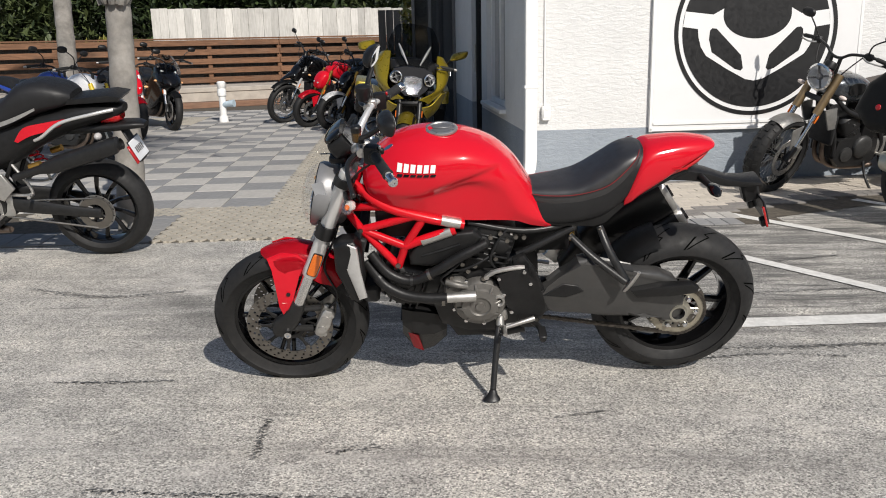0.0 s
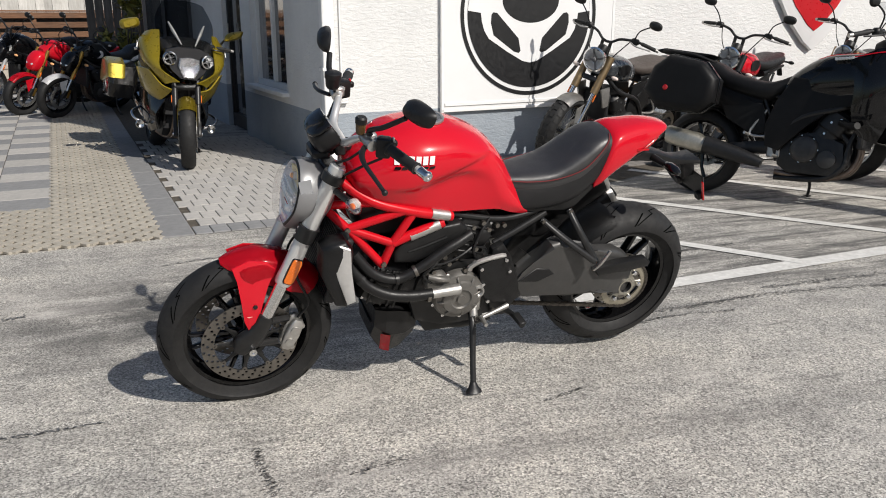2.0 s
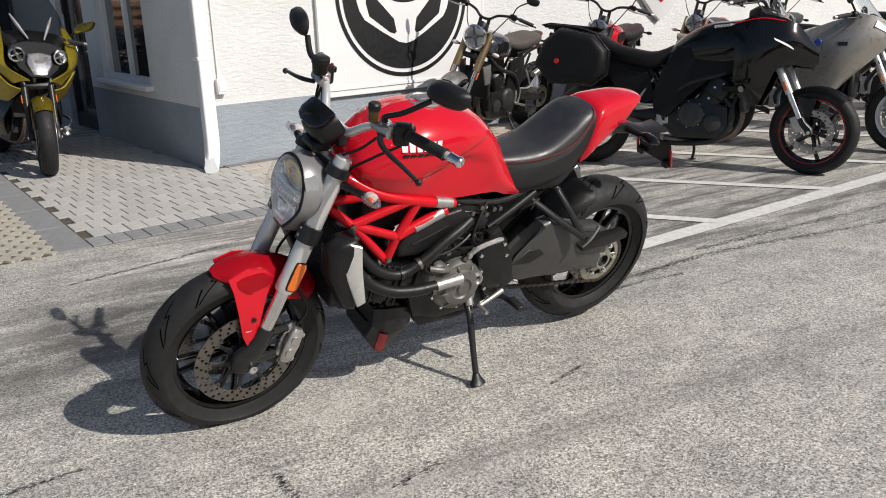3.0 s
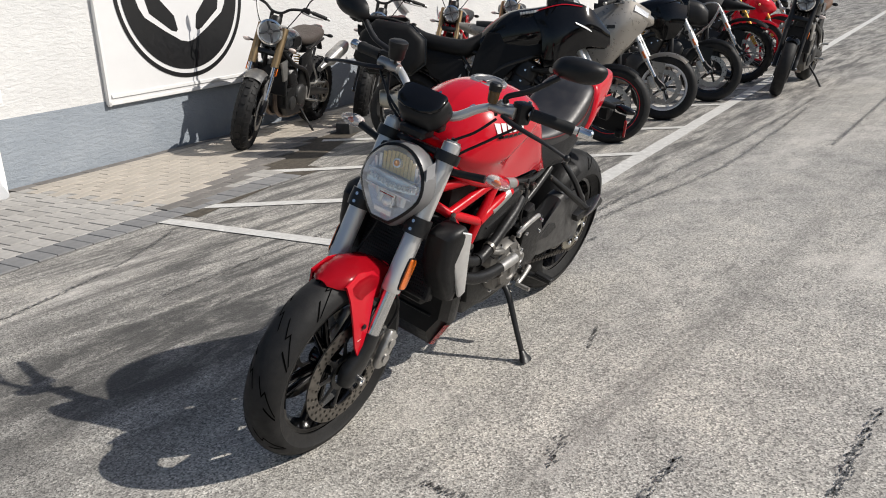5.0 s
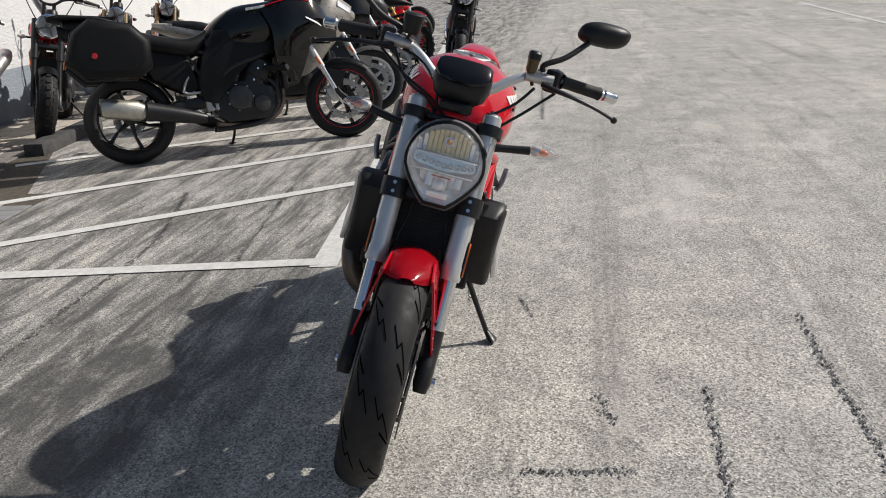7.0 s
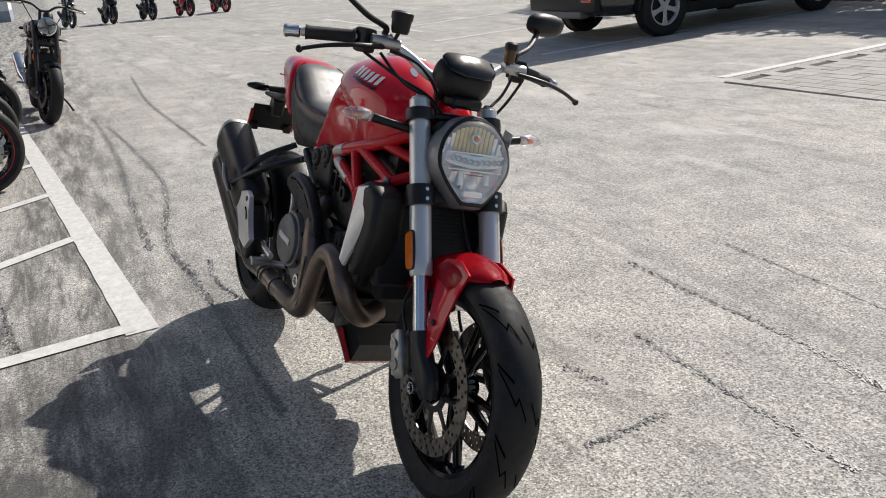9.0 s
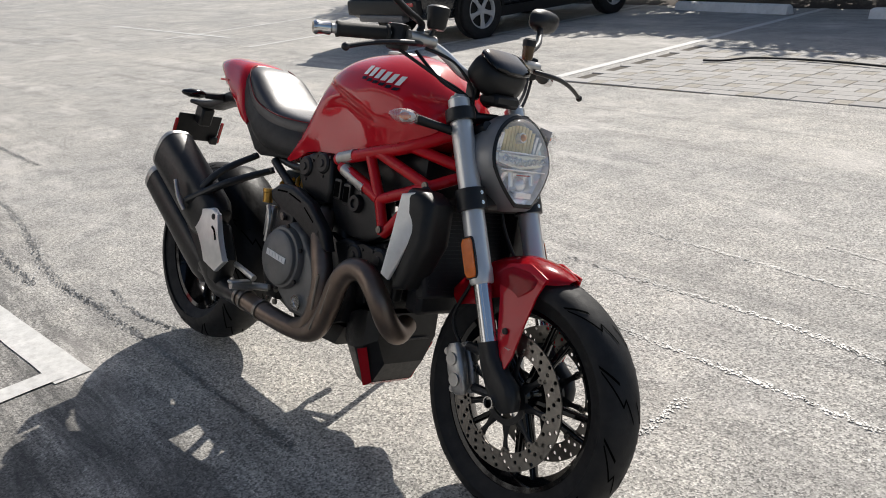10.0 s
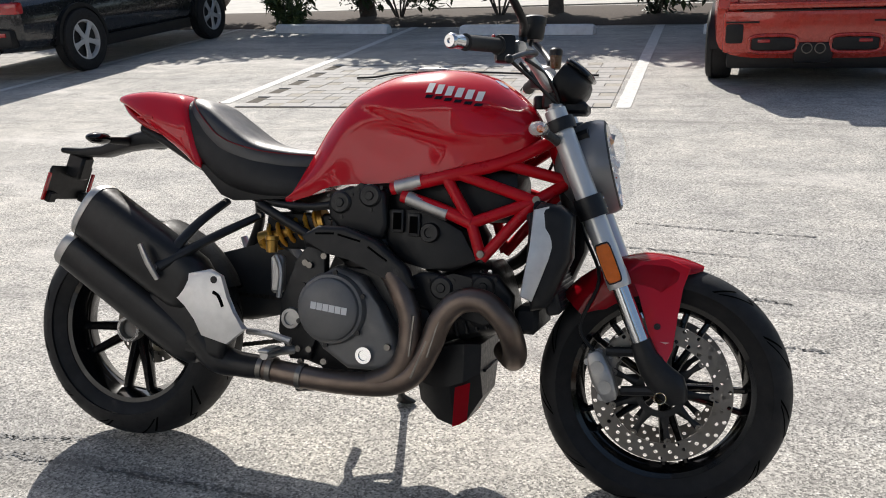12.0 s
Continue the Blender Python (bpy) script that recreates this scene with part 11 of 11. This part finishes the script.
fence()
for k, (x, y, r, n, mt) in enumerate(((-18, 24, (3, 2, 2.2), 9000, LEAF_DARK), (-14, 25, (3, 2, 2.4), 9000, LEAF_HEDGE), (-10.5, 26, (3, 2, 2.3), 9000, LEAF_DARK), (-7, 28, (3, 2, 2.4), 9000, LEAF_DARK), (-3, 29, (3, 2, 2.4), 8000, LEAF_HEDGE), (1, 30, (3, 2, 2.4), 7000, LEAF_DARK), (-16, 27.5, (3.4, 1.6, 2.6), 6000, LEAF_DARK), (-12, 28.5, (3.4, 1.6, 2.6), 6000, LEAF_DARK), (-8, 30, (3.4, 1.6, 2.6), 6000, LEAF_DARK), (-4, 31.5, (3.4, 1.6, 2.6), 6000, LEAF_DARK), (-12.2, 21.6, (1.0, 0.8, 0.7), 1500, LEAF_YELLOW), (-9.6, 22.6, (0.9, 0.7, 0.8), 1400, LEAF_YELLOW), (-15, 21.0, (1.6, 0.8, 0.6), 1500, LEAF_MID))):
    shrub((x, y), r, n, 80 + k, mt, "yellow-green shrub behind the fence" if mt is LEAF_YELLOW else "dense dark green hedge behind the fence", 0.13)
shrub((-1.35, 15.9), (0.5, 0.5, 1.0), 1200, 95, LEAF_YELLOW, "tall yellow-green shrub beside the shop entrance", 0.1)
for k, (x, y) in enumerate(((-16, 27), (-11, 29), (-5, 31), (0, 33))):
    tree((x, y), 3.2, (3.2, 2.4, 2.4), 3200, 101 + k, r=0.16, mat=LEAF_MID if k % 2 else LEAF_DARK)

# low grey building at the far end of the lot
bm = B()
box(bm, (47, 9.5, 2.0), (5, 8, 4.2))
tagged(make("wall_far", bm, STUCCO, smooth=False), "grey and white wall of a far building", "wall", kind="structure")

# ---- paved court, laid piece by piece ----
COURT = Matrix.Translation((-0.89, 5.72, 0)) @ Matrix.Rotation(radians(5.9), 4, "Z")


def sheet(name, x0, x1, y0, y1, z, mat, label, cat, m=COURT):
    bm = B()
    bm.faces.new([bm.verts.new(p) for p in ((x0, y0, z), (x1, y0, z), (x1, y1, z), (x0, y1, z))])
    ob = make(name, bm, mat, smooth=False)
    ob.matrix_basis = m
    return tagged(ob, label, cat, kind="structure")


def slab_mesh(name, sx, sy, h, mat, bev=0.006):
    """One paver: a low block with worn upper edges."""
    bm = B()
    x, y = sx / 2, sy / 2
    lo = [bm.verts.new((a * x, b * y, -0.02)) for a, b in ((-1, -1), (1, -1), (1, 1), (-1, 1))]
    mid = [bm.verts.new((a * x, b * y, h - bev * 0.6)) for a, b in ((-1, -1), (1, -1), (1, 1), (-1, 1))]
    hi = [bm.verts.new((a * (x - bev), b * (y - bev), h)) for a, b in ((-1, -1), (1, -1), (1, 1), (-1, 1))]
    for u, v in ((lo, mid), (mid, hi)):
        for i in range(4):
            bm.faces.new((u[i], u[(i + 1) % 4], v[(i + 1) % 4], v[i]))
    bm.faces.new(hi)
    me = bpy.data.meshes.new(name)
    bm.to_mesh(me)
    bm.free()
    me.materials.append(mat)
    return me


def lay(name, me, x, y, parent, rot=0.0, dz=0.0):
    ob = new(name, me)
    ob.parent = parent
    ob.matrix_basis = Matrix.Translation((x, y, dz)) @ Matrix.Rotation(rot, 4, "Z")
    return ob


rng = random.Random(5)
base = sheet("pavement", -14.0, 0.9, 0.0, 18.0, 0.003, SOIL, "paved court of pale and grey slabs, turf blocks and bricks", "pavement")
base2 = sheet("pavement", 0.9, 3.2, 0.0, 2.0, 0.0035, SOIL, "paved court corner beside the shop wall", "pavement")
TOP = 0.012
# checkered slabs
light = slab_mesh("slab_light", 0.394, 0.394, TOP, PAVER_LIGHT)
dark = slab_mesh("slab_dark", 0.394, 0.394, TOP, PAVER_GREY)
n = 0
far_l, far_d = B(), B()
for j in range(26):
    for i in range(26):
        x, y = -0.83 - 0.4 * i, 1.4 + 0.4 * j
        is_dark = (i + j) % 2 == 0
        if i < 15 and j < 17:
            lay("slab", dark if is_dark else light, x, y, base, dz=rng.uniform(-0.002, 0.001))
            n += 1
        else:
            tgt = far_d if is_dark else far_l
            tgt.faces.new([tgt.verts.new((x + a * 0.196, y + b * 0.196, TOP)) for a, b in ((-1, -1), (1, -1), (1, 1), (-1, 1))])
for tgt, mt in ((far_l, PAVER_LIGHT), (far_d, PAVER_GREY)):
    tagged(part("far_slabs", tgt, mt, base, smooth=False), kind="stuff")


# turf blocks: a lattice of crossing concrete bars over soil
def turf_mesh(w, d):
    bm = B()
    px, py = w / 3, d / 2
    bar = 0.046
    for k in range(3):
        for j in range(2):
            for s in (1, -1):
                cx, cy = -w / 2 + px * (k + 0.5), -d / 2 + py * (j + 0.5)
                L = math.hypot(px, py)
                box(bm, (0, 0, 0), (L, bar, 0.03), Matrix.Translation((cx, cy, 0.0 + 0.0006 * s)) @ Matrix.Rotation(s * math.atan2(py, px), 4, "Z"))
    me = bpy.data.meshes.new("turf_block")
    bm.to_mesh(me)
    bm.free()
    me.materials.append(PAVER_TAN)
    return me


turf = turf_mesh(0.315, 0.30)
for j in range(38):
    lay("turf_block", turf, -0.1575, 0.15 + 0.30 * j, base, dz=rng.uniform(-0.002, 0.002))
    lay("turf_block", turf, -0.4725, 0.15 + 0.30 * j, base, dz=rng.uniform(-0.002, 0.002))
for j in range(4):
    for i in range(2 if j < 3 else 6):
        lay("turf_block", turf, -0.7875 - 0.315 * i, 0.15 + 0.30 * j, base, dz=rng.uniform(-0.002, 0.002))
for j in range(5):
    for i in range(4):
        lay("turf_block", turf, -3.2 - 0.315 * i, 8.8 + 0.30 * j, base, dz=0.004)
# grey flagging by the palm
flag = slab_mesh("flagstone", 0.245, 0.395, TOP, PAVER_GREY)
for i in range(9):
    for j in range(3):
        if i < 2 or j == 0:
            lay("flagstone", flag, -1.40 - 0.25 * i, 0.2 + 0.4 * j, base, dz=rng.uniform(-0.003, 0.0))
# concrete band
band = slab_mesh("band_stone", 0.198, 0.60, TOP, PAVER_GREY)
for j in range(20):
    lay("band_stone", band, 0.10, 0.30 + 0.605 * j, base, dz=rng.uniform(-0.001, 0.001))
# pale bricks by the entrance
brick = slab_mesh("brick", 0.106, 0.205, TOP, PAVER_LIGHT, 0.004)
edge = slab_mesh("brick_edge", 0.106, 0.205, TOP, PAVER_GREY, 0.004)
WINV = WALL.inverted() @ COURT
cnt = 0
rest = B()
for j in range(44):
    for i in range(26):
        x = 0.26 + 0.112 * i + (0.056 if j % 2 else 0.0)
        y = 0.105 + 0.211 * j
        q = WINV @ Vector((x, y, 0))
        inside = (q.x > -0.1 and q.y > -0.005) or (q.x <= -0.1 and q.y > 2.7) or q.x > 1.2
        if inside:
            continue
        if cnt < 300 and j < 16:
            lay("brick", edge if j == 0 else brick, x, y, base if x < 0.9 else base2, dz=rng.uniform(-0.002, 0.001))
            cnt += 1
        else:
            rest.faces.new([rest.verts.new((x + a * 0.05, y + b * 0.1, TOP)) for a, b in ((-1, -1), (1, -1), (1, 1), (-1, 1))])
tagged(part("far_bricks", rest, PAVER_LIGHT, base, smooth=False), kind="stuff")

# the brick walk between the bays and the wall, in the wall's own frame
walk_base = B()
walk_base.faces.new([walk_base.verts.new(p) for p in ((1.0, -1.78, 0.004), (3.4, -0.98, 0.004), (20.0, -0.98, 0.004), (20.0, -0.002, 0.004), (0.0, -0.002, 0.004), (0.0, -1.90, 0.004))])
side_walk = make("sidewalk", walk_base, SOIL, smooth=False)
side_walk.matrix_basis = WALL
tagged(side_walk, "rose and cream brick walk along the shop wall", "sidewalk", kind="structure")
cream = slab_mesh("cream_brick", 0.206, 0.102, TOP + 0.004, paint("cream_paver", (0.50, 0.45, 0.385), 0.85, var=0.1, scale=20, grain=0.4, gscale=150, dirt=0.12, piece=0.12), 0.004)
rose = slab_mesh("rose_brick", 0.206, 0.102, TOP + 0.004, PAVER_ROSE, 0.004)


def kerb_y(x):
    """The outer edge of the walk, in the wall's frame."""
    return -1.85 + 0.36 * x if x < 2.4 else -0.985


cnt = 0
rest_c, rest_r = B(), B()
for j in range(19):
    y = -0.056 - 0.107 * j
    for i in range(94):
        x = 0.14 + 0.211 * i + (0.105 if j % 2 else 0.0)
        if y < kerb_y(x) + 0.05 or x > 19.9:
            continue
        border = y < kerb_y(x) + 0.26 or j < 1
        if cnt < 300 and x < 4.6:
            lay("brick", rose if border else cream, x, y, side_walk, dz=rng.uniform(-0.003, 0.001))
            cnt += 1
        else:
            tgt = rest_r if border else rest_c
            tgt.faces.new([tgt.verts.new((x + a * 0.1, y + b * 0.05, TOP + 0.004)) for a, b in ((-1, -1), (1, -1), (1, 1), (-1, 1))])
tagged(part("far_bricks", rest_c, cream.materials[0], side_walk, smooth=False), kind="stuff")
tagged(part("far_bricks", rest_r, PAVER_ROSE, side_walk, smooth=False), kind="stuff")
# low dark kerb stones where the walk meets the bays
for k in range(3):
    bm = B()
    box(bm, (0, 0, 0.05), (1.2, 0.16, 0.11), Matrix.Translation((3.3 + 2.3 * k, -1.08, 0)), 0.02, 2)
    ks = make("kerb_stop", bm, paint("dark_worn_kerb", (0.06, 0.06, 0.06), 0.9, var=0.3, scale=10, dirt=0.2))
    ks.matrix_basis = WALL
    tagged(ks, "dark worn kerb stone at the head of a bay", "kerb stone", "kerb stones")

# the paved bay across the lot
BAY = Matrix.Translation((0.28, -1.78, 0)) @ Matrix.Rotation(radians(3), 4, "Z")
sheet("pavement", 0.0, 3.45, -2.3, 0.05, 0.045, SOIL, "paved mouth of a bay in pale rectangular slabs", "pavement", BAY).matrix_basis = BAY @ Matrix.Translation((0, 0, -0.03)) @ Matrix.Rotation(radians(-1.26), 4, "X")
bay_base = bpy.data.objects["pavement.002"]
sl1 = slab_mesh("bay_slab", 0.295, 0.145, 0.055, PAVER_LIGHT, 0.005)
sl2 = slab_mesh("bay_slab_small", 0.145, 0.145, 0.055, PAVER_TAN, 0.005)
for j in range(15):
    x = 0.0
    k = 0
    while x < 3.2:
        w = 0.3 if (k + j) % 3 else 0.15
        lay("slab", sl1 if w > 0.2 else sl2, x + w / 2, -0.05 - 0.15 * j, bay_base, dz=rng.uniform(-0.002, 0.002))
        x += w
        k += 1
# a dark hose lying across the bay
bm = B()
tube(bm, [(0.6, -3.1, 0.075), (1.2, -3.15, 0.08), (2.0, -3.3, 0.08), (2.7, -3.25, 0.08), (2.9, -3.0, 0.075), (3.1, -2.95, 0.072)], 0.012, 8)
tagged(make("hose", bm, RUBBER), "thin black hose lying across the paved bay", "hose")
